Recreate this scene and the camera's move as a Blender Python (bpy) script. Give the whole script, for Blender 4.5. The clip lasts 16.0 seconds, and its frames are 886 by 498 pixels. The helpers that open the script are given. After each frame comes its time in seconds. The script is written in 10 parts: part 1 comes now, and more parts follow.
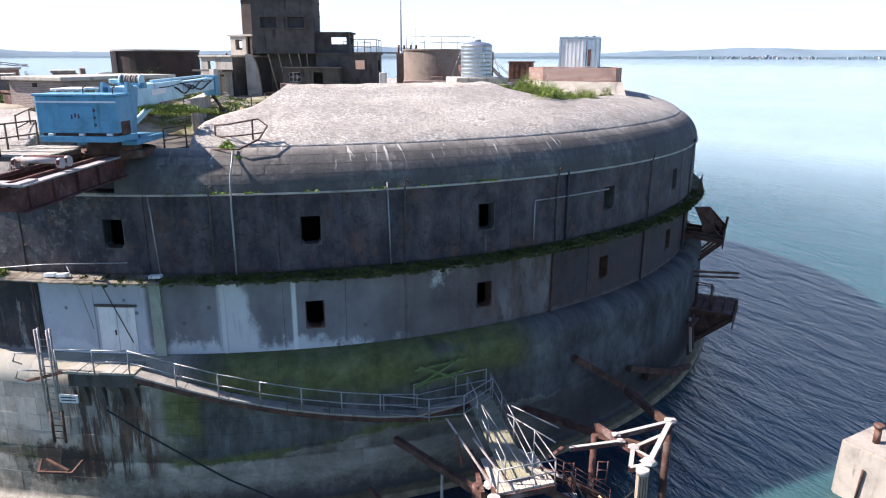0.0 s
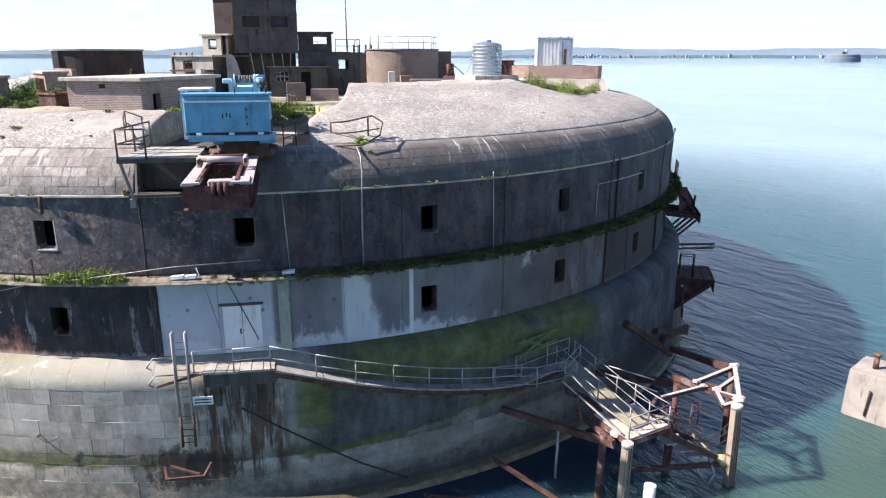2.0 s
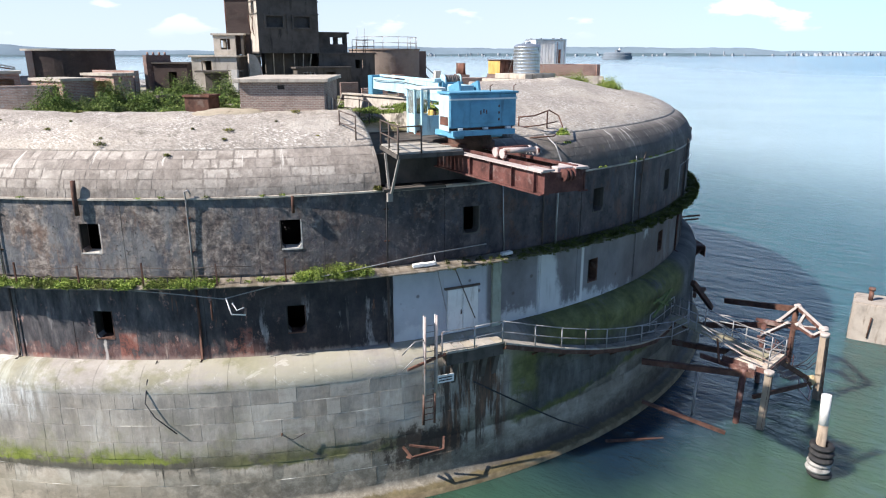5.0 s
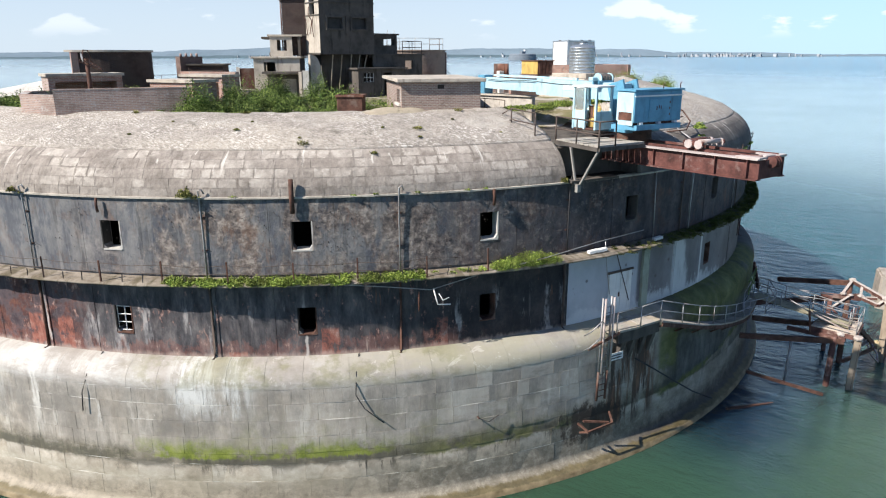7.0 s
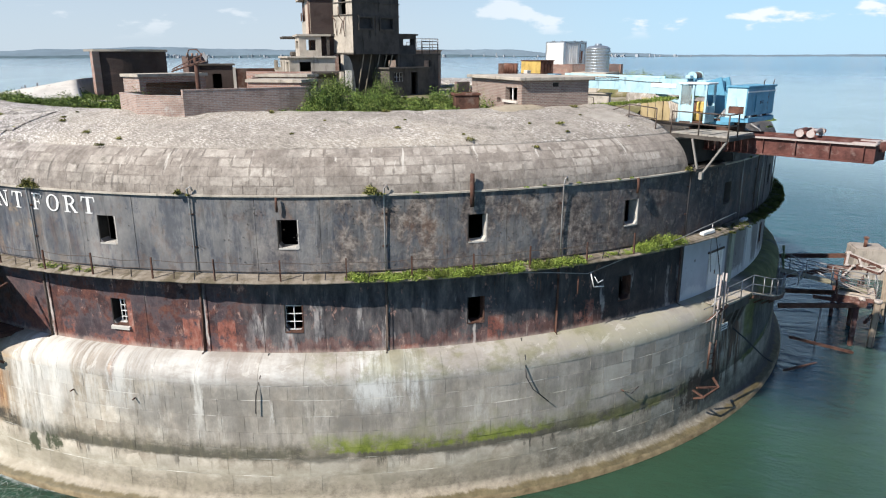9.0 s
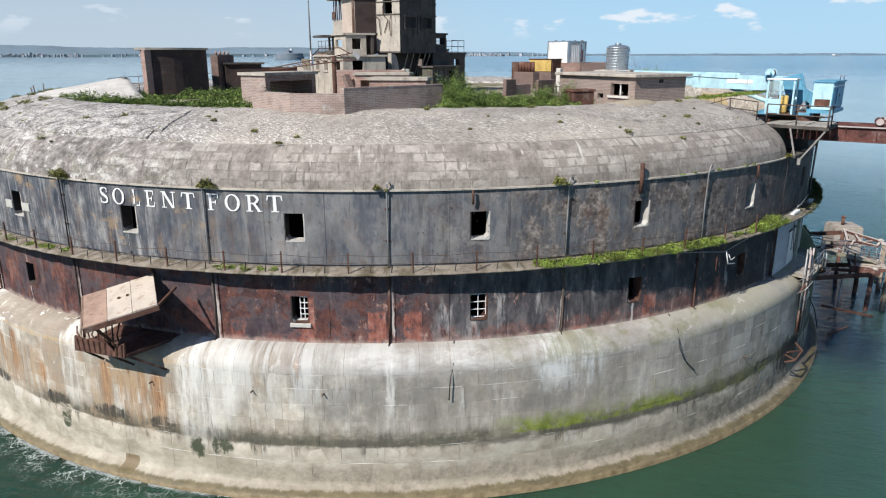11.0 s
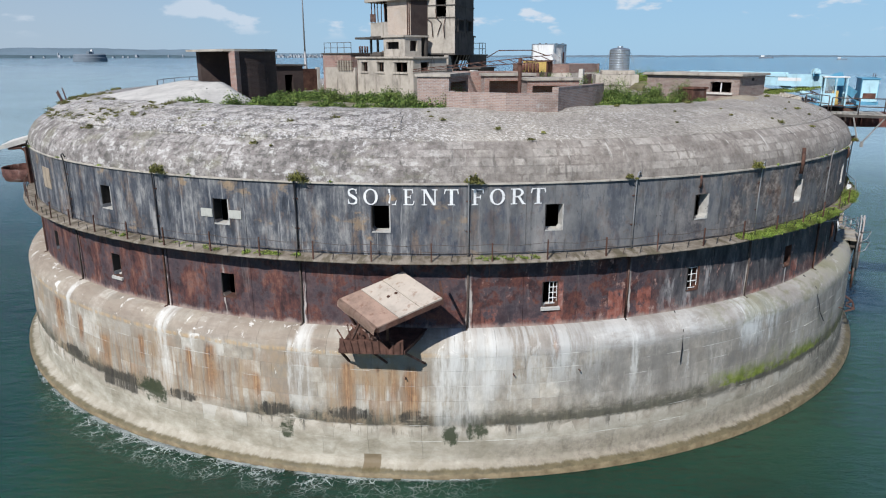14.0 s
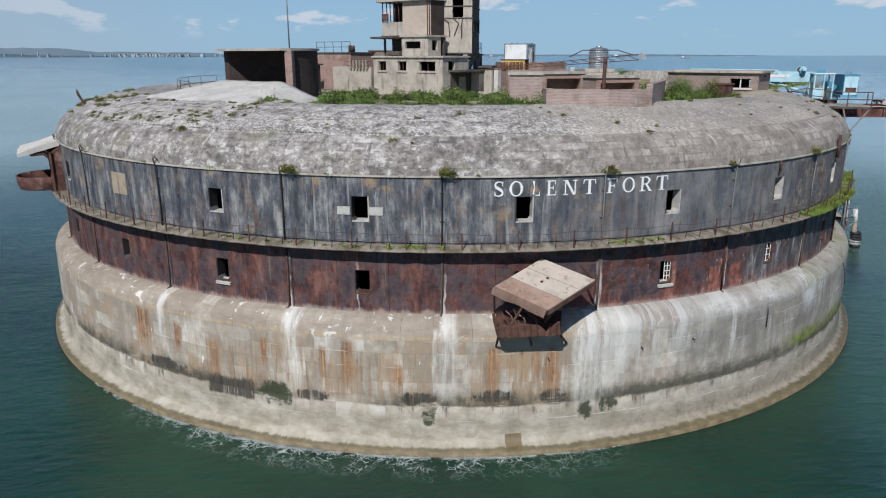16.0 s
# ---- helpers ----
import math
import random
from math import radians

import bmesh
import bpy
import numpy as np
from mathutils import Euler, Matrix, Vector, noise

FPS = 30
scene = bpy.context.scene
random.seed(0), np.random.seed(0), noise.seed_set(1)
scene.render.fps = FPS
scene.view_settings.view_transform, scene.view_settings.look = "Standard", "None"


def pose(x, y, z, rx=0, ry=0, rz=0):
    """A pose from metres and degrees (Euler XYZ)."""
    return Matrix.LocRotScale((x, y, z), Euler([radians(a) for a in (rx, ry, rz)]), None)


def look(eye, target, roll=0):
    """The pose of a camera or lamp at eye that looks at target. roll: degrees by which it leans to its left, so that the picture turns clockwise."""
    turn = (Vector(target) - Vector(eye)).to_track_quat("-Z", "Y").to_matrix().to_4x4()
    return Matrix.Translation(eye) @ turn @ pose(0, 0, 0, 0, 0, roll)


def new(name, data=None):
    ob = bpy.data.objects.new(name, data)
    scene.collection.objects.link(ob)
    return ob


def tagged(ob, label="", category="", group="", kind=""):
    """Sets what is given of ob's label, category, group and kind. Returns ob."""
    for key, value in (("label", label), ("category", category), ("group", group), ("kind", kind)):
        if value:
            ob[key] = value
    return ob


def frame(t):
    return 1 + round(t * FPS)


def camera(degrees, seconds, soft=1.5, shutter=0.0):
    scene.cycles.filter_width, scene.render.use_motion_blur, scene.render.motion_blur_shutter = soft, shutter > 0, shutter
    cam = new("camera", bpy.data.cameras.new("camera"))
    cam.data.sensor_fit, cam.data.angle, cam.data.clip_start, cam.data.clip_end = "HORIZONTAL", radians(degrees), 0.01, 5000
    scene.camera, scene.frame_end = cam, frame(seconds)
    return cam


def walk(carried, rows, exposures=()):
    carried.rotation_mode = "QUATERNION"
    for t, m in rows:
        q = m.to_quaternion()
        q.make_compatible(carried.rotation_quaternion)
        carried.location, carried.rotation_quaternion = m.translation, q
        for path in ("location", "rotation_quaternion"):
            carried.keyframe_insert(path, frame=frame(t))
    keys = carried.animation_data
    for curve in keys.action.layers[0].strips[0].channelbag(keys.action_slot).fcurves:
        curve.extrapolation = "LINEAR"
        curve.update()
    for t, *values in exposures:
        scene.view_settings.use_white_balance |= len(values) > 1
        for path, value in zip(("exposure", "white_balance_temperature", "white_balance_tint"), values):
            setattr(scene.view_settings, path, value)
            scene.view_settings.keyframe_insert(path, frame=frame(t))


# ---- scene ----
cam = camera(65.3, 16.0, soft=1.15)
# the path runs on an arc round the fort; the fort's axis stands at the origin and the sea lies at z = 0
METRES, TILT, LEAN = 91.3, 0.4, 0.174
START = (11.475, -55.016, 17.95)
ROWS = [
    (0.0, 0.0, 0.0, 0.0, 0.08, -15.92, -0.3),
    (0.5, -0.0291, -0.0061, -0.0001, -3.58, -15.89, -0.31),
    (1.0, -0.0581, -0.0106, -0.0001, -7.18, -15.91, -0.32),
    (1.5, -0.0877, -0.0132, -0.0004, -9.95, -15.88, -0.29),
    (2.0, -0.1176, -0.0141, -0.0004, -12.64, -15.91, -0.28),
    (2.5, -0.1475, -0.0133, -0.0003, -15.25, -15.9, -0.26),
    (3.0, -0.1774, -0.0109, -0.0004, -17.83, -15.86, -0.25),
    (3.5, -0.2073, -0.0068, -0.0001, -20.44, -15.89, -0.28),
    (6.0, -0.3522, 0.036, -0.0002, -32.63, -15.92, -0.24),
    (6.5, -0.3805, 0.0491, -0.0005, -34.22, -15.87, -0.22),
    (7.0, -0.4082, 0.0634, -0.0008, -35.96, -15.81, -0.22),
    (7.5, -0.4344, 0.0782, -0.0006, -37.55, -15.85, -0.23),
    (8.0, -0.461, 0.0944, -0.0011, -40.37, -15.81, -0.26),
    (10.5, -0.5845, 0.194, -0.002, -52.6, -15.79, -0.32),
    (11.0, -0.6071, 0.2175, -0.0024, -54.86, -15.78, -0.33),
    (11.5, -0.6286, 0.242, -0.0026, -57.13, -15.72, -0.34),
    (12.0, -0.649, 0.2671, -0.003, -59.43, -15.66, -0.34),
    (12.5, -0.6684, 0.293, -0.0033, -61.77, -15.6, -0.33),
    (13.0, -0.6868, 0.3202, -0.0034, -64.18, -15.57, -0.35),
    (13.5, -0.7039, 0.348, -0.0035, -66.67, -15.57, -0.37),
    (14.0, -0.7199, 0.3761, -0.0034, -69.36, -15.57, -0.38),
    (14.5, -0.7348, 0.4053, -0.0035, -72.04, -15.56, -0.4),
    (15.0, -0.7485, 0.4348, -0.0038, -74.65, -15.55, -0.42),
    (15.5, -0.7608, 0.4649, -0.004, -77.22, -15.56, -0.4),
    (16.0, -0.7715, 0.4951, -0.0041, -79.98, -15.57, -0.37),
]
EXPOSURES = [(0.0, 1.16, 6400, 18), (3.5, 0.98, 6450, 16), (6.0, 0.72, 6550, 12), (8.0, 0.52, 6600, 11), (10.5, 0.24, 6420, 10), (12.0, 0.10, 6170, 10), (14.0, -0.09, 6050, 10), (16.0, -0.32, 6050, 10)]
walk(cam, [(t, pose(*START, TILT, LEAN, 0) @ pose(METRES * x, METRES * y, METRES * z, 90 + pitch, roll, yaw)) for t, x, y, z, yaw, pitch, roll in ROWS], EXPOSURES)

# ---- daylight: afternoon sun from over the open water ----
SUN_AZ, SUN_EL = 174.0, 42.0
world = bpy.data.worlds.new("sky")
scene.world = world
world.use_nodes = True
wn, wl = world.node_tree.nodes, world.node_tree.links
sky = wn.new("ShaderNodeTexSky")
sky.sky_type, sky.sun_disc = "NISHITA", False
sky.sun_elevation, sky.sun_rotation = radians(SUN_EL), radians(90 - SUN_AZ)
sky.air_density, sky.dust_density, sky.ozone_density = 1.0, 0.25, 2.2
bg = wn["Background"]
bg.inputs["Strength"].default_value = 0.076
# low fair-weather clouds and a milky horizon
co = wn.new("ShaderNodeTexCoord")
sep = wn.new("ShaderNodeSeparateXYZ")
wl.new(co.outputs["Generated"], sep.inputs[0])


def wmath(op, a, b):
    x = wn.new("ShaderNodeMath")
    x.operation = op
    x.use_clamp = op == "MULTIPLY"
    for s, v in zip(x.inputs, (a, b)):
        if isinstance(v, bpy.types.NodeSocket):
            wl.new(v, s)
        else:
            s.default_value = v
    return x.outputs[0]


def wrange(v, lo, hi, t0, t1):
    x = wn.new("ShaderNodeMapRange")
    x.interpolation_type = "SMOOTHSTEP"
    wl.new(v, x.inputs["Value"])
    for k, val in (("From Min", lo), ("From Max", hi), ("To Min", t0), ("To Max", t1)):
        x.inputs[k].default_value = val
    return x.outputs[0]


flat = wn.new("ShaderNodeMapping")
flat.inputs["Scale"].default_value = (1.0, 1.0, 2.7)
wl.new(co.outputs["Generated"], flat.inputs["Vector"])
puff = wn.new("ShaderNodeTexNoise")
puff.inputs["Scale"].default_value, puff.inputs["Detail"].default_value, puff.inputs["Roughness"].default_value = 10.5, 8.0, 0.52
wl.new(flat.outputs[0], puff.inputs["Vector"])
z = sep.outputs[2]
cover = wmath("MULTIPLY", wmath("MULTIPLY", wrange(puff.outputs[0], 0.575, 0.645, 0.0, 0.95), wrange(sep.outputs[1], 0.3, 0.85, 1.0, 0.45)), wmath("MULTIPLY", wrange(z, 0.018, 0.042, 0.0, 1.0), wrange(z, 0.10, 0.32, 1.0, 0.15)))


def wmix(f, a, b):
    x = wn.new("ShaderNodeMix")
    x.data_type = "RGBA"
    for s, v in ((x.inputs[0], f), (x.inputs[6], a), (x.inputs[7], b)):
        if isinstance(v, bpy.types.NodeSocket):
            wl.new(v, s)
        else:
            s.default_value = v
    return x.outputs[2]


tint = wn.new("ShaderNodeMix")
tint.data_type, tint.blend_type = "RGBA", "MULTIPLY"
tint.inputs[0].default_value, tint.inputs[7].default_value = 1.0, (0.63, 0.80, 1.06, 1)
wl.new(sky.outputs[0], tint.inputs[6])
# the haze is whiter to the north, where the town lies
north = wrange(sep.outputs[1], 0.35, 0.85, 0.0, 1.0)
hazy = wmix(wrange(z, -0.02, 0.42, 0.84, 0.0), tint.outputs[2], wmix(north, (5.4, 8.3, 10.7, 1), (6.4, 7.6, 8.8, 1)))
wl.new(wmix(cover, hazy, (9.6, 10.2, 10.8, 1)), bg.inputs["Color"])
sun_dir = Vector((math.cos(radians(SUN_EL)) * math.cos(radians(SUN_AZ)), math.cos(radians(SUN_EL)) * math.sin(radians(SUN_AZ)), math.sin(radians(SUN_EL))))
sun = new("sun", bpy.data.lights.new("sun", "SUN"))
sun.data.energy, sun.data.angle, sun.data.color = 5.5, radians(0.6), (1.0, 0.95, 0.875)
sun.matrix_world = look(sun_dir * 300, (0, 0, 0))

# ---- building helpers ----
def pol(r, deg, z=0.0):
    return Vector((r * math.cos(radians(deg)), r * math.sin(radians(deg)), z))


def part(name, bm, material, parent=None, label="", smooth=False, recalc=True):
    """Links a bmesh as one mesh object, under a thing or a part."""
    if recalc:
        bmesh.ops.recalc_face_normals(bm, faces=bm.faces[:])
    me = bpy.data.meshes.new(name)
    bm.to_mesh(me)
    bm.free()
    for one in (material if isinstance(material, (list, tuple)) else [material]):
        me.materials.append(one)
    if smooth:
        me.polygons.foreach_set("use_smooth", [True] * len(me.polygons))
    ob = new(name, me)
    if parent:
        ob.parent = parent
    if label:
        ob["label"] = label
    return ob


def thing(name, label, category, m=None, group="", kind=""):
    ob = new(name)
    ob.empty_display_size = 0.2
    if m is not None:
        ob.matrix_basis = m
    return tagged(ob, label, category, group, kind)


def box(bm, x0, x1, y0, y1, z0, z1, bevel=0.0, m=None):
    made = bmesh.ops.create_cube(bm, size=1.0)["verts"]
    t = Matrix.Translation(((x0 + x1) / 2, (y0 + y1) / 2, (z0 + z1) / 2)) @ Matrix.Diagonal((abs(x1 - x0), abs(y1 - y0), abs(z1 - z0), 1))
    bmesh.ops.transform(bm, matrix=(m @ t) if m is not None else t, verts=made)
    if bevel:
        edges = list({e for v in made for e in v.link_edges})
        bmesh.ops.bevel(bm, geom=edges, offset=bevel, segments=1, affect="EDGES")
    return bm


def rod(bm, p, q, r, n=8, r2=None):
    p, q = Vector(p), Vector(q)
    d = q - p
    made = bmesh.ops.create_cone(bm, cap_ends=True, segments=n, radius1=r, radius2=r if r2 is None else r2, depth=d.length)["verts"]
    bmesh.ops.transform(bm, matrix=Matrix.Translation((p + q) / 2) @ d.to_track_quat("Z", "Y").to_matrix().to_4x4(), verts=made)
    return bm


def bar(bm, p, q, w, h, up=(0, 0, 1)):
    """A straight bar of rectangular section from p to q."""
    p, q = Vector(p), Vector(q)
    d = (q - p).normalized()
    side = d.cross(Vector(up))
    side = side.normalized() if side.length > 1e-5 else Vector((1, 0, 0))
    top = side.cross(d).normalized()
    ring = [[c + side * (sx * w / 2) + top * (sz * h / 2) for sx, sz in ((-1, -1), (1, -1), (1, 1), (-1, 1))] for c in (p, q)]
    a, b = [[bm.verts.new(v) for v in r] for r in ring]
    for i in range(4):
        bm.faces.new((a[i], a[(i + 1) % 4], b[(i + 1) % 4], b[i]))
    bm.faces.new(a[::-1])
    bm.faces.new(b)
    return bm


def prism(bm, pts, z0, z1):
    lo = [bm.verts.new((x, y, z0)) for x, y in pts]
    hi = [bm.verts.new((x, y, z1)) for x, y in pts]
    n = len(pts)
    for i in range(n):
        bm.faces.new((lo[i], lo[(i + 1) % n], hi[(i + 1) % n], hi[i]))
    bm.faces.new(lo[::-1])
    bm.faces.new(hi)
    return bm


def pipe(bm, pts, r, n=6):
    """A bent tube through points."""
    pts = [Vector(p) for p in pts]
    rings = []
    for i, p in enumerate(pts):
        d = (pts[min(i + 1, len(pts) - 1)] - pts[max(i - 1, 0)]).normalized()
        s = d.cross(Vector((0.31, 0.17, 0.93)))
        s.normalize()
        u = s.cross(d)
        rings.append([bm.verts.new(p + (s * math.cos(2 * math.pi * k / n) + u * math.sin(2 * math.pi * k / n)) * r) for k in range(n)])
    for a, b in zip(rings, rings[1:]):
        for k in range(n):
            bm.faces.new((a[k], a[(k + 1) % n], b[(k + 1) % n], b[k]))
    bm.faces.new(rings[0][::-1])
    bm.faces.new(rings[-1])
    return bm


def revolve(bm, prof, a0, a1, n, wobble=0.0):
    """A turned sheet through (r, z) points between two angles; full turns close."""
    full = abs(a1 - a0) > 359.9
    cols = []
    for i in range(n if full else n + 1):
        a = a0 + (a1 - a0) * i / n
        col = []
        for r, z in prof:
            p = pol(r, a, z)
            if wobble:
                k = noise.noise(p * 0.8) * wobble
                p += Vector((p.x / r * k, p.y / r * k, k * 0.6))
            col.append(bm.verts.new(p))
        cols.append(col)
    pairs = list(zip(cols, cols[1:])) + ([(cols[-1], cols[0])] if full else [])
    for a, b in pairs:
        for k in range(len(prof) - 1):
            bm.faces.new((a[k], b[k], b[k + 1], a[k + 1]))
    return cols


def turned(bm, prof, a0, a1, n):
    """A closed turned solid: prof is a closed loop of (r, z)."""
    cols = revolve(bm, list(prof) + [prof[0]], a0, a1, n)
    bmesh.ops.remove_doubles(bm, verts=bm.verts[:], dist=1e-5)
    if abs(a1 - a0) < 359.9:
        for c in (cols[0], cols[-1]):
            vs = [v for v in c if v.is_valid][:len(prof)]
            try:
                bm.faces.new(vs)
            except ValueError:
                pass
    return bm


def pierced(bm, us, vs, holes, f, depth):
    """A wall of cells over (u, v) with openings through its depth; f(u, v, w) gives the place, w = 0 outside."""
    us = sorted(set([round(u, 5) for u in us] + [round(h[k], 5) for h in holes for k in (0, 1)]))
    vs = sorted(set([round(v, 5) for v in vs] + [round(h[k], 5) for h in holes for k in (2, 3)]))

    def solid(i, j):
        if not (0 <= i < len(us) - 1 and 0 <= j < len(vs) - 1):
            return False
        u, v = (us[i] + us[i + 1]) / 2, (vs[j] + vs[j + 1]) / 2
        return not any(h[0] < u < h[1] and h[2] < v < h[3] for h in holes)

    memo = {}

    def vert(i, j, w):
        if (i, j, w) not in memo:
            memo[i, j, w] = bm.verts.new(f(us[i], vs[j], w * depth))
        return memo[i, j, w]

    for i in range(len(us) - 1):
        for j in range(len(vs) - 1):
            if not solid(i, j):
                continue
            bm.faces.new([vert(i, j, 0), vert(i + 1, j, 0), vert(i + 1, j + 1, 0), vert(i, j + 1, 0)])
            bm.faces.new([vert(i, j + 1, 1), vert(i + 1, j + 1, 1), vert(i + 1, j, 1), vert(i, j, 1)])
            for di, dj, e in ((-1, 0, ((i, j), (i, j + 1))), (1, 0, ((i + 1, j + 1), (i + 1, j))), (0, -1, ((i + 1, j), (i, j))), (0, 1, ((i, j + 1), (i + 1, j + 1)))):
                if not solid(i + di, j + dj):
                    (a, b), (c, d) = e
                    bm.faces.new([vert(a, b, 0), vert(c, d, 0), vert(c, d, 1), vert(a, b, 1)])
    return bm


def flat_wall(bm, p, q, z0, z1, depth, holes=()):
    """A plane wall from p to q (its outside to the right of the way), with openings (u0, u1, z0, z1)."""
    p, q = Vector((*p, 0)), Vector((*q, 0))
    d = (q - p).normalized()
    inward = Vector((-d.y, d.x, 0))
    return pierced(bm, [0.003, (q - p).length - 0.003], [z0, z1], list(holes), lambda u, v, w: p + d * u + inward * w + Vector((0, 0, v)), depth)


# ---- materials ----
class Mat:
    """A small builder of node materials."""

    def __init__(self, name):
        self.m = bpy.data.materials.new(name)
        self.m.use_nodes = True
        self.n, self.l = self.m.node_tree.nodes, self.m.node_tree.links
        self.b = self.n["Principled BSDF"]
        self.geo = self.n.new("ShaderNodeNewGeometry")
        self.pos = self.geo.outputs["Position"]

    def put(self, sock, val):
        if isinstance(val, bpy.types.NodeSocket):
            self.l.new(val, sock)
        elif isinstance(val, (tuple, list)) and len(val) == 3 and sock.type == "RGBA":
            sock.default_value = (*val, 1)
        else:
            sock.default_value = val

    def math(self, op, a, b=0.0, c=0.0, clamp=False):
        x = self.n.new("ShaderNodeMath")
        x.operation, x.use_clamp = op, clamp
        for s, v in zip(x.inputs, (a, b, c)):
            self.put(s, v)
        return x.outputs[0]

    def split(self, v):
        x = self.n.new("ShaderNodeSeparateXYZ")
        self.put(x.inputs[0], v)
        return x.outputs

    def join(self, x, y, z):
        o = self.n.new("ShaderNodeCombineXYZ")
        for s, v in zip(o.inputs, (x, y, z)):
            self.put(s, v)
        return o.outputs[0]

    def scaled(self, v, s):
        x = self.n.new("ShaderNodeVectorMath")
        x.operation = "MULTIPLY"
        self.put(x.inputs[0], v)
        x.inputs[1].default_value = s if isinstance(s, (tuple, list)) else (s, s, s)
        return x.outputs[0]

    def added(self, v, w):
        x = self.n.new("ShaderNodeVectorMath")
        x.operation = "ADD"
        self.put(x.inputs[0], v)
        self.put(x.inputs[1], w)
        return x.outputs[0]

    def around(self):
        """Metres along the drum's face, height, radius; the seam lies on the unseen side."""
        x, y, z = self.split(self.pos)
        a = self.math("ARCTAN2", self.math("MULTIPLY", y, -1.0), self.math("MULTIPLY", x, -1.0))
        return self.join(self.math("MULTIPLY", a, 29.6), z, self.math("SQRT", self.math("ADD", self.math("MULTIPLY", x, x), self.math("MULTIPLY", y, y))))

    def noise(self, v, scale, detail=5.0, rough=0.6, warp=0.0):
        x = self.n.new("ShaderNodeTexNoise")
        self.put(x.inputs["Vector"], v)
        x.inputs["Scale"].default_value, x.inputs["Detail"].default_value, x.inputs["Roughness"].default_value = scale, detail, rough
        x.inputs["Distortion"].default_value = warp
        return x.outputs[0]

    def n_color(self, v, scale):
        x = self.n.new("ShaderNodeTexNoise")
        self.put(x.inputs["Vector"], v)
        x.inputs["Scale"].default_value, x.inputs["Detail"].default_value = scale, 3.0
        return x.outputs["Color"]

    def cells(self, v, scale, feature="F1", out="Distance"):
        x = self.n.new("ShaderNodeTexVoronoi")
        x.feature = feature
        self.put(x.inputs["Vector"], v)
        x.inputs["Scale"].default_value = scale
        return x.outputs[out]

    def bricks(self, v, c1, c2, mortar, width=0.225, height=0.075, joint=0.012):
        x = self.n.new("ShaderNodeTexBrick")
        self.put(x.inputs["Vector"], v)
        for k, c in (("Color1", c1), ("Color2", c2), ("Mortar", mortar)):
            self.put(x.inputs[k], c)
        x.inputs["Scale"].default_value, x.inputs["Mortar Size"].default_value = 1.0, joint
        x.inputs["Brick Width"].default_value, x.inputs["Row Height"].default_value = width, height
        return x.outputs

    def step(self, v, lo, hi):
        """0 below lo, 1 above hi, smooth between; falls where lo > hi."""
        x = self.n.new("ShaderNodeMapRange")
        x.interpolation_type, x.clamp = "SMOOTHSTEP", False
        flip = lo > hi
        self.put(x.inputs["Value"], v)
        x.inputs["From Min"].default_value, x.inputs["From Max"].default_value = min(lo, hi), max(lo, hi)
        x.inputs["To Min"].default_value, x.inputs["To Max"].default_value = (1.0, 0.0) if flip else (0.0, 1.0)
        return x.outputs["Result"]

    def ramp(self, v, *stops):
        x = self.n.new("ShaderNodeValToRGB")
        e = x.color_ramp.elements
        while len(e) < len(stops):
            e.new(0.5)
        for k, (at, c) in zip(e, stops):
            k.position, k.color = at, (*c, 1)
        self.put(x.inputs[0], v)
        return x.outputs[0]

    def mix(self, fac, a, b, how="MIX"):
        x = self.n.new("ShaderNodeMix")
        x.data_type, x.blend_type = "RGBA", how
        self.put(x.inputs[0], fac)
        self.put(x.inputs[6], a)
        self.put(x.inputs[7], b)
        return x.outputs[2]

    def times(self, *v):
        out = v[0]
        for w in v[1:]:
            out = self.math("MULTIPLY", out, w)
        return out

    def rand(self):
        return self.n.new("ShaderNodeObjectInfo").outputs["Random"]

    def uv(self, name):
        x = self.n.new("ShaderNodeUVMap")
        x.uv_map = name
        return x.outputs[0]

    def island(self):
        return self.geo.outputs["Random Per Island"]

    def done(self, color, rough=0.85, bump=None, height=0.02, strength=0.6, metal=0.0, spec=0.3):
        self.put(self.b.inputs["Base Color"], color)
        self.put(self.b.inputs["Roughness"], rough)
        self.put(self.b.inputs["Metallic"], metal)
        self.b.inputs["Specular IOR Level"].default_value = spec
        if bump is not None:
            x = self.n.new("ShaderNodeBump")
            self.put(x.inputs["Strength"], strength)
            x.inputs["Distance"].default_value = height
            self.put(x.inputs["Height"], bump)
            self.l.new(x.outputs[0], self.b.inputs["Normal"])
        return self.m


def at_angle(deg):
    """Metres along the drum's face at an angle, as Mat.around() counts them."""
    a = (deg + 180 + 180) % 360 - 180
    return radians(a) * 29.6


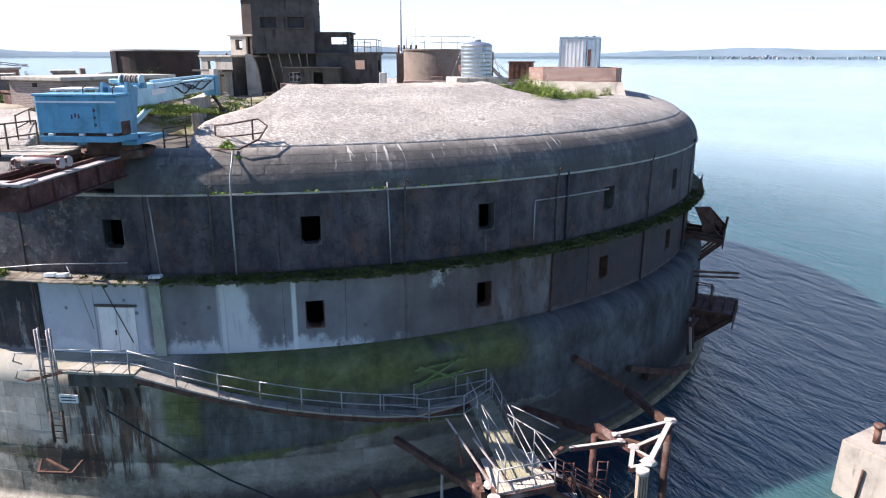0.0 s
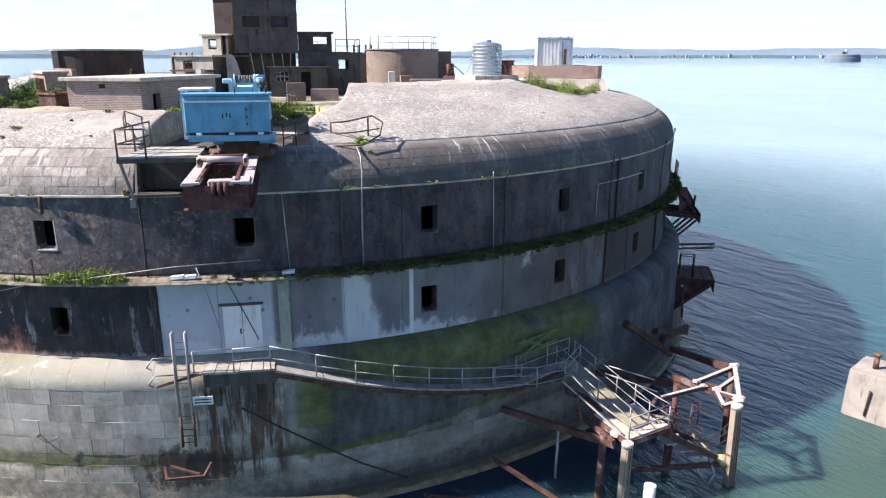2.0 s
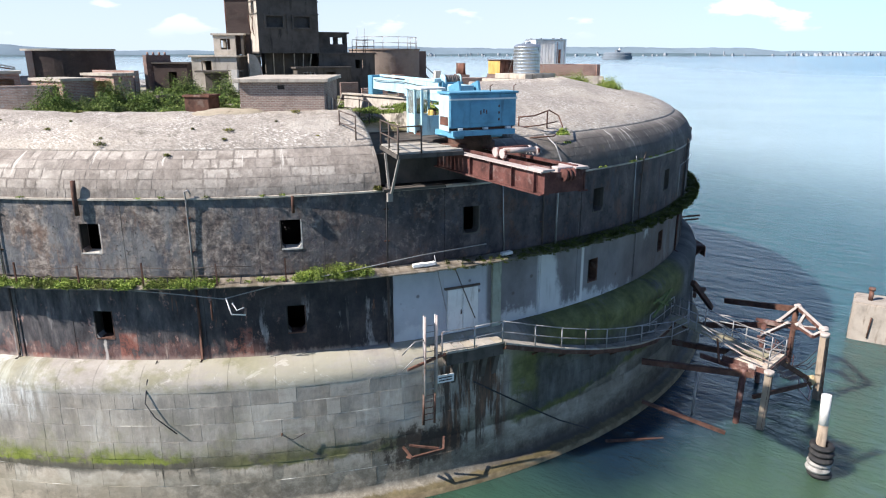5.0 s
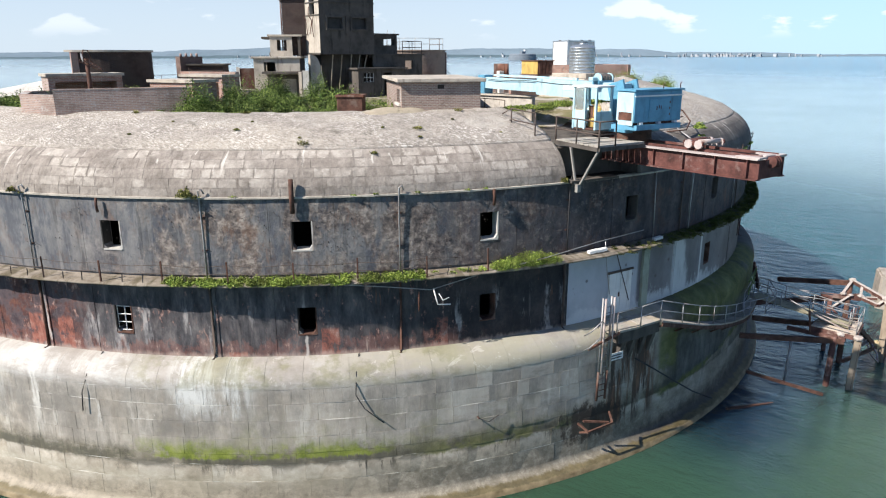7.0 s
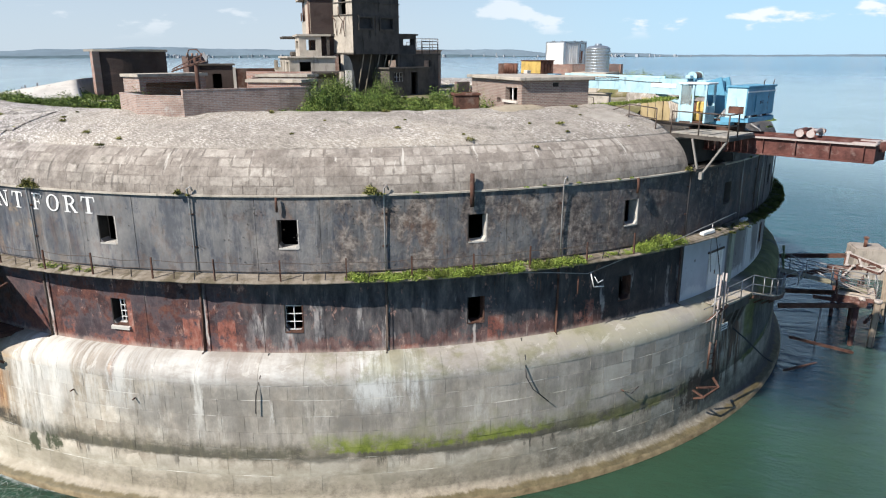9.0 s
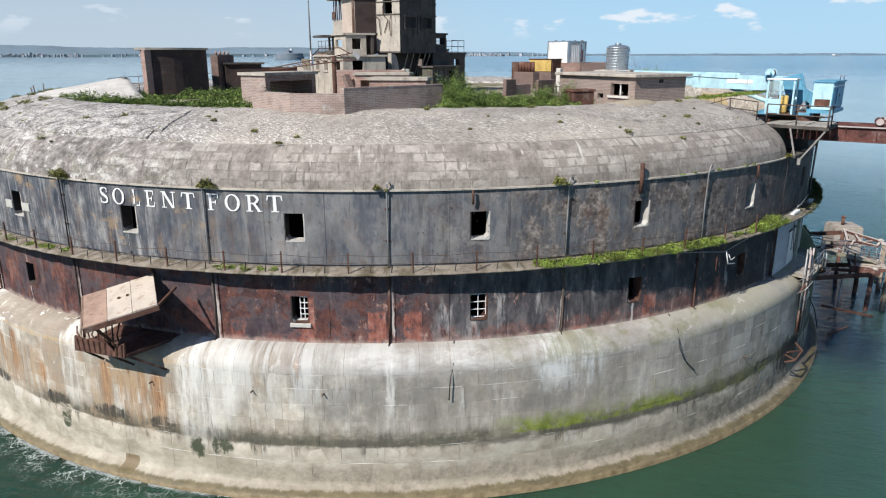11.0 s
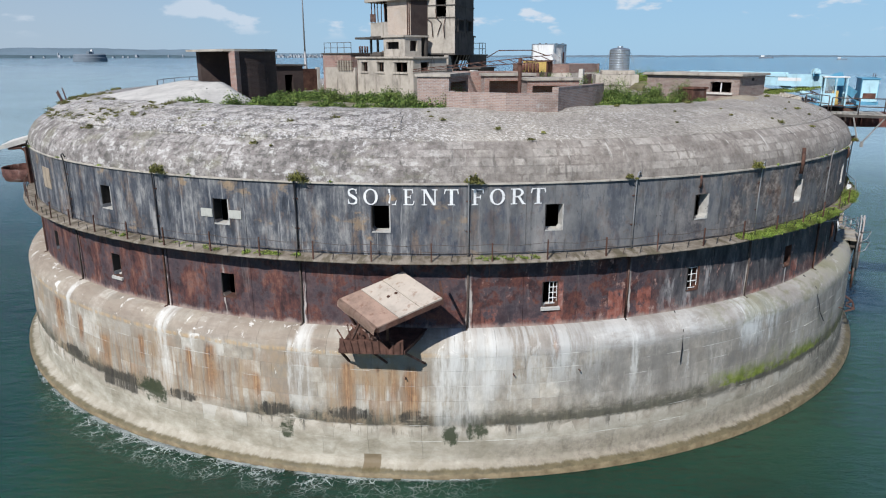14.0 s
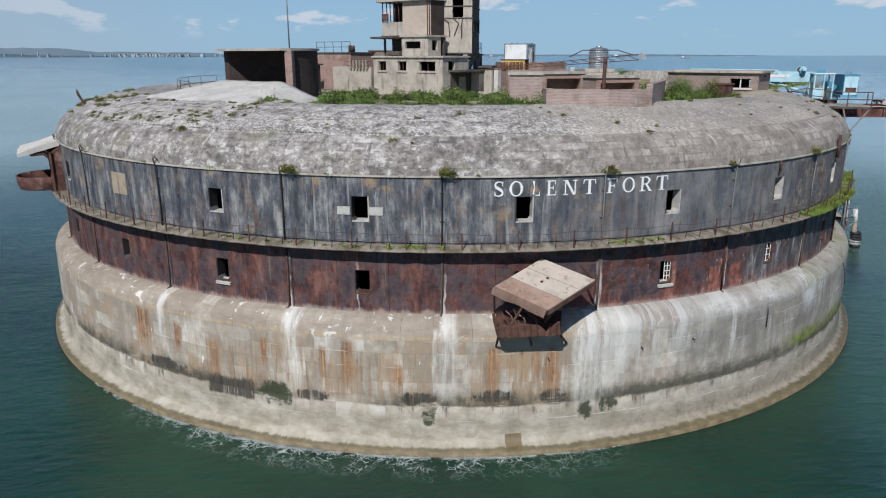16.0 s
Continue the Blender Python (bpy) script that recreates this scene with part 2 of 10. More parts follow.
def granite():
    g = Mat("granite")
    v = g.around()
    u, z, r = g.split(v)
    piece = g.math("ADD", g.rand(), g.math("MULTIPLY", g.island(), 0.7))
    f1, f2 = g.math("FRACT", g.math("MULTIPLY", piece, 7.3)), g.math("FRACT", g.math("MULTIPLY", piece, 13.7))
    shift = g.added(v, g.join(g.math("MULTIPLY", piece, 37.0), 0.0, 0.0))
    west = g.math("SUBTRACT", 1.0, g.step(u, at_angle(-164), at_angle(-150)))
    lee = g.step(u, at_angle(-98), at_angle(-88))
    wav = g.math("SUBTRACT", g.noise(g.scaled(v, (0.6, 0.5, 0)), 1.0, 4, 0.6), 0.5)
    wob = g.math("ADD", u, g.times(wav, 0.55))
    rag = g.math("SUBTRACT", g.noise(g.scaled(v, (1.2, 0.8, 0)), 1.5, 8, 0.76), 0.5)
    grain = g.noise(g.scaled(v, (2.6, 0.35, 0)), 1.0, 7, 0.70)
    soft = g.noise(g.scaled(g.added(v, (41, 0, 0)), (0.9, 0.20, 0)), 1.0, 8, 0.74)

    cloud = g.noise(g.scaled(v, (0.30, 0.75, 0)), 1.0, 8, 0.74)

    def run(deg, half, top, end):
        """A run down the wall, ragged at its sides and thinning to its end."""
        side = g.step(g.math("ADD", g.math("ABSOLUTE", g.math("SUBTRACT", wob, at_angle(deg))), g.times(rag, 0.45)), half * 1.7, half * 0.5)
        return g.times(side, g.step(z, end - 0.3, end + (top - end) * 0.55), g.step(z, top + 0.35, top))

    def blot(deg, zz, hw, hh):
        """A ragged stain round one place."""
        du, dv = g.math("DIVIDE", g.math("SUBTRACT", u, at_angle(deg)), hw), g.math("DIVIDE", g.math("SUBTRACT", z, zz), hh)
        d2 = g.math("ADD", g.math("ADD", g.math("MULTIPLY", du, du), g.math("MULTIPLY", dv, dv)), g.math("ADD", g.times(rag, 6.5), g.times(g.math("SUBTRACT", grain, 0.5), 3.0)))
        return g.times(g.step(d2, 1.5, 0.5), g.step(cloud, 0.34, 0.46))

    def most(masks):
        out = None
        for m in masks:
            out = m if out is None else g.math("MAXIMUM", out, m)
        return out

    def lane(a, b, c, d):
        """1 between two angles, fading over the outer pairs."""
        return g.times(g.step(u, at_angle(a), at_angle(b)), g.step(u, at_angle(d), at_angle(c)))

    col = g.ramp(g.noise(g.added(v, g.join(g.math("MULTIPLY", piece, 7.4), 0.0, 0.0)), 0.9, 8, 0.72), (0.28, (0.225, 0.190, 0.145)), (0.45, (0.365, 0.318, 0.252)), (0.58, (0.475, 0.425, 0.348)), (0.75, (0.66, 0.61, 0.52)))
    col = g.mix(1.0, col, g.ramp(f1, (0.0, (0.78, 0.77, 0.75)), (1.0, (1.14, 1.14, 1.14))), "MULTIPLY")
    # odd stones: ochre ones and bleached ones
    upper = g.times(g.step(z, 2.5, 2.8), g.step(z, 5.7, 5.2))
    col = g.mix(g.times(g.step(f2, 0.74, 0.80), upper, g.math("ADD", 0.15, g.times(west, 0.6)), g.step(grain, 0.34, 0.56)), col, (0.335, 0.220, 0.135))
    col = g.mix(g.times(g.step(f2, 0.22, 0.16), g.math("ADD", 0.22, g.times(west, 0.3))), col, (0.68, 0.645, 0.57))
    # grey weathering, thickest on the southern face
    grey = g.noise(g.scaled(v, (0.5, 0.35, 0)), 1.0, 7, 0.70)
    col = g.mix(g.times(lane(-150, -140, -100, -92), g.step(z, 2.4, 3.2), 0.55), col, g.ramp(grain, (0.34, (0.245, 0.222, 0.198)), (0.62, (0.42, 0.392, 0.352))))
    col = g.mix(g.times(g.step(z, 2.2, 4.0), g.step(grey, 0.36, 0.60), g.math("SUBTRACT", 0.78, g.times(west, 0.28))), col, g.ramp(grey, (0.40, (0.310, 0.290, 0.255)), (0.66, (0.150, 0.140, 0.124))))
    col = g.mix(g.times(g.step(soft, 0.50, 0.64), g.step(z, 1.9, 3.2), 0.55), col, (0.175, 0.158, 0.132))
    col = g.mix(g.times(g.step(soft, 0.47, 0.36), g.step(z, 1.9, 3.4), 0.36), col, (0.60, 0.57, 0.505))
    col = g.mix(g.times(west, g.step(z, 2.4, 4.2), g.step(grey, 0.40, 0.56), 0.42), col, (0.300, 0.245, 0.182))
    col = g.mix(g.times(lane(-156, -146, -101, -94), g.step(g.math("ADD", z, g.times(rag, 0.8)), 5.3, 5.7), 0.7), col, g.ramp(cloud, (0.36, (0.255, 0.242, 0.220)), (0.50, (0.385, 0.372, 0.350)), (0.64, (0.54, 0.53, 0.505))))
    # brown crown under the iron
    crown = g.noise(g.scaled(g.added(v, (9, 0, 0)), (0.35, 1.2, 0.7)), 1.0, 7, 0.70)
    col = g.mix(g.times(g.step(g.math("ADD", z, g.times(rag, 0.5)), 5.35, 5.95), g.step(crown, 0.34, 0.54), g.math("ADD", 0.25, g.times(g.step(u, at_angle(-146), at_angle(-160)), 0.5))), col, g.ramp(crown, (0.36, (0.40, 0.335, 0.262)), (0.62, (0.235, 0.185, 0.142))))
    # bleached foot
    foot = g.noise(g.scaled(v, (0.6, 1.1, 0)), 1.0, 7, 0.72)
    col = g.mix(g.times(g.step(g.math("ADD", z, g.times(rag, 0.9)), 2.1, 1.5), 0.8), col, g.ramp(foot, (0.30, (0.175, 0.152, 0.104)), (0.44, (0.275, 0.246, 0.182)), (0.57, (0.405, 0.370, 0.295)), (0.74, (0.58, 0.545, 0.46))))
    col = g.mix(g.times(lane(-168, -146, -96, -90), g.step(g.math("ADD", z, g.times(rag, 1.0)), 1.75, 0.9), g.step(foot, 0.36, 0.52), 0.72), col, g.ramp(g.noise(v, 3.0, 6, 0.74), (0.36, (0.125, 0.102, 0.072)), (0.62, (0.315, 0.270, 0.206))))
    east = lane(-122, -113, -91, -87)
    col = g.mix(g.times(east, g.step(g.math("ADD", z, g.times(rag, 1.2)), 2.4, 1.5), 0.72), col, g.ramp(g.noise(v, 2.6, 7, 0.76), (0.36, (0.082, 0.074, 0.058)), (0.50, (0.165, 0.150, 0.118)), (0.64, (0.305, 0.280, 0.225))))
    # single blocks darker or paler, and an olive cast over the shoulder
    col = g.mix(g.times(east, g.step(f1, 0.62, 0.70), g.step(z, 2.5, 2.8), g.step(z, 5.52, 5.48), g.step(grain, 0.38, 0.56), 0.45), col, (0.135, 0.126, 0.112))
    col = g.mix(g.times(east, g.step(f1, 0.30, 0.22), g.step(z, 2.5, 2.8), g.step(z, 5.52, 5.48), g.step(cloud, 0.40, 0.54), 0.45), col, (0.47, 0.445, 0.39))
    col = g.mix(g.times(east, g.step(z, 5.3, 5.7), g.step(cloud, 0.36, 0.56), 0.62), col, (0.285, 0.270, 0.180))
    # tide belt: dark ragged cloudings over it
    lift = g.math("ADD", z, g.times(g.math("SUBTRACT", g.noise(g.scaled(v, (0.35, 0, 0)), 1.0, 4), 0.5), -1.0))
    patchy = g.noise(g.scaled(g.added(v, (53, 0, 0)), (0.20, 0.06, 0)), 1.0, 4, 0.55)
    hem = g.math("ADD", z, g.math("ADD", g.times(rag, 0.35), g.times(g.math("SUBTRACT", lift, z), 0.25)))
    belt = g.times(g.step(hem, 2.16, 2.30), g.step(g.math("ADD", z, g.times(rag, 1.5)), 3.35, 2.40), g.step(cloud, 0.33, 0.46), g.step(patchy, 0.34, 0.45))
    drool = g.times(g.step(grain, 0.53, 0.60), g.step(g.math("ADD", z, g.times(rag, 1.2)), 1.55, 2.15), g.step(z, 2.40, 2.20), g.step(patchy, 0.42, 0.54))
    belt = g.math("MAXIMUM", belt, g.times(drool, 0.85))
    col = g.mix(g.times(belt, 0.94), col, g.ramp(g.math("ADD", g.times(cloud, 0.5), g.times(grain, 0.5)), (0.40, (0.150, 0.135, 0.088)), (0.50, (0.082, 0.076, 0.054)), (0.60, (0.036, 0.034, 0.028))))
    seam = g.times(lane(-160, -157, -140, -134), g.step(g.math("ABSOLUTE", g.math("ADD", g.math("SUBTRACT", z, 2.38), g.times(rag, 0.6))), 0.34, 0.08), g.step(foot, 0.38, 0.52))
    col = g.mix(g.times(seam, 0.78), col, (0.105, 0.100, 0.075))
    # rust: broad runs under the hanging stage and the old drains, ochre breath beside them
    rust = most(run(*q) for q in ((-166.85, 0.26, 5.0, 2.2), (-165.3, 0.07, 4.9, 3.2), (-164.15, 0.15, 4.9, 3.0), (-163.0, 0.18, 4.8, 3.1), (-161.5, 0.24, 4.9, 2.4), (-179.5, 0.26, 5.2, 2.5), (178.2, 0.14, 4.8, 3.2),
                                   (-175.0, 0.16, 4.1, 2.9), (157.6, 0.50, 5.2, 2.6), (162.5, 0.22, 4.9, 3.4), (167.0, 0.26, 4.3, 2.7), (-187.5, 0.14, 4.9, 3.6), (-149.6, 0.12, 6.4, 5.4)))
    thread = g.noise(g.scaled(g.added(v, (29, 0, 0)), (5.5, 0.22, 0)), 1.0, 5, 0.66)
    rust = g.times(rust, g.step(g.math("ADD", g.times(grain, 0.45), g.times(thread, 0.55)), 0.33, 0.46))
    col = g.mix(g.times(rust, 0.88), col, g.ramp(g.math("ADD", g.times(thread, 0.6), g.times(rag, 0.4)), (0.20, (0.43, 0.275, 0.145)), (0.29, (0.280, 0.140, 0.064)), (0.37, (0.090, 0.046, 0.030))))
    ochre = g.noise(g.scaled(g.added(v, (67, 3, 0)), (0.55, 0.30, 0)), 1.0, 8, 0.72)
    col = g.mix(g.times(g.step(ochre, 0.50, 0.64), g.math("ADD", 0.10, g.times(west, 0.70)), g.step(z, 1.8, 2.6), g.step(z, 6.3, 5.0)), col, (0.350, 0.262, 0.168))
    breath = g.math("MAXIMUM", lane(-170, -167.5, -161, -158.8), lane(163, 166, 184, 187.5))
    col = g.mix(g.times(breath, g.step(thread, 0.44, 0.56), g.step(g.math("ADD", z, g.times(rag, 1.4)), 5.2, 4.4), g.step(z, 2.1, 2.9), 0.62), col, g.ramp(grain, (0.38, (0.385, 0.265, 0.155)), (0.60, (0.200, 0.125, 0.075))))
    gold = g.times(west, g.step(g.math("ABSOLUTE", g.math("ADD", g.math("SUBTRACT", z, 5.62), g.times(wav, 0.4))), 0.16, 0.02), g.step(grain, 0.42, 0.56))
    col = g.mix(g.times(gold, 0.6), col, (0.50, 0.34, 0.17))
    # lime below the rain pipes, and a wide milky sheet in the south
    lime = most(run(*q) for q in ((175.2, 0.34, 6.5, 1.5), (-170.7, 0.32, 6.6, 2.2), (-171.9, 0.10, 5.8, 3.0), (178.5, 0.07, 5.6, 3.8), (-157.5, 0.62, 6.4, 1.3), (-158.9, 0.34, 5.7, 1.5), (-155.2, 0.30, 6.4, 2.6),
                                    (-153.4, 0.06, 4.3, 3.5), (-142.5, 0.14, 6.4, 3.2), (160.5, 0.20, 6.2, 3.7), (-150.2, 0.06, 4.6, 3.9), (-137.0, 0.06, 4.6, 3.8)))
    col = g.mix(g.times(lime, g.step(grain, 0.66, 0.40), 0.72), col, (0.70, 0.685, 0.635))
    sheet = g.step(g.noise(g.scaled(g.added(v, (15, 0, 0)), (1.5, 0.24, 0)), 1.0, 8, 0.74), 0.60, 0.44)
    apron = g.times(lane(-131.6, -130.2, -126.0, -124.2), g.step(g.math("ADD", z, g.times(rag, 1.6)), 3.9, 5.3))
    milk = most([g.times(apron, 1.25), g.times(lane(-159.5, -157, -150, -142), g.step(z, 3.4, 5.2), 0.8), g.times(lane(-149, -146, -137, -132), g.step(z, 5.2, 6.0), g.step(cloud, 0.40, 0.58), 0.6)])
    col = g.mix(g.math("MINIMUM", g.times(milk, sheet, 0.72), 0.9), col, (0.600, 0.600, 0.570))
    # lime leaking from the bed joints
    bed = most(g.step(g.math("ABSOLUTE", g.math("ADD", g.math("SUBTRACT", z, q), g.times(rag, 0.03))), 0.020, 0.006) for q in (5.50, 4.88, 4.17, 2.28, 1.50))
    col = g.mix(g.times(bed, g.step(g.noise(g.scaled(g.added(v, (7, 0, 0)), (0.5, 0.9, 0)), 1.0, 4, 0.6), 0.51, 0.60), g.math("SUBTRACT", 0.55, g.times(lee, 0.5))), col, (0.70, 0.68, 0.62))
    spat = g.noise(g.scaled(g.added(v, (77, 0, 0)), (1.4, 1.4, 1.0)), 1.0, 6, 0.66, 1.2)
    col = g.mix(g.times(g.step(spat, 0.595, 0.64), g.step(z, 5.2, 5.9), g.math("ADD", 0.25, g.times(west, 0.6))), col, (0.72, 0.69, 0.63))
    flick = g.noise(g.scaled(g.added(v, (31, 5, 0)), (3.2, 0.9, 0)), 1.0, 3, 0.5)
    col = g.mix(g.times(g.step(flick, 0.715, 0.745), g.step(z, 2.8, 3.4), g.step(z, 5.4, 4.9), 0.85), col, (0.74, 0.72, 0.66))
    # old tar-dark and weedy stains
    slab = g.times(g.step(g.math("ABSOLUTE", g.math("ADD", g.math("SUBTRACT", u, at_angle(168.7)), g.times(rag, 0.7))), 1.42, 1.22), g.step(g.math("ADD", z, g.times(rag, 0.4)), 1.72, 1.86), g.step(g.math("ADD", z, g.times(rag, 0.9)), 2.92, 2.62))
    tar = most(blot(*q) for q in ((177.0, 2.50, 0.9, 0.26), (-173.4, 2.6, 0.7, 0.30), (-161.4, 2.62, 0.6, 0.34), (160.5, 2.70, 1.5, 0.26), (-166.8, 2.75, 0.9, 0.30)))
    tar = g.math("MAXIMUM", slab, tar)
    col = g.mix(g.times(tar, g.step(thread, 0.32, 0.48), 0.93), col, g.ramp(grain, (0.40, (0.030, 0.028, 0.025)), (0.62, (0.085, 0.074, 0.056))))
    weed = most(blot(*q) for q in ((173.4, 2.35, 0.85, 0.55), (-172.4, 1.85, 0.30, 0.50), (-158.4, 1.75, 0.34, 0.42), (-156.1, 1.98, 0.40, 0.40)))
    col = g.mix(g.times(weed, 0.93), col, (0.036, 0.046, 0.022))
    # algae of the south: a vivid bank, dull cushions east of it, a bloom on the crown
    moss = g.noise(v, 0.55, 8, 0.72)
    fur = g.times(wav, 1.1)
    tuft = g.noise(g.scaled(v, (4.5, 0.9, 0)), 1.0, 5, 0.68)
    turf = g.math("ADD", z, g.times(g.math("SUBTRACT", tuft, 0.5), 0.55))
    bank = g.times(lane(-136, -132.5, -117, -112.5), g.step(turf, 2.44, 2.56), g.step(g.math("ADD", turf, g.times(g.math("SUBTRACT", moss, 0.5), 1.8)), 3.45, 2.70), g.step(g.noise(g.scaled(g.added(v, (5, 0, 0)), (0.55, 0.5, 0)), 1.0, 6, 0.7), 0.38, 0.52))
    pad = g.times(lane(-114, -111, -101, -98), g.step(turf, 2.06, 2.20), g.step(g.math("ADD", turf, g.times(g.math("SUBTRACT", moss, 0.5), 2.0)), 3.1, 2.35), g.step(moss, 0.40, 0.52))
    bloom = g.times(lane(-136, -132, -112, -106), g.step(g.math("ADD", z, g.times(rag, 0.5)), 5.35, 5.75), g.step(moss, 0.44, 0.58), 0.6)
    veil = g.times(lane(-137, -130, -108, -100), g.step(z, 2.0, 2.9), g.step(z, 5.2, 3.2), g.step(moss, 0.46, 0.66), 0.42)
    col = g.mix(veil, col, (0.225, 0.225, 0.105))
    tide = g.times(lane(-138, -134, -100, -97), g.step(g.math("ABSOLUTE", g.math("ADD", g.math("SUBTRACT", z, 2.28), fur)), 0.30, 0.05), g.step(foot, 0.42, 0.54))
    col = g.mix(g.times(tide, 0.72), col, (0.100, 0.094, 0.074))
    col = g.mix(g.times(g.math("MAXIMUM", pad, bloom), 0.85), col, g.ramp(g.noise(v, 1.8, 6, 0.7), (0.34, (0.085, 0.090, 0.030)), (0.60, (0.185, 0.180, 0.075))))
    col = g.mix(g.times(bank, 0.88), col, g.ramp(g.noise(v, 1.8, 6, 0.7), (0.34, (0.095, 0.125, 0.014)), (0.52, (0.185, 0.225, 0.030)), (0.70, (0.29, 0.31, 0.085))))
    # under the landing: brown and black runs over pale stone
    under = g.times(lane(-97.5, -96, -90.5, -89), g.step(g.noise(g.scaled(v, (1.5, 0.15, 0)), 1.0, 7, 0.70), 0.44, 0.53), g.step(z, 0.8, 2.0), g.step(z, 6.2, 5.2))
    col = g.mix(g.times(under, 0.9), col, g.ramp(grain, (0.36, (0.028, 0.020, 0.017)), (0.52, (0.075, 0.040, 0.026)), (0.66, (0.21, 0.105, 0.055))))
    col = g.mix(g.times(blot(-97.2, 2.1, 1.7, 0.8), 0.85), col, (0.040, 0.030, 0.024))
    # lee side: slate-dark down to a ragged tide edge, pale stone below it, brown at the water
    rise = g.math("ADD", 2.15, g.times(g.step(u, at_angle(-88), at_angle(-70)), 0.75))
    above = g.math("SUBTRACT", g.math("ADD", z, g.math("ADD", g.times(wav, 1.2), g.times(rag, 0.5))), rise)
    lee_slate = g.times(g.step(u, at_angle(-89.5), at_angle(-86.5)), g.step(above, -0.06, 0.10))
    col = g.mix(g.times(lee_slate, 0.86), col, g.ramp(g.math("ADD", g.times(soft, 0.5), g.times(grey, 0.5)), (0.38, (0.120, 0.128, 0.124)), (0.48, (0.060, 0.066, 0.065)), (0.58, (0.024, 0.023, 0.022))))
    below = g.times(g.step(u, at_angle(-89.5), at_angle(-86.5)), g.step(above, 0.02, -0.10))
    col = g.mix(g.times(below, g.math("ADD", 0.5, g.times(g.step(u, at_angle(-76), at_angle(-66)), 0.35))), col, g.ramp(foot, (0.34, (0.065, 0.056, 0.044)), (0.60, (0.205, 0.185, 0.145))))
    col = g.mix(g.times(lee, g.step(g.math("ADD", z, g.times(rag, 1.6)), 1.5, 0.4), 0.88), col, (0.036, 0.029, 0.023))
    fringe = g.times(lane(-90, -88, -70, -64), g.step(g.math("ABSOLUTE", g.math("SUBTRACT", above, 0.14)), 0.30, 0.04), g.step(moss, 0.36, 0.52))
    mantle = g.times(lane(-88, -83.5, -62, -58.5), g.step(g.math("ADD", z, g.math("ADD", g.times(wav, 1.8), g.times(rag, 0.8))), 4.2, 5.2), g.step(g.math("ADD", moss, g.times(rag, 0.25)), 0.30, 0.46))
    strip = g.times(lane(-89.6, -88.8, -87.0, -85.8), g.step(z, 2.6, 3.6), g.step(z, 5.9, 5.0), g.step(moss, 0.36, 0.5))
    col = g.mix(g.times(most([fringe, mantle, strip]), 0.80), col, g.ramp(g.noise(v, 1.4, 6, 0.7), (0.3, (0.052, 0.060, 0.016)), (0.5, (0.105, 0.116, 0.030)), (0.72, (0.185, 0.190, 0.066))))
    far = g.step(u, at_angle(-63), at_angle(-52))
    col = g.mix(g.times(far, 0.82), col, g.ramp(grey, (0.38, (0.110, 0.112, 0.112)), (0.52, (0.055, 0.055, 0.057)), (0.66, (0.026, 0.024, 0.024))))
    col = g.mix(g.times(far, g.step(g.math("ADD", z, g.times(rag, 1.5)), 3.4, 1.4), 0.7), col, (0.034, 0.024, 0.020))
    # weed at the water, and one brown mended stone above it
    mend = g.times(g.step(g.math("ABSOLUTE", g.math("SUBTRACT", u, at_angle(-164.9))), 0.40, 0.36), g.step(g.math("ADD", z, g.times(rag, 0.1)), 0.84, 0.78))
    col = g.mix(g.times(mend, 0.85), col, (0.155, 0.112, 0.058))
    edge = g.math("ADD", g.math("ADD", z, g.times(rag, 0.22)), g.times(g.step(u, at_angle(-146), at_angle(-160)), 0.03))
    col = g.mix(g.times(g.step(edge, 0.385, 0.335), 0.85), col, g.ramp(g.noise(v, 1.6, 5, 0.7), (0.3, (0.058, 0.046, 0.018)), (0.7, (0.165, 0.130, 0.062))))
    col = g.mix(g.times(g.step(edge, 0.27, 0.22), 0.85), col, g.ramp(g.noise(v, 2.5, 4), (0.3, (0.110, 0.080, 0.040)), (0.7, (0.290, 0.225, 0.130))))
    h = g.math("ADD", g.noise(shift, 2.2, 8, 0.72), g.times(g.noise(v, 12.0, 4), 0.4))
    return g.done(col, g.math("ADD", 0.62, g.times(g.step(z, 0.4, 1.4), 0.28)), h, 0.04, 0.55)


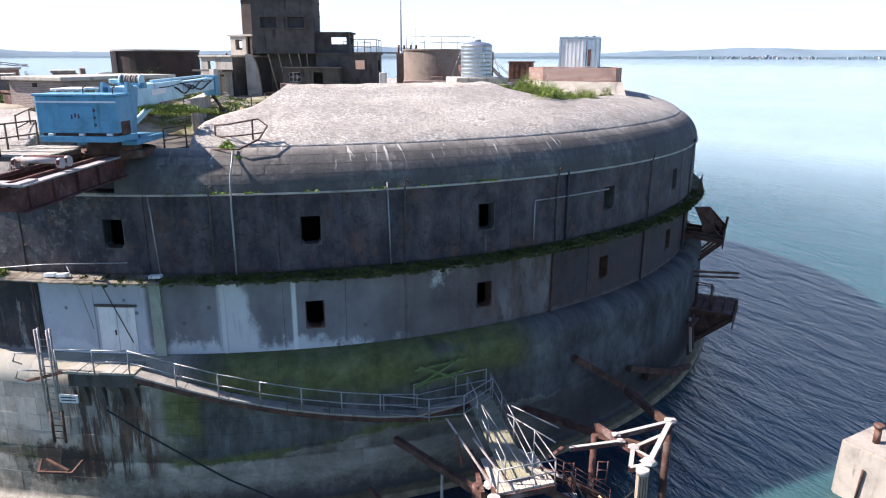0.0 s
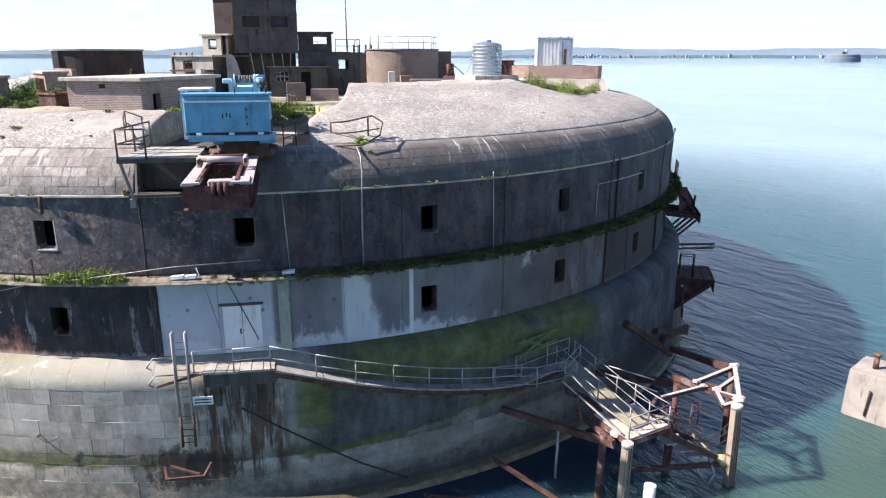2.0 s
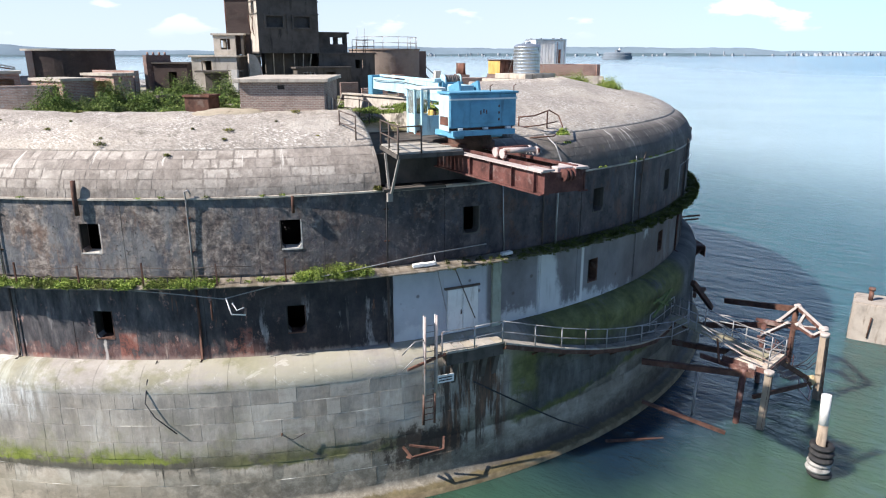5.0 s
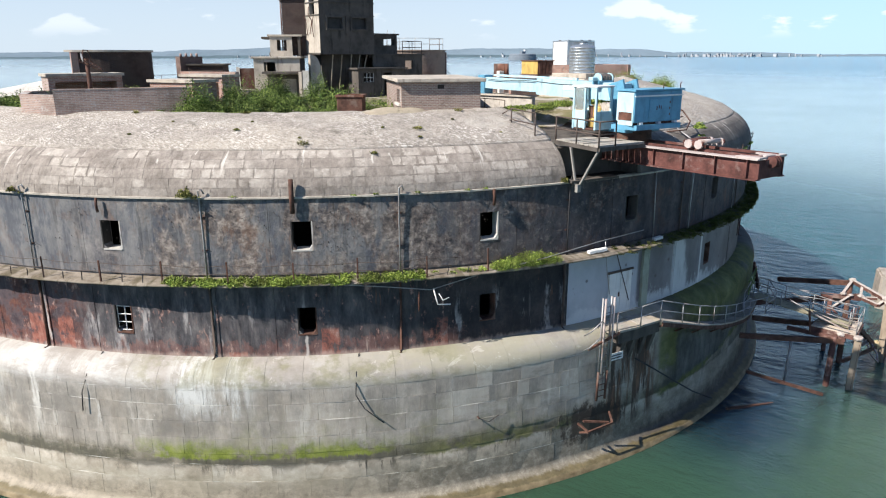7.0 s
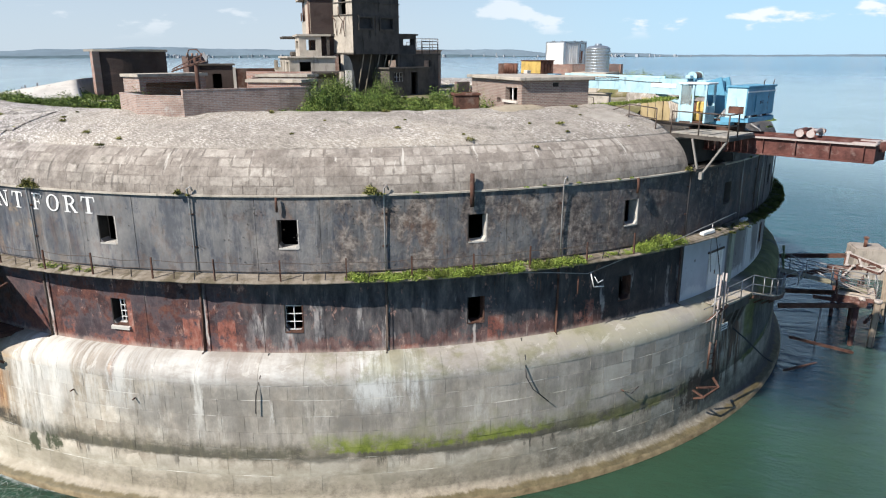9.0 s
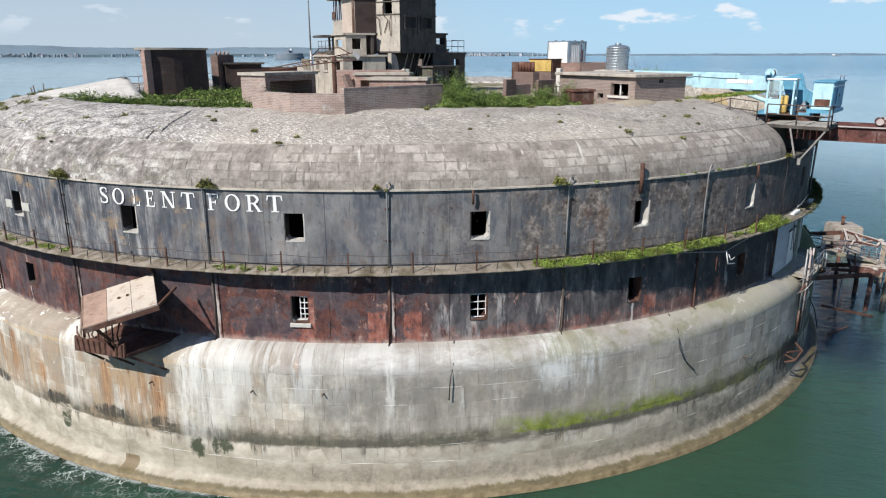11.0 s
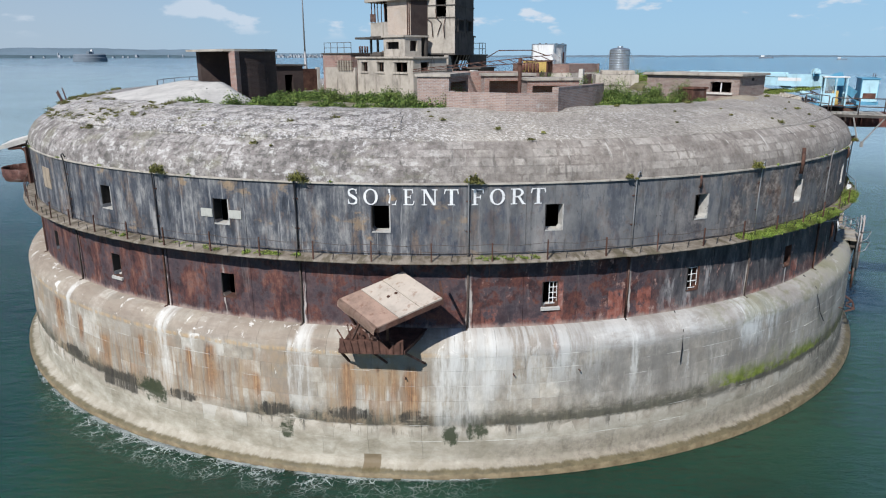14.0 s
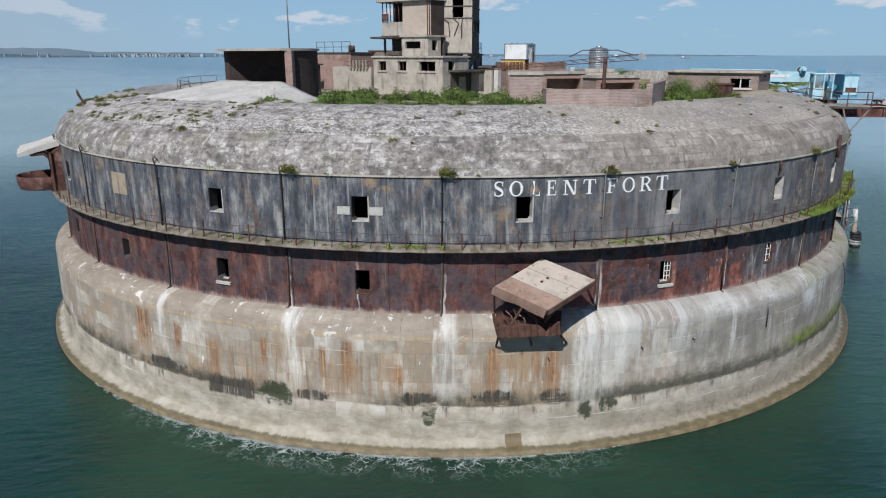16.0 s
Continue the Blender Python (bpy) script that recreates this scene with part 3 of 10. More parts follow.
def cope():
    """Weathered roof stone: grey brown, lichen flecked, pale patches."""
    g = Mat("roof_stone")
    v = g.around()
    u, z, r = g.split(v)
    piece = g.math("ADD", g.rand(), g.math("MULTIPLY", g.island(), 0.7))
    tone = g.math("FRACT", g.math("MULTIPLY", piece, 5.7))
    upper = g.step(z, 14.52, 14.64)
    lower = g.math("SUBTRACT", 1.0, upper)
    # cut blocks: cream where washed, sooty render elsewhere
    mott = g.noise(g.pos, 2.1, 8, 0.78)
    col = g.ramp(mott, (0.34, (0.130, 0.110, 0.090)), (0.47, (0.30, 0.260, 0.215)), (0.57, (0.46, 0.408, 0.340)), (0.70, (0.63, 0.572, 0.485)))
    k = g.math("ADD", 0.92, g.math("MULTIPLY", tone, 0.14))
    col = g.mix(1.0, col, g.join(k, k, k), "MULTIPLY")
    wash = g.times(g.step(g.noise(g.scaled(v, (0.30, 0.55, 0.5)), 1.0, 5, 0.62), 0.45, 0.60), g.step(z, 13.1, 13.7))
    col = g.mix(g.times(wash, lower, g.math("ADD", 0.25, g.times(g.step(tone, 0.2, 0.6), 0.5))), col, (0.55, 0.515, 0.45))
    # cream faces left between broad smeared joints, each margin at its own ragged distance from the block's edge
    su, sv, _ = g.split(g.uv("place"))
    sl, sh, _ = g.split(g.uv("size"))
    du = g.times(g.math("MINIMUM", su, g.math("SUBTRACT", 1.0, su)), sl)
    dv = g.times(g.math("MINIMUM", sv, g.math("SUBTRACT", 1.0, sv)), sh)
    rag = g.math("SUBTRACT", g.noise(g.pos, 3.0, 7, 0.72), 0.5)
    margin = g.math("ADD", g.math("MINIMUM", du, dv), g.times(rag, 0.34))
    region = g.noise(g.scaled(g.added(v, (3, 1, 0)), (0.26, 0.5, 0.4)), 1.0, 5, 0.62)
    south = g.step(u, at_angle(-128), at_angle(-119))
    sunset = g.step(u, at_angle(-150), at_angle(-168))
    chance = g.math("ADD", g.math("ADD", region, g.times(g.math("SUBTRACT", tone, 0.5), 0.20)), g.math("SUBTRACT", g.times(south, 0.05), g.times(sunset, 0.02)))
    face = g.times(g.step(margin, 0.022, 0.050), g.step(chance, 0.46, 0.56), g.step(g.noise(g.added(g.pos, (2, 7, 1)), 2.2, 6, 0.72), 0.34, 0.52))
    mortar = g.ramp(g.math("ADD", g.times(mott, 0.55), g.times(g.noise(g.scaled(v, (1.8, 0.45, 0.45)), 1.0, 7, 0.70), 0.45)), (0.36, (0.135, 0.115, 0.098)), (0.48, (0.220, 0.190, 0.164)), (0.60, (0.320, 0.284, 0.248)))
    col = g.mix(g.times(lower, 0.90), col, mortar)
    col = g.mix(g.times(face, lower, g.math("ADD", 0.35, g.times(g.step(z, 13.0, 13.8), 0.5))), col, g.ramp(g.noise(g.pos, 2.4, 7, 0.74), (0.3, (0.25, 0.220, 0.190)), (0.5, (0.40, 0.362, 0.315)), (0.7, (0.54, 0.492, 0.432))))
    soot_shade = g.noise(g.scaled(v, (0.42, 0.30, 0.3)), 1.0, 7, 0.70)
    col = g.mix(g.times(g.step(soot_shade, 0.50, 0.62), g.step(z, 15.4, 13.6), 0.55), col, g.ramp(mott, (0.35, (0.085, 0.076, 0.066)), (0.65, (0.20, 0.178, 0.155))))
    smear = g.noise(g.scaled(g.added(v, (23, 0, 0)), (2.4, 0.35, 0.35)), 1.0, 6, 0.66)
    col = g.mix(g.times(g.step(smear, 0.59, 0.67), lower, 0.6), col, (0.085, 0.078, 0.070))
    # coping on the side away from the sun darkened, shade put into colour
    col = g.mix(g.times(g.step(u, at_angle(-101), at_angle(-88)), g.step(z, 14.7, 14.3), g.math("ADD", 0.62, g.times(g.step(soot_shade, 0.40, 0.52), 0.26))), col, (0.072, 0.066, 0.062))
    # rough upper slope: slanting white flecks over grey brown, broad pale and dark drifts
    top = g.ramp(g.noise(g.pos, 2.1, 7, 0.75), (0.30, (0.24, 0.212, 0.185)), (0.50, (0.365, 0.330, 0.292)), (0.72, (0.48, 0.440, 0.392)))
    drift = g.noise(g.scaled(v, (0.14, 0.3, 0.4)), 1.0, 5, 0.62)
    top = g.mix(g.times(g.step(drift, 0.48, 0.64), 0.55), top, (0.50, 0.45, 0.385))
    top = g.mix(g.times(g.step(drift, 0.46, 0.34), 0.30), top, (0.23, 0.205, 0.180))
    top = g.mix(0.9, top, g.ramp(tone, (0.0, (0.62, 0.61, 0.60)), (0.5, (1.0, 0.99, 0.96)), (1.0, (1.42, 1.40, 1.34))), "MULTIPLY")
    slant = g.join(g.math("ADD", g.times(u, 1.0), g.times(r, 0.9)), g.math("SUBTRACT", g.times(r, 2.6), g.times(u, 1.1)), g.times(z, 0.6))
    flecks = g.noise(slant, 5.2, 4, 0.62, 0.5)
    col = g.mix(upper, col, top)
    col = g.mix(g.times(g.step(flecks, 0.545, 0.58), upper, g.math("ADD", g.math("ADD", 0.18, g.times(sunset, 0.34)), g.times(g.step(g.noise(g.pos, 0.5, 4), 0.42, 0.62), 0.45))), col, (0.76, 0.725, 0.665))
    col = g.mix(g.times(g.step(flecks, 0.46, 0.38), upper, g.math("ADD", 0.45, g.times(sunset, 0.3))), col, (0.135, 0.120, 0.102))
    lime = g.noise(g.scaled(v, (3.2, 0.5, 0.5)), 1.0, 5, 0.62, 0.6)
    col = g.mix(g.times(g.step(lime, 0.62, 0.68), g.step(z, 13.5, 14.4), lower, 0.75), col, (0.62, 0.59, 0.53))
    # a mended smooth patch
    px, py, pz = pol(26.6, -104.2, 15.3)
    gap = g.added(g.pos, (-px, -py, -pz))
    dx, dy, dz = g.split(gap)
    spot = g.math("SQRT", g.math("ADD", g.math("MULTIPLY", dx, dx), g.math("MULTIPLY", g.math("MULTIPLY", dy, dy), 1.6)))
    col = g.mix(g.times(g.step(g.math("ADD", spot, g.times(g.noise(g.pos, 0.9, 4), 1.0)), 1.75, 1.35), upper, 0.9), col, g.ramp(g.noise(g.pos, 0.8, 4), (0.3, (0.30, 0.27, 0.235)), (0.7, (0.50, 0.46, 0.40))))
    col = g.mix(g.times(g.step(g.noise(g.added(g.pos, (5, 9, 2)), 0.8, 6, 0.72), 0.60, 0.70), 0.6), col, (0.10, 0.095, 0.07))
    # grimy seams of the west, and lichen-pale stones between them
    pit = g.noise(g.scaled(v, (1.1, 1.4, 1.4)), 1.6, 8, 0.78)
    col = g.mix(g.times(sunset, g.step(pit, 0.48, 0.40), 0.75), col, (0.085, 0.078, 0.066))
    col = g.mix(g.times(sunset, g.step(pit, 0.53, 0.61), 0.70), col, (0.64, 0.600, 0.530))
    lichen = g.noise(g.scaled(g.added(v, (19, 4, 0)), (0.5, 0.8, 0.8)), 1.0, 6, 0.70)
    col = g.mix(g.times(sunset, g.step(lichen, 0.54, 0.64), 0.28), col, (0.250, 0.240, 0.130))
    col = g.mix(sunset, col, (0.955, 0.975, 1.03), "MULTIPLY")
    h = g.math("ADD", g.noise(g.pos, 2.4, 8, 0.72), g.math("ADD", g.times(g.noise(g.pos, 8.0, 4), 0.6), g.times(flecks, upper, 0.8)))
    return g.done(col, 0.92, h, 0.07, g.math("ADD", 0.5, g.times(upper, 0.4)))


def iron_upper():
    g = Mat("painted_iron")
    v = g.around()
    u, z, r = g.split(v)
    broad = g.noise(g.scaled(v, (0.55, 0.30, 0)), 1.0, 7, 0.70)
    base = g.ramp(broad, (0.33, (0.060, 0.063, 0.069)), (0.45, (0.110, 0.111, 0.115)), (0.56, (0.160, 0.157, 0.154)), (0.70, (0.245, 0.235, 0.225)))
    k = g.math("ADD", 0.80, g.math("MULTIPLY", g.rand(), 0.40))
    col = g.mix(1.0, base, g.join(k, k, k), "MULTIPLY")
    # slate-blue blotches, brown scale, pale runs, tar runs
    blue = g.noise(g.scaled(g.added(v, (31, 7, 0)), (1.3, 0.45, 0)), 1.0, 8, 0.72)
    west = g.step(u, at_angle(-150), at_angle(-162))
    col = g.mix(g.times(g.step(blue, 0.50, 0.58), g.math("ADD", 0.5, g.times(west, 0.3))), col, g.ramp(blue, (0.50, (0.095, 0.108, 0.138)), (0.62, (0.028, 0.037, 0.056))))
    scale = g.noise(g.scaled(g.added(v, (5, 17, 0)), (1.0, 0.75, 0)), 1.3, 8, 0.74)
    col = g.mix(g.times(g.step(scale, 0.54, 0.62), 0.40), col, g.ramp(scale, (0.51, (0.215, 0.155, 0.120)), (0.66, (0.085, 0.052, 0.040))))
    streak = g.noise(g.scaled(v, (2.6, 0.16, 0)), 1.0, 6, 0.66)
    col = g.mix(g.times(g.step(streak, 0.54, 0.66), 0.42), col, (0.27, 0.262, 0.25))
    streak2 = g.noise(g.scaled(g.added(v, (91, 3, 0)), (2.4, 0.22, 0)), 1.0, 7, 0.68)
    col = g.mix(g.times(g.step(streak2, 0.54, 0.62), g.step(g.noise(v, 0.25, 3), 0.32, 0.50), 0.55), col, (0.040, 0.041, 0.046))
    mott = g.noise(g.scaled(g.added(v, (2, 9, 0)), (1.25, 0.42, 0)), 1.0, 8, 0.76)
    col = g.mix(g.times(g.step(u, at_angle(-152), at_angle(-168)), 0.80), col, g.ramp(g.math("ADD", g.times(mott, 0.7), g.times(streak, 0.3)), (0.41, (0.014, 0.018, 0.026)), (0.47, (0.052, 0.059, 0.074)), (0.52, (0.115, 0.118, 0.126)), (0.60, (0.33, 0.320, 0.300))))
    brown = g.noise(g.scaled(g.added(v, (83, 6, 0)), (0.8, 0.28, 0)), 1.0, 7, 0.72)
    col = g.mix(g.times(west, g.step(brown, 0.53, 0.61), 0.60), col, g.ramp(scale, (0.40, (0.070, 0.048, 0.038)), (0.58, (0.235, 0.165, 0.115))))
    col = g.mix(g.times(west, g.step(g.noise(g.scaled(g.added(v, (61, 2, 0)), (3.4, 0.20, 0)), 1.0, 6, 0.68), 0.57, 0.64), 0.62), col, (0.36, 0.35, 0.335))
    tan = g.times(g.step(u, at_angle(-142), at_angle(-128)), g.step(u, at_angle(-98), at_angle(-106)))
    scab = g.noise(v, 3.2, 7, 0.74)
    col = g.mix(g.times(tan, g.step(g.noise(g.scaled(v, (0.9, 0.4, 0)), 1.0, 7, 0.70), 0.44, 0.56), 0.75), col, g.ramp(scab, (0.38, (0.040, 0.030, 0.027)), (0.49, (0.165, 0.128, 0.105)), (0.62, (0.40, 0.34, 0.285))))
    ochre = g.times(g.step(g.noise(g.scaled(g.added(v, (13, 5, 0)), (0.45, 0.7, 0)), 1.0, 5, 0.6), 0.59, 0.66), west)
    col = g.mix(g.times(ochre, g.step(mott, 0.38, 0.56), 0.75), col, (0.33, 0.225, 0.125))
    rust = g.noise(g.scaled(v, (1.1, 0.4, 0)), 1.0, 7, 0.72)
    col = g.mix(g.times(g.step(rust, 0.55, 0.64), g.math("ADD", 0.22, g.times(tan, 0.3))), col, (0.16, 0.090, 0.058))
    # lee plates: almost black, purple and brown scale, thin white drips
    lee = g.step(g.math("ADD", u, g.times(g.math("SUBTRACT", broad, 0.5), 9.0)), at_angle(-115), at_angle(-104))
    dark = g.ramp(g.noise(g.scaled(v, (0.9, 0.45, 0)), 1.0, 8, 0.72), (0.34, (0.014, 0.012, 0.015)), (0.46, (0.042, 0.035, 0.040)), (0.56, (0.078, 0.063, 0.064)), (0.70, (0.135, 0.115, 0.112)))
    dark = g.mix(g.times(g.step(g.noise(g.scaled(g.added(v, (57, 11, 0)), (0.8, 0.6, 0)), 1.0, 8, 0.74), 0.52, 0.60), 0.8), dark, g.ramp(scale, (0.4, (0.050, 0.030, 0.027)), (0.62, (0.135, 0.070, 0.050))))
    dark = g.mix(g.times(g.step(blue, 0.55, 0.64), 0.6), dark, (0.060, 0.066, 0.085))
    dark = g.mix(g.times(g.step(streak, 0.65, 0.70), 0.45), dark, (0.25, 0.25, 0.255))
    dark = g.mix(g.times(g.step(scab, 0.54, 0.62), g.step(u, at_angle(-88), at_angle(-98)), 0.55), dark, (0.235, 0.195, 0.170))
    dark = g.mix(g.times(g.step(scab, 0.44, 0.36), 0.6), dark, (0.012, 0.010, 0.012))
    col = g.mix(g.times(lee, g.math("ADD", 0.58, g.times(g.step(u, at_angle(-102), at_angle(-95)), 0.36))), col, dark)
    h = g.math("ADD", g.times(scab, g.math("ADD", 0.55, g.math("ADD", tan, g.times(lee, 0.6)))), g.times(g.noise(v, 0.7, 3), 0.8))
    return g.done(col, g.math("ADD", 0.5, g.times(rust, 0.4)), h, 0.05, 0.7)


def iron_lower():
    g = Mat("rusted_iron")
    v = g.around()
    u, z, r = g.split(v)
    base = g.ramp(g.noise(g.scaled(v, (1.1, 0.9, 0)), 1.2, 8, 0.77), (0.32, (0.016, 0.012, 0.014)), (0.44, (0.052, 0.027, 0.027)), (0.53, (0.105, 0.042, 0.034)), (0.62, (0.16, 0.066, 0.045)), (0.76, (0.27, 0.14, 0.10)))
    k = g.math("ADD", 0.86, g.math("MULTIPLY", g.rand(), 0.28))
    col = g.mix(1.0, base, g.join(k, k, k), "MULTIPLY")
    slate = g.noise(g.scaled(g.added(v, (7, 2, 0)), (0.8, 0.7, 0)), 1.0, 8, 0.74)
    wine = g.step(u, at_angle(-163), at_angle(-174))
    col = g.mix(g.times(wine, 0.8), col, g.ramp(g.noise(g.scaled(g.added(v, (12, 3, 0)), (1.2, 0.45, 0)), 1.3, 8, 0.75), (0.38, (0.016, 0.011, 0.013)), (0.46, (0.058, 0.030, 0.030)), (0.53, (0.115, 0.046, 0.036)), (0.62, (0.215, 0.105, 0.075))))
    col = g.mix(g.times(g.step(slate, 0.465, 0.545), g.math("SUBTRACT", 0.80, g.times(wine, 0.12))), col, g.ramp(slate, (0.48, (0.110, 0.092, 0.098)), (0.58, (0.056, 0.046, 0.054)), (0.68, (0.030, 0.024, 0.030))))
    # old red lead low on the southern plates, tar black above
    tar = g.times(g.step(u, at_angle(-141), at_angle(-137)), g.step(u, at_angle(-94), at_angle(-99)))
    patch = g.noise(g.scaled(v, (1.5, 0.7, 0)), 1.3, 8, 0.74)
    col = g.mix(g.times(tar, 0.92), col, g.ramp(g.noise(g.scaled(v, (1.6, 0.5, 0)), 1.0, 7, 0.70), (0.36, (0.022, 0.023, 0.027)), (0.50, (0.070, 0.068, 0.072)), (0.60, (0.135, 0.125, 0.122)), (0.74, (0.24, 0.22, 0.21))))
    col = g.mix(g.times(g.step(u, at_angle(-118), at_angle(-109)), tar, 0.85), col, g.ramp(slate, (0.40, (0.052, 0.040, 0.040)), (0.52, (0.022, 0.020, 0.023)), (0.64, (0.011, 0.011, 0.014))))
    # red-lead panels left between bare ones, each plank with its own height
    slot = g.math("FLOOR", g.math("DIVIDE", g.math("ADD", u, g.times(g.math("SUBTRACT", patch, 0.5), 0.16)), 0.74))
    pick = g.noise(g.join(g.times(slot, 7.31), 0.4, 0.0), 1.0, 0, 0.5)
    reach = g.math("ADD", 5.0, g.times(g.noise(g.join(g.times(slot, 3.77), 9.4, 0.0), 1.0, 0, 0.5), 5.0))
    low = g.times(g.step(pick, 0.49, 0.53), g.step(g.math("SUBTRACT", z, reach), 0.10, -0.10), g.step(patch, 0.34, 0.46))
    low = g.math("MAXIMUM", low, g.times(g.step(g.math("ADD", z, g.times(patch, -3.6)), 5.4, 5.1), 0.35))
    red = g.times(g.step(u, at_angle(-162), at_angle(-150)), g.step(u, at_angle(-104), at_angle(-112)), g.step(slate, 0.58, 0.50), g.math("MAXIMUM", low, g.times(g.step(patch, 0.57, 0.62), 0.8)))
    col = g.mix(g.times(red, 0.85), col, g.ramp(patch, (0.40, (0.105, 0.044, 0.036)), (0.50, (0.285, 0.100, 0.070)), (0.58, (0.33, 0.155, 0.118)), (0.66, (0.46, 0.33, 0.275))))
    bare = g.noise(g.scaled(g.added(v, (43, 8, 0)), (1.2, 0.24, 0)), 1.0, 6, 0.66)
    col = g.mix(g.times(tar, g.step(bare, 0.56, 0.62), g.step(z, 9.2, 8.0), 0.75), col, g.ramp(patch, (0.4, (0.16, 0.155, 0.16)), (0.6, (0.42, 0.39, 0.37))))
    grey = g.noise(g.scaled(g.added(v, (17, 4, 0)), (2.2, 0.18, 0)), 1.0, 6, 0.66)
    col = g.mix(g.times(g.step(grey, 0.58, 0.69), 0.42), col, (0.22, 0.19, 0.175))
    fresh = g.noise(g.scaled(g.added(v, (3, 29, 0)), (3.0, 0.30, 0)), 1.0, 6, 0.68)
    col = g.mix(g.times(g.step(fresh, 0.62, 0.70), 0.45), col, (0.32, 0.130, 0.058))
    salt = g.times(g.step(g.noise(g.scaled(v, (3.0, 0.3, 0)), 1.0, 5, 0.65), 0.58, 0.70), g.step(g.math("ADD", z, g.times(grey, -1.4)), 6.6, 5.8))
    salt = g.math("MAXIMUM", salt, g.times(g.step(g.math("ADD", z, g.times(g.noise(g.scaled(v, (2.2, 0.5, 0)), 1.0, 7, 0.74), -0.8)), 6.28, 6.0), 0.8))
    col = g.mix(g.times(salt, 0.75), col, (0.46, 0.36, 0.30))
    wob = g.math("ADD", u, g.times(g.math("SUBTRACT", g.noise(g.scaled(v, (0.8, 0.8, 0)), 1.0, 4, 0.6), 0.5), 0.5))
    for deg, half in ((-171.1, 0.14), (-185.5, 0.10), (-156.7, 0.16), (-178.9, 0.07), (-199.9, 0.10), (-142.3, 0.10), (-121.0, 0.08), (-128.0, 0.08)):
        col = g.mix(g.times(g.step(g.math("ABSOLUTE", g.math("SUBTRACT", wob, at_angle(deg))), half, half * 0.3), g.step(fresh, 0.40, 0.52), g.step(z, 9.5, 7.6), 0.75), col, (0.58, 0.53, 0.48))
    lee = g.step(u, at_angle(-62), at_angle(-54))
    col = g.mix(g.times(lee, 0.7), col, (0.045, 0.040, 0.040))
    h = g.math("ADD", g.noise(v, 2.6, 8, 0.74), g.times(g.noise(v, 0.8, 3), 0.6))
    return g.done(col, 0.72, h, 0.06, 0.75)


def iron_pale():
    """Lower plates by the landing: worn whitish paint with grey runs."""
    g = Mat("pale_painted_iron")
    v = g.around()
    u, z, r = g.split(v)
    rag = g.math("SUBTRACT", g.noise(g.scaled(v, (1.0, 0.7, 0)), 1.4, 7, 0.70), 0.5)
    broad = g.noise(g.scaled(v, (0.45, 0.3, 0)), 1.0, 6, 0.62)
    col = g.ramp(broad, (0.30, (0.110, 0.105, 0.110)), (0.50, (0.175, 0.170, 0.178)), (0.75, (0.26, 0.258, 0.268)))
    east = g.step(u, at_angle(-76), at_angle(-70))
    col = g.mix(g.times(east, 0.85), col, g.ramp(broad, (0.32, (0.070, 0.060, 0.060)), (0.52, (0.125, 0.108, 0.106)), (0.72, (0.185, 0.168, 0.162))))
    white = g.times(g.step(u, at_angle(-99.6), at_angle(-99.1)), g.step(u, at_angle(-90.2), at_angle(-90.6)))
    col = g.mix(g.times(white, 0.82), col, g.ramp(broad, (0.30, (0.37, 0.39, 0.43)), (0.70, (0.54, 0.565, 0.61))))
    # one broad pale apron, and a washed skirt along the foot
    right = g.math("ADD", at_angle(-83.25), g.math("MULTIPLY", g.math("SUBTRACT", 9.3, z), 0.27))
    fan = g.times(g.step(u, at_angle(-85.15), at_angle(-84.75)), g.step(g.math("ADD", g.math("SUBTRACT", u, right), g.times(rag, 0.9)), 0.22, -0.16))
    skirt = g.times(g.step(g.math("ADD", g.math("ADD", z, g.times(g.step(u, at_angle(-80), at_angle(-72)), 0.5)), g.times(rag, 2.6)), 7.15, 6.6), g.step(u, at_angle(-68), at_angle(-75)))
    pale = g.math("MAXIMUM", fan, skirt)
    spot = g.times(g.step(g.math("ABSOLUTE", g.math("SUBTRACT", u, at_angle(-67.3))), 0.9, 0.2), g.step(z, 8.3, 8.9), g.step(rag, -0.04, 0.10))
    col = g.mix(g.times(g.math("MAXIMUM", pale, spot), 0.80), col, g.ramp(broad, (0.3, (0.50, 0.52, 0.53)), (0.7, (0.64, 0.65, 0.65))))
    line = g.step(g.math("ABSOLUTE", g.math("SUBTRACT", u, at_angle(-79.25))), 0.13, 0.05)
    col = g.mix(g.times(line, 0.85), col, (0.64, 0.64, 0.62))
    # grey and brown drips
    drip = g.noise(g.scaled(v, (1.6, 0.12, 0)), 1.0, 6, 0.62)
    col = g.mix(g.times(g.step(drip, 0.56, 0.64), g.step(z, 6.6, 8.2), g.math("SUBTRACT", 0.5, g.times(white, 0.32))), col, (0.105, 0.100, 0.105))
    tear = g.times(g.math("MAXIMUM", g.step(g.math("ABSOLUTE", g.math("SUBTRACT", u, at_angle(-81.2))), 0.16, 0.06), g.step(g.math("ABSOLUTE", g.math("SUBTRACT", u, at_angle(-80.5))), 0.14, 0.05)), g.step(g.math("ABSOLUTE", g.math("SUBTRACT", z, 7.0)), 0.42, 0.2))
    col = g.mix(g.times(tear, 0.7), col, (0.13, 0.125, 0.13))
    burnt = g.times(g.step(u, at_angle(-70), at_angle(-60)), g.step(g.noise(g.scaled(v, (1.2, 0.5, 0)), 1.0, 7, 0.72), 0.42, 0.58))
    col = g.mix(g.times(burnt, 0.8), col, g.ramp(drip, (0.38, (0.040, 0.027, 0.024)), (0.62, (0.125, 0.082, 0.064))))
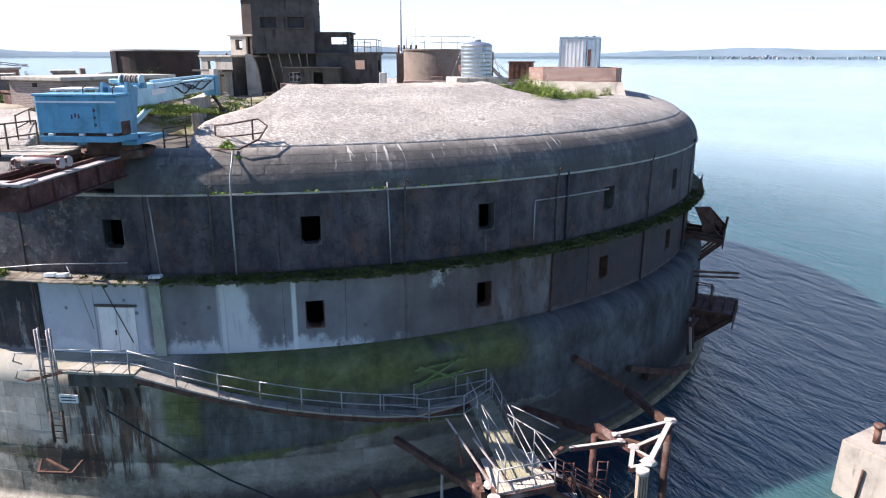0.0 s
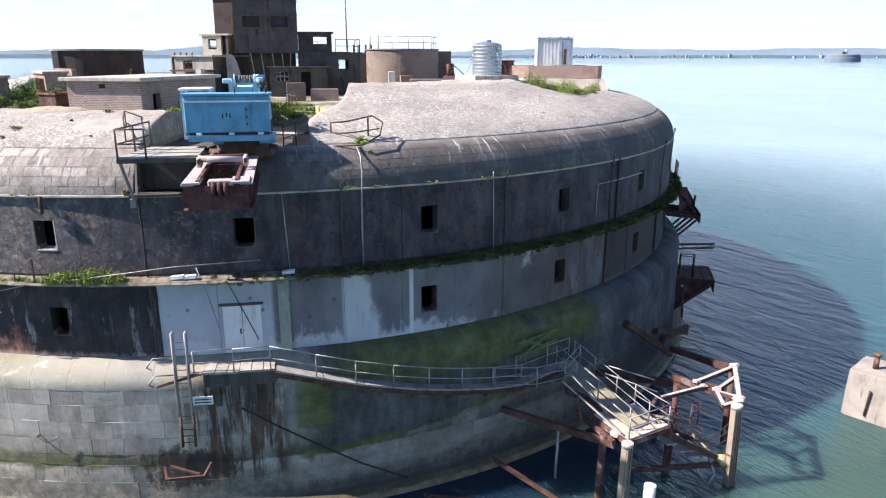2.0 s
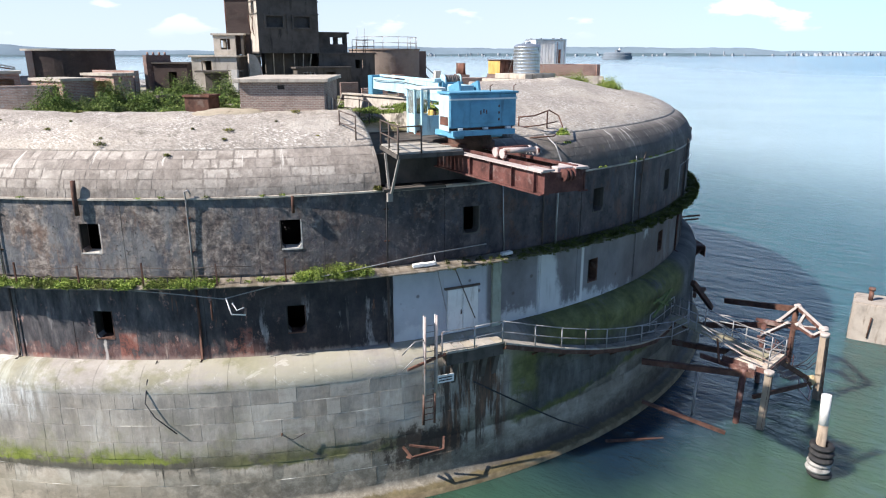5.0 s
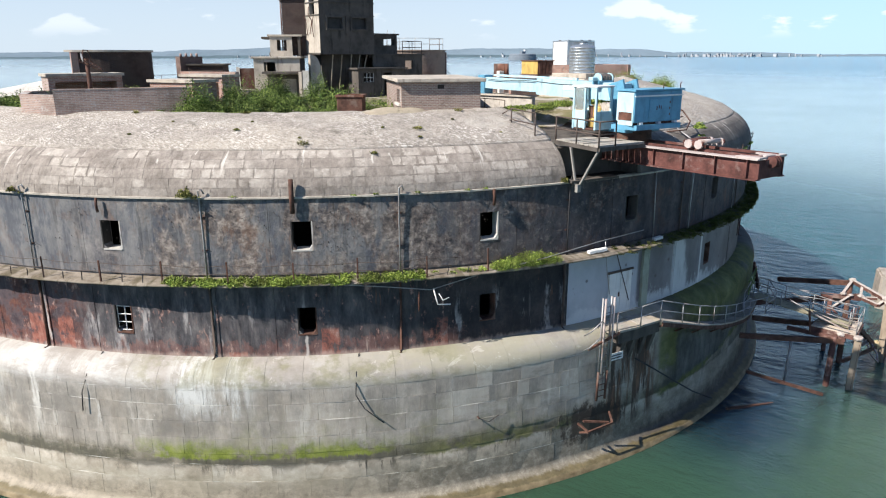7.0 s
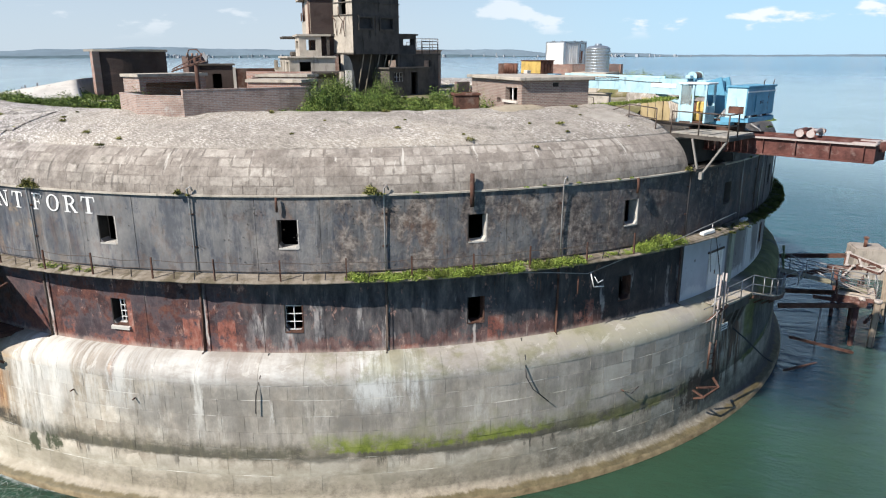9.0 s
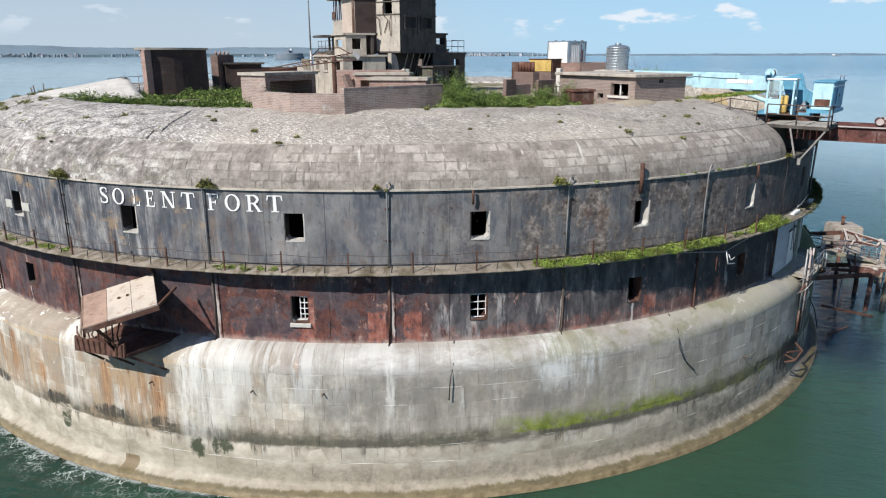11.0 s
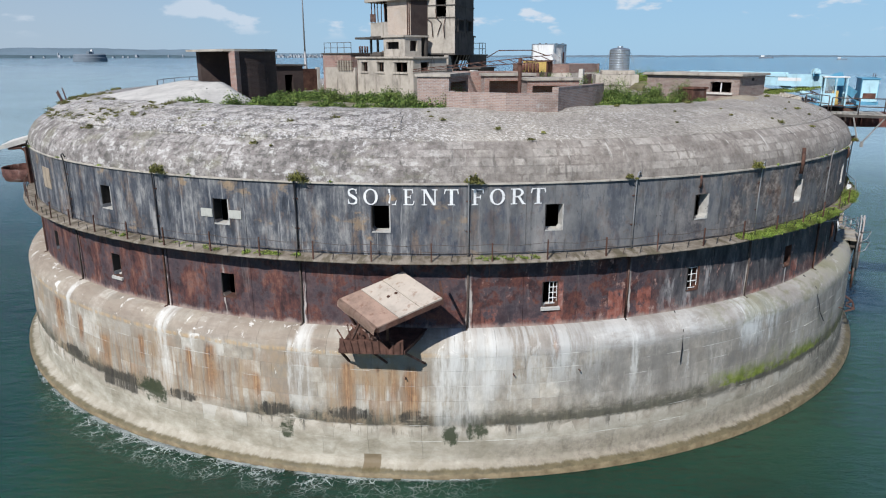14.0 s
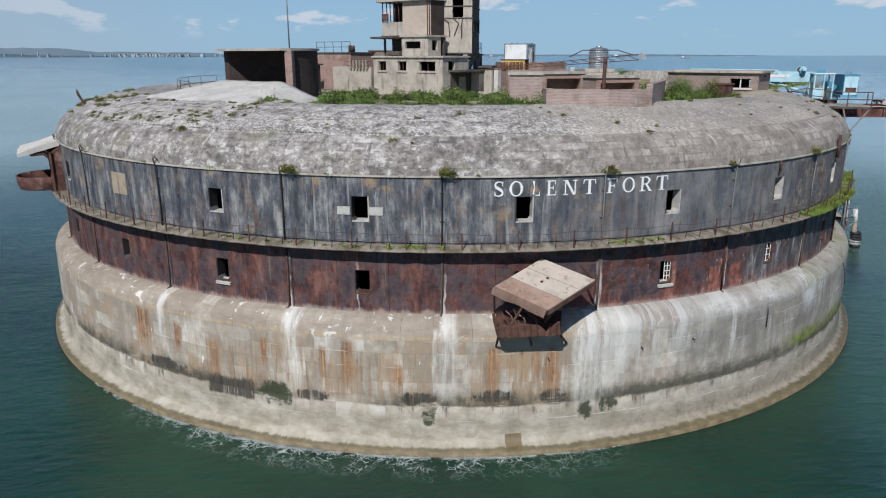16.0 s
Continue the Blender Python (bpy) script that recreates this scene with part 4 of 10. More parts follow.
    rim = g.times(g.step(g.math("ABSOLUTE", g.math("ADD", g.math("SUBTRACT", u, at_angle(-99.2)), g.times(rag, 0.5))), 0.24, 0.06), g.step(drip, 0.36, 0.50))
    col = g.mix(g.times(rim, 0.8), col, (0.13, 0.050, 0.034))
    spots = g.cells(v, 1.1)
    col = g.mix(g.times(g.step(spots, 0.13, 0.06), 0.75), col, (0.10, 0.080, 0.076))
    col = g.mix(g.times(g.step(g.noise(v, 1.6, 6, 0.7), 0.64, 0.72), 0.4), col, (0.17, 0.115, 0.095))
    return g.done(col, 0.6, g.noise(v, 2.0, 6, 0.7), 0.03, 0.5)


def plain(name, c, rough=0.8, var=0.35, scale=1.5, metal=0.0, bump=0.02, dark=None, spec=0.3):
    """Worn single-colour surface with grime at two scales."""
    g = Mat(name)
    a = g.noise(g.pos, scale, 6, 0.65)
    d = dark or tuple(x * 0.35 for x in c)
    col = g.ramp(a, (0.30, tuple(x * (1 - var) for x in c)), (0.52, c), (0.78, tuple(min(1, x * (1 + var * 0.6)) for x in c)))
    col = g.mix(g.times(g.step(g.noise(g.scaled(g.pos, (3.0, 3.0, 0.5)), 1.0, 5, 0.65), 0.54, 0.70), 0.75), col, d)
    return g.done(col, rough, g.noise(g.pos, scale * 6, 5, 0.7), bump, 0.5, metal, spec)


def rusty(name, c=(0.125, 0.058, 0.040), light=(0.28, 0.205, 0.17)):
    g = Mat(name)
    a = g.noise(g.pos, 2.0, 7, 0.7)
    col = g.ramp(a, (0.28, tuple(x * 0.3 for x in c)), (0.5, c), (0.7, tuple(x * 1.6 for x in c)))
    col = g.mix(g.times(g.step(g.noise(g.pos, 0.9, 5, 0.7), 0.54, 0.66), 0.7), col, light)
    return g.done(col, 0.85, g.noise(g.pos, 9, 6, 0.7), 0.03, 0.7)


def brickwork(name, turn, c1, c2, mortar, grime=0.5):
    """Brick by box mapping in the wall's own directions; turn is the building's angle."""
    g = Mat(name)
    x, y, z = g.split(g.pos)
    ca, sa = math.cos(radians(turn)), math.sin(radians(turn))
    a = g.math("ADD", g.math("MULTIPLY", x, ca), g.math("MULTIPLY", y, sa))
    b = g.math("ADD", g.math("MULTIPLY", x, -sa), g.math("MULTIPLY", y, ca))
    nx, ny, nz = g.split(g.geo.outputs["True Normal"])
    along = g.math("ABSOLUTE", g.math("ADD", g.math("MULTIPLY", nx, ca), g.math("MULTIPLY", ny, sa)))
    flag = g.math("GREATER_THAN", along, 0.7)
    u = g.math("ADD", g.math("MULTIPLY", a, g.math("SUBTRACT", 1.0, flag)), g.math("MULTIPLY", b, flag))
    o = g.bricks(g.join(u, z, 0.0), c1, c2, mortar)
    col = o["Color"]
    col = g.mix(g.times(g.step(g.noise(g.pos, 0.7, 6, 0.7), 0.46, 0.66), grime), col, tuple(t * 0.35 for t in c1))
    col = g.mix(g.times(g.step(g.noise(g.added(g.pos, (7, 3, 1)), 1.6, 6, 0.7), 0.58, 0.70), 0.6), col, tuple(min(0.42, t * 1.9) for t in c1))
    h = g.math("ADD", g.times(o["Fac"], -1.0), g.times(g.noise(g.pos, 12, 4), 0.4))
    return g.done(col, 0.9, h, 0.02, 0.6)


def water():
    g = Mat("sea_water")
    x, y, z = g.split(g.pos)
    r = g.math("SQRT", g.math("ADD", g.math("MULTIPLY", x, x), g.math("MULTIPLY", y, y)))
    bearing = g.math("ARCTAN2", y, x)
    shoal = g.noise(g.pos, 0.02, 4, 0.55)
    deep = g.mix(g.step(shoal, 0.38, 0.62), (0.007, 0.058, 0.118), (0.015, 0.088, 0.152))
    # paler water to the north
    deep = g.mix(g.step(bearing, radians(26), radians(52)), deep, g.mix(g.step(shoal, 0.40, 0.60), (0.062, 0.132, 0.150), (0.085, 0.160, 0.170)))
    near = g.mix(g.step(g.noise(g.pos, 0.06, 4, 0.5), 0.35, 0.65), (0.005, 0.030, 0.018), (0.013, 0.054, 0.030))
    # silty water streaming past the east side, its colour also carrying painted sky reflection
    silt_sheen = g.times(g.step(x, -14.0, 10.0), g.step(r, 2600.0, 600.0), g.step(bearing, radians(-112), radians(-78)))
    deep = g.mix(g.times(silt_sheen, 0.85), deep, g.mix(g.step(shoal, 0.38, 0.62), (0.345, 0.460, 0.472), (0.385, 0.505, 0.512)))
    near = g.mix(g.times(g.step(bearing, radians(-150), radians(-112)), g.step(bearing, radians(-60), radians(-90)), 0.75), near, (0.034, 0.078, 0.046))
    near = g.mix(g.times(silt_sheen, 0.8), near, g.mix(g.step(y, -40.0, -24.0), (0.060, 0.102, 0.062), (0.028, 0.086, 0.104)))
    col = g.mix(g.step(r, 130.0, 48.0), deep, near)
    # the drum's shade on the water, put into its colour by the landing side
    shade_pool = g.times(g.step(x, -3.0, 5.0), g.step(g.math("ADD", x, g.times(g.noise(g.pos, 0.15, 3), 12.0)), 34.0, 26.0), g.step(y, 6.0, -8.0), g.step(g.math("ADD", r, g.times(g.noise(g.pos, 0.2, 3), 5.0)), 41.0, 35.0))
    col = g.mix(g.times(shade_pool, 0.92), col, (0.006, 0.016, 0.034))
    col = g.mix(g.times(g.step(r, 200, 1200), g.step(bearing, radians(52), radians(26))), col, (0.022, 0.105, 0.160))
    calm = g.step(r, 900, 80)
    turned_pos = g.join(g.math("ADD", g.times(x, 0.92), g.times(y, 0.39)), g.math("SUBTRACT", g.times(y, 0.92), g.times(x, 0.39)), z)
    rip = g.noise(g.scaled(turned_pos, (1.0, 0.38, 1.0)), 1.9, 6, 0.66, 0.5)
    swell = g.noise(g.scaled(g.pos, (0.14, 0.06, 0.1)), 1.0, 4, 0.55)
    chop = g.noise(g.scaled(turned_pos, (1.0, 0.30, 1.0)), 0.75, 4, 0.60, 0.6)
    breeze = g.times(g.step(x, -22.0, 12.0), g.math("ADD", 0.15, g.times(g.step(y, -40.0, -18.0), 0.85)))
    h = g.times(g.math("ADD", g.math("ADD", g.times(rip, 0.42), g.times(swell, 1.1)), g.times(chop, g.math("ADD", 0.25, g.times(breeze, 1.0)))), g.math("ADD", 0.45, g.times(calm, 0.55)))
    # lace of foam where the swell meets the wall
    warp = g.added(g.pos, g.scaled(g.n_color(g.pos, 1.1), 0.9))
    lace = g.times(g.step(g.cells(warp, 2.1, "DISTANCE_TO_EDGE"), 0.050, 0.008), g.step(g.noise(g.pos, 1.6, 5, 0.7), 0.40, 0.58))
    lace = g.math("MAXIMUM", lace, g.times(g.step(g.cells(warp, 4.2, "DISTANCE_TO_EDGE"), 0.07, 0.01), g.step(g.noise(g.added(g.pos, (3, 1, 0)), 1.1, 5, 0.7), 0.44, 0.60), 0.7))
    face = g.step(g.math("ABSOLUTE", bearing), radians(152), radians(172))
    reach = g.math("ADD", r, g.times(g.noise(g.pos, 0.5, 4), 1.4))
    lace = g.math("MAXIMUM", lace, g.step(g.math("ADD", r, g.times(g.noise(g.pos, 2.5, 5, 0.7), 0.55)), 31.82, 31.55))
    foam = g.times(lace, face, g.math("ADD", g.times(g.step(reach, 34.2, 32.2), 0.65), g.times(g.step(reach, 32.9, 31.9), 0.5)), g.step(g.noise(g.added(g.pos, (9, 4, 0)), 0.7, 4), 0.36, 0.56))
    col = g.mix(g.math("MINIMUM", g.times(foam, 1.35), 0.9), col, (0.70, 0.75, 0.73))
    # turbid water scatters light sideways and blurs the edges of shade on it
    g.m.node_tree.nodes["Principled BSDF"].subsurface_method = "BURLEY"
    g.b.inputs["Subsurface Weight"].default_value = 1.0
    g.b.inputs["Subsurface Radius"].default_value = (1.0, 1.0, 1.0)
    g.b.inputs["Subsurface Scale"].default_value = 0.9
    g.b.inputs["Specular Tint"].default_value = (0.52, 0.80, 1.0, 1)
    return g.done(col, g.math("ADD", 0.13, g.times(foam, 0.5)), h, 0.52, 0.75, 0.0, 0.5)


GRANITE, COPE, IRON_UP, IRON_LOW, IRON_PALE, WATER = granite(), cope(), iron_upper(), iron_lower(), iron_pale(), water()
# near black for unlit interiors and reveals, their shade put into the colour
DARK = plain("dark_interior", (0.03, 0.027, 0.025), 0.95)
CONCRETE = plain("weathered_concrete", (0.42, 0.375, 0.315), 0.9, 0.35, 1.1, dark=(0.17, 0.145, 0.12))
# soot plus the shade of walls turned from the sun, in one colour
CONCRETE_DARK = plain("sooty_shaded_concrete", (0.095, 0.083, 0.072), 0.9, 0.5, 0.9, dark=(0.028, 0.024, 0.021))
PALE_CONCRETE = plain("bleached_concrete", (0.55, 0.52, 0.47), 0.9, 0.25, 0.9, dark=(0.30, 0.28, 0.25))
RUST = rusty("rusty_steel")
RUST_DARK = rusty("dark_rusty_steel", (0.09, 0.045, 0.032), (0.16, 0.12, 0.10))
RAIL = plain("galvanised_rail", (0.34, 0.335, 0.33), 0.5, 0.35, 3.0, 0.5, dark=(0.22, 0.12, 0.07))
RAIL_DARK = plain("rusty_rail", (0.10, 0.075, 0.062), 0.8, 0.4, 3.0)
BLUE = plain("faded_blue_paint", (0.105, 0.30, 0.43), 0.5, 0.3, 1.6, dark=(0.055, 0.12, 0.165), spec=0.35)
BLUE_PALE = plain("bleached_blue_paint", (0.40, 0.60, 0.66), 0.55, 0.25, 1.6, dark=(0.17, 0.24, 0.27), spec=0.35)
WHITE = plain("chalky_white_paint", (0.70, 0.70, 0.68), 0.6, 0.15, 1.0, dark=(0.40, 0.37, 0.33))
ZINC = plain("galvanised_sheet", (0.43, 0.47, 0.50), 0.36, 0.25, 1.5, 0.72, dark=(0.30, 0.33, 0.35))
TIMBER = plain("grey_timber", (0.33, 0.29, 0.23), 0.9, 0.35, 2.0)
YELLOW = plain("faded_yellow_paint", (0.52, 0.36, 0.11), 0.7, 0.3, 1.5)
BRICK_SHED = brickwork("shed_brick", -25.2, (0.295, 0.205, 0.168), (0.215, 0.148, 0.124), (0.345, 0.315, 0.28))
BRICK_RED = brickwork("red_brick", 0.0, (0.36, 0.20, 0.15), (0.28, 0.15, 0.12), (0.36, 0.33, 0.30))
BRICK_BROWN = brickwork("brown_brick", 35.0, (0.20, 0.125, 0.105), (0.14, 0.09, 0.078), (0.20, 0.17, 0.15))
BRICK_PALE = brickwork("crumbling_pale_brick", -28.0, (0.52, 0.42, 0.33), (0.43, 0.32, 0.25), (0.56, 0.51, 0.44), 0.2)
BRICK_PIT = brickwork("parapet_brick", -60.0, (0.38, 0.262, 0.212), (0.27, 0.185, 0.155), (0.38, 0.35, 0.32), 0.5)
BRICK_DARK = brickwork("tarred_shaded_brick", 35.0, (0.066, 0.042, 0.037), (0.050, 0.033, 0.030), (0.072, 0.060, 0.054), 0.45)
BRICK_TANK = brickwork("tank_brick", 0.0, (0.27, 0.205, 0.165), (0.215, 0.16, 0.13), (0.28, 0.24, 0.205), 0.5)

# ---- sea, far shores ----
BAY = 14.4
WINDOWS = [((-164.05 + BAY * k + 240) % 360) - 240 for k in range(25)]
SEEN0, SEEN1 = -240.0, -18.0

bm = bmesh.new()
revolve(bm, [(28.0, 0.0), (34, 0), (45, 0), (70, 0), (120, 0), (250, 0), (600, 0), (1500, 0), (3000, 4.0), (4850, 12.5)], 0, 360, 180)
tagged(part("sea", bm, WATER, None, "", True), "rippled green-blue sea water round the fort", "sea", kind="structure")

# aerial haze put into the colours of the distant land and town
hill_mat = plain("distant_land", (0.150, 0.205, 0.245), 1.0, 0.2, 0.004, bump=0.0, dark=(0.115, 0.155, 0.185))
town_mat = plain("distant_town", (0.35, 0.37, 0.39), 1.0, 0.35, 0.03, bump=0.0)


def far_z(r):
    """Height of the sea sheet, whose far rim lifts to the true horizon."""
    return float(np.interp(r, [1500, 3000, 4850], [0.0, 4.0, 12.5]))


def ridge(name, a0, a1, dist, low, high, seed, label):
    bm = bmesh.new()
    n = int(abs(a1 - a0) * 4)
    rows = []
    for i in range(n + 1):
        a = a0 + (a1 - a0) * i / n
        ends = min(1.0, 6.0 * i / n, 6.0 * (n - i) / n)
        h = low + (high - low) * (0.5 + 0.9 * noise.fractal(Vector((a * 0.09, seed, 0.3)), 0.9, 2.1, 4))
        h = max(0.5, h * ends + 2.5 * noise.noise(Vector((a * 2.1, seed, 1.0))))
        rows.append([bm.verts.new(pol(dist, a, 6.0)), bm.verts.new(pol(dist + 60, a, 11 + h * 0.55)), bm.verts.new(pol(dist + 170, a, 11 + h))])
    for p, q in zip(rows, rows[1:]):
        for k in range(2):
            bm.faces.new((p[k], q[k], q[k + 1], p[k + 1]))
    return tagged(part(name, bm, hill_mat, None, "", True), label, "shore", kind="structure")


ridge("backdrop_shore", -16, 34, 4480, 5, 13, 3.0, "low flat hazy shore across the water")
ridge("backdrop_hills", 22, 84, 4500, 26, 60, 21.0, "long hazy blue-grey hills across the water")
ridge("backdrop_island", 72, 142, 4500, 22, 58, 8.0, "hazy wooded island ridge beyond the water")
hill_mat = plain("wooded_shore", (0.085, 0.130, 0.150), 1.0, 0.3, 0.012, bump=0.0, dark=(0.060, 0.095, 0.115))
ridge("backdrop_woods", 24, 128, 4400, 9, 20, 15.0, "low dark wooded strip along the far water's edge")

# ---- the drum ----
# backing of the stone base; its courses stand proud of it
bm = bmesh.new()
BASE = [(29.2, 6.40), (29.80, 6.36), (30.12, 6.20), (30.36, 5.96), (30.48, 5.70), (30.545, 5.50), (30.60, 2.7), (30.655, 0.66), (30.70, 0.50), (30.80, 0.40), (31.16, 0.30), (31.30, 0.20), (31.36, -0.6), (31.4, -3.0)]
revolve(bm, BASE, 0, 360, 360)
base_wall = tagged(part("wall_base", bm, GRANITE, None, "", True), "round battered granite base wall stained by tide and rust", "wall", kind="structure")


def curved(r, holes, a0, a1, z0, z1, depth, step=1.2):
    bm = bmesh.new()
    n = max(1, int(round((a1 - a0) / step)))
    pierced(bm, [a0 + (a1 - a0) * i / n for i in range(n + 1)], [z0, z1], holes, lambda u, v, w: pol(r - w, u, v), depth)
    return bm


def window_hole(c, z0, z1, half=0.80):
    return (c - half, c + half, z0, z1)


# inner drum added in near black, so that openings look into dark casemates
bm = bmesh.new()
revolve(bm, [(25.6, 6.3), (25.6, 12.9)], 0, 360, 90)
inner = tagged(part("wall_inner", bm, DARK), "dark inner casemate wall", "wall", kind="structure")
for z, nm in ((6.35, "floor_lower"), (9.55, "floor_upper"), (12.80, "ceiling")):
    bm = bmesh.new()
    turned(bm, [(25.6, z), (29.2, z), (29.2, z + 0.14), (25.6, z + 0.14)], 0, 360, 90)
    tagged(part(nm, bm, DARK), "dark casemate floor slab", "floor", kind="structure")

# backing rings of the two iron storeys
BLOCKED = min(WINDOWS, key=lambda c: abs(c + 207.25))      # plated over
up_holes = [window_hole(c, 10.84, 12.0) for c in WINDOWS if c != BLOCKED]
low_holes = [window_hole(c, 7.34, 8.50, 0.74) for c in WINDOWS]
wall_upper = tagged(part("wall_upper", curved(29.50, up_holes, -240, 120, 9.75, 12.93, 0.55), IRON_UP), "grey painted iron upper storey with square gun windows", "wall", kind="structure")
wall_lower = tagged(part("wall_lower", curved(29.42, low_holes, -240, 120, 6.30, 9.75, 0.55), IRON_LOW), "rusted iron lower storey with square windows", "wall", kind="structure")

# ledge between the storeys, its lip uneven
bm = bmesh.new()
n = 720
rows = []
for i in range(n):
    a = i * 360 / n
    e = 30.30 + 0.07 * noise.noise(Vector((a * 0.9, 0, 0))) + 0.04 * noise.noise(Vector((a * 4.1, 5, 0)))
    rows.append([bm.verts.new(pol(r, a, z)) for r, z in ((29.3, 9.54), (e - 0.16, 9.615), (e, 9.635), (e, 9.685), (e - 0.05, 9.72 + 0.02 * noise.noise(Vector((a * 3, 9, 0)))), (29.3, 9.83))])
for p, q in zip(rows, rows[1:] + rows[:1]):
    for k in range(5):
        bm.faces.new((p[k], q[k], q[k + 1], p[k + 1]))
def ledge_stone():
    g = Mat("ledge_concrete")
    v = g.around()
    u, z, r = g.split(v)
    a = g.noise(g.pos, 1.4, 7, 0.70)
    col = g.ramp(a, (0.32, (0.115, 0.092, 0.066)), (0.50, (0.215, 0.182, 0.142)), (0.72, (0.33, 0.290, 0.240)))
    col = g.mix(g.times(g.step(g.noise(g.scaled(v, (1.8, 0.5, 0.5)), 1.0, 6, 0.7), 0.48, 0.60), 0.75), col, (0.085, 0.070, 0.040))
    green = g.times(g.step(u, at_angle(-93), at_angle(-84)), g.step(g.noise(g.scaled(v, (0.8, 1.0, 1.0)), 1.0, 6, 0.7), 0.30, 0.46))
    col = g.mix(g.times(green, 0.92), col, g.ramp(a, (0.34, (0.016, 0.020, 0.007)), (0.66, (0.060, 0.068, 0.020))))
    return g.done(col, 0.95, g.noise(g.pos, 8.0, 6, 0.7), 0.03, 0.6)


LEDGE_MAT = ledge_stone()
tagged(part("ledge", bm, LEDGE_MAT, None, "", True), "narrow projecting concrete ledge between the iron storeys", "ledge", kind="structure")

# drip course on top of the iron
bm = bmesh.new()
turned(bm, [(29.45, 12.90), (29.66, 12.90), (29.66, 12.965), (29.45, 13.0)], 0, 360, 360)
tagged(part("trim_drip_course", bm, plain("stained_drip_stone", (0.42, 0.38, 0.32), 0.9, 0.4, 1.3, dark=(0.13, 0.115, 0.095))), "pale thin stone drip course above the iron plates", "trim", kind="structure")

# ---- roof ring ----
NOTCH0, NOTCH1 = -99.6, -86.6          # the crane stands in a gap of the ring
COURSE0 = -91.6                          # east of the girder the lower courses run on
COURSES = [(29.60, 12.97), (29.55, 13.30), (29.42, 13.64), (29.20, 13.98), (28.88, 14.29), (28.42, 14.56)]
def eased(k, f):
    """A point of the roof edge's rounded section between course k and the next."""
    p = [Vector(COURSES[min(max(i, 0), len(COURSES) - 1)]) for i in (k - 1, k, k + 1, k + 2)]
    return tuple(0.5 * (2 * p[1] + (p[2] - p[0]) * f + (2 * p[0] - 5 * p[1] + 4 * p[2] - p[3]) * f * f + (3 * p[1] - p[0] - 3 * p[2] + p[3]) * f ** 3))


bm = bmesh.new()
back = [eased(k, f) for k in range(5) for f in (0.0, 0.33, 0.67)] + [COURSES[-1]]
back = [(r - 0.010, z - 0.006) for r, z in back]
revolve(bm, back, COURSE0, 360 + NOTCH0, 420)
roof_ring = tagged(part("roof_ring", bm, COPE, None, "", True), "rounded weathered stone roof edge of the drum", "roof", kind="structure")


def swell_at(a):
    """How far the roof swells into a glacis mound at an angle (0 to 1)."""
    a = (a + 240) % 360 - 240

    def hump(lo, hi, s0, s1):
        return max(0.0, min(1.0, (a - lo) / s0, (hi - a) / s1))

    return hump(-86.8, -36.0, 2.6, 13.0)


UPPER = [(28.40, 14.50), (28.425, 14.565), (28.36, 14.62), (27.9, 14.90), (27.2, 15.16), (26.4, 15.38), (25.6, 15.54), (24.9, 15.65), (24.4, 15.70)]
bm = bmesh.new()
n = 900
cols = []
for i in range(n + 1):
    a = NOTCH1 + (360 + NOTCH0 - NOTCH1) * i / n
    s = swell_at(a)
    col = []
    skew = max(0.0, 1 - (a - NOTCH1) / 9)
    for k, (r, z) in enumerate(UPPER):
        if k >= 5:
            z += s * 0.10 * (26.4 - r)
        p = pol(r, a + skew * max(0.0, 26.6 - r) * 1.2, z)
        q = 0.035 * noise.noise(p * 2.2) + 0.035 * noise.noise(p * 0.7)
        col.append(bm.verts.new(p + Vector((0, 0, q if k > 1 else q * 0.4))))
    for r in (23.6, 22.8, 22.0, 21.2):
        p = pol(r, a + skew * (26.6 - r) * 1.2, 15.70 - 0.45 * (24.4 - r) / 3.2 * (1 - s) + s * (0.10 * (26.4 - r) + 0.14 * (24.4 - r)))
        col.append(bm.verts.new(p + Vector((0, 0, 0.05 * noise.noise(p * 1.2)))))
    p = pol(21.0, a + skew * 6.7, 14.2)
    col.append(bm.verts.new(p))
    cols.append(col)
for p, q in zip(cols, cols[1:]):
    for k in range(len(p) - 1):
        bm.faces.new((p[k], q[k], q[k + 1], p[k + 1]))
# end faces at the gap
for c, a in ((cols[0], NOTCH1), (cols[-1], NOTCH0)):
    low = bm.verts.new(pol(28.4, a, 14.0))
    for p, q in zip(c, c[1:]):
        bm.faces.new((low, p, q))
tagged(part("roof_slope", bm, COPE, None, "", True), "sloping lichen-flecked concrete roof glacis", "roof", kind="structure")
# bleached apron in front of the gun house
bm = bmesh.new()
cols = []
for i in range(41):
    a = 136.0 + 31.0 * i / 40
    s = max(0.0, min(1.0, (a - 136) / 6, (167 - a) / 9))
    s = s * s * (3 - 2 * s)
    col = []
    for r in (25.3, 24.8, 24.2, 23.2, 22.2, 21.2, 20.2, 19.8, 19.4):
        z = 15.66 + 0.18 * s * (24.9 - max(r, 20.0)) + (0.02 if r < 25 else -0.10)
        p = pol(r + 0.25 * noise.noise(Vector((a * 0.4, r, 0))) * (r > 24), a, (z if r > 19.5 else 15.1) - (0.7 if i in (0, 40) else 0.0))
        col.append(bm.verts.new(p + Vector((0, 0, 0.05 * noise.noise(p * 1.1)))))
    cols.append(col)
for p, q in zip(cols, cols[1:]):
    for k in range(len(p) - 1):
        bm.faces.new((p[k], q[k], q[k + 1], p[k + 1]))
tagged(part("roof_apron", bm, PALE_CONCRETE, None, "", True), "smooth bleached concrete apron before the gun house", "roof", kind="structure")
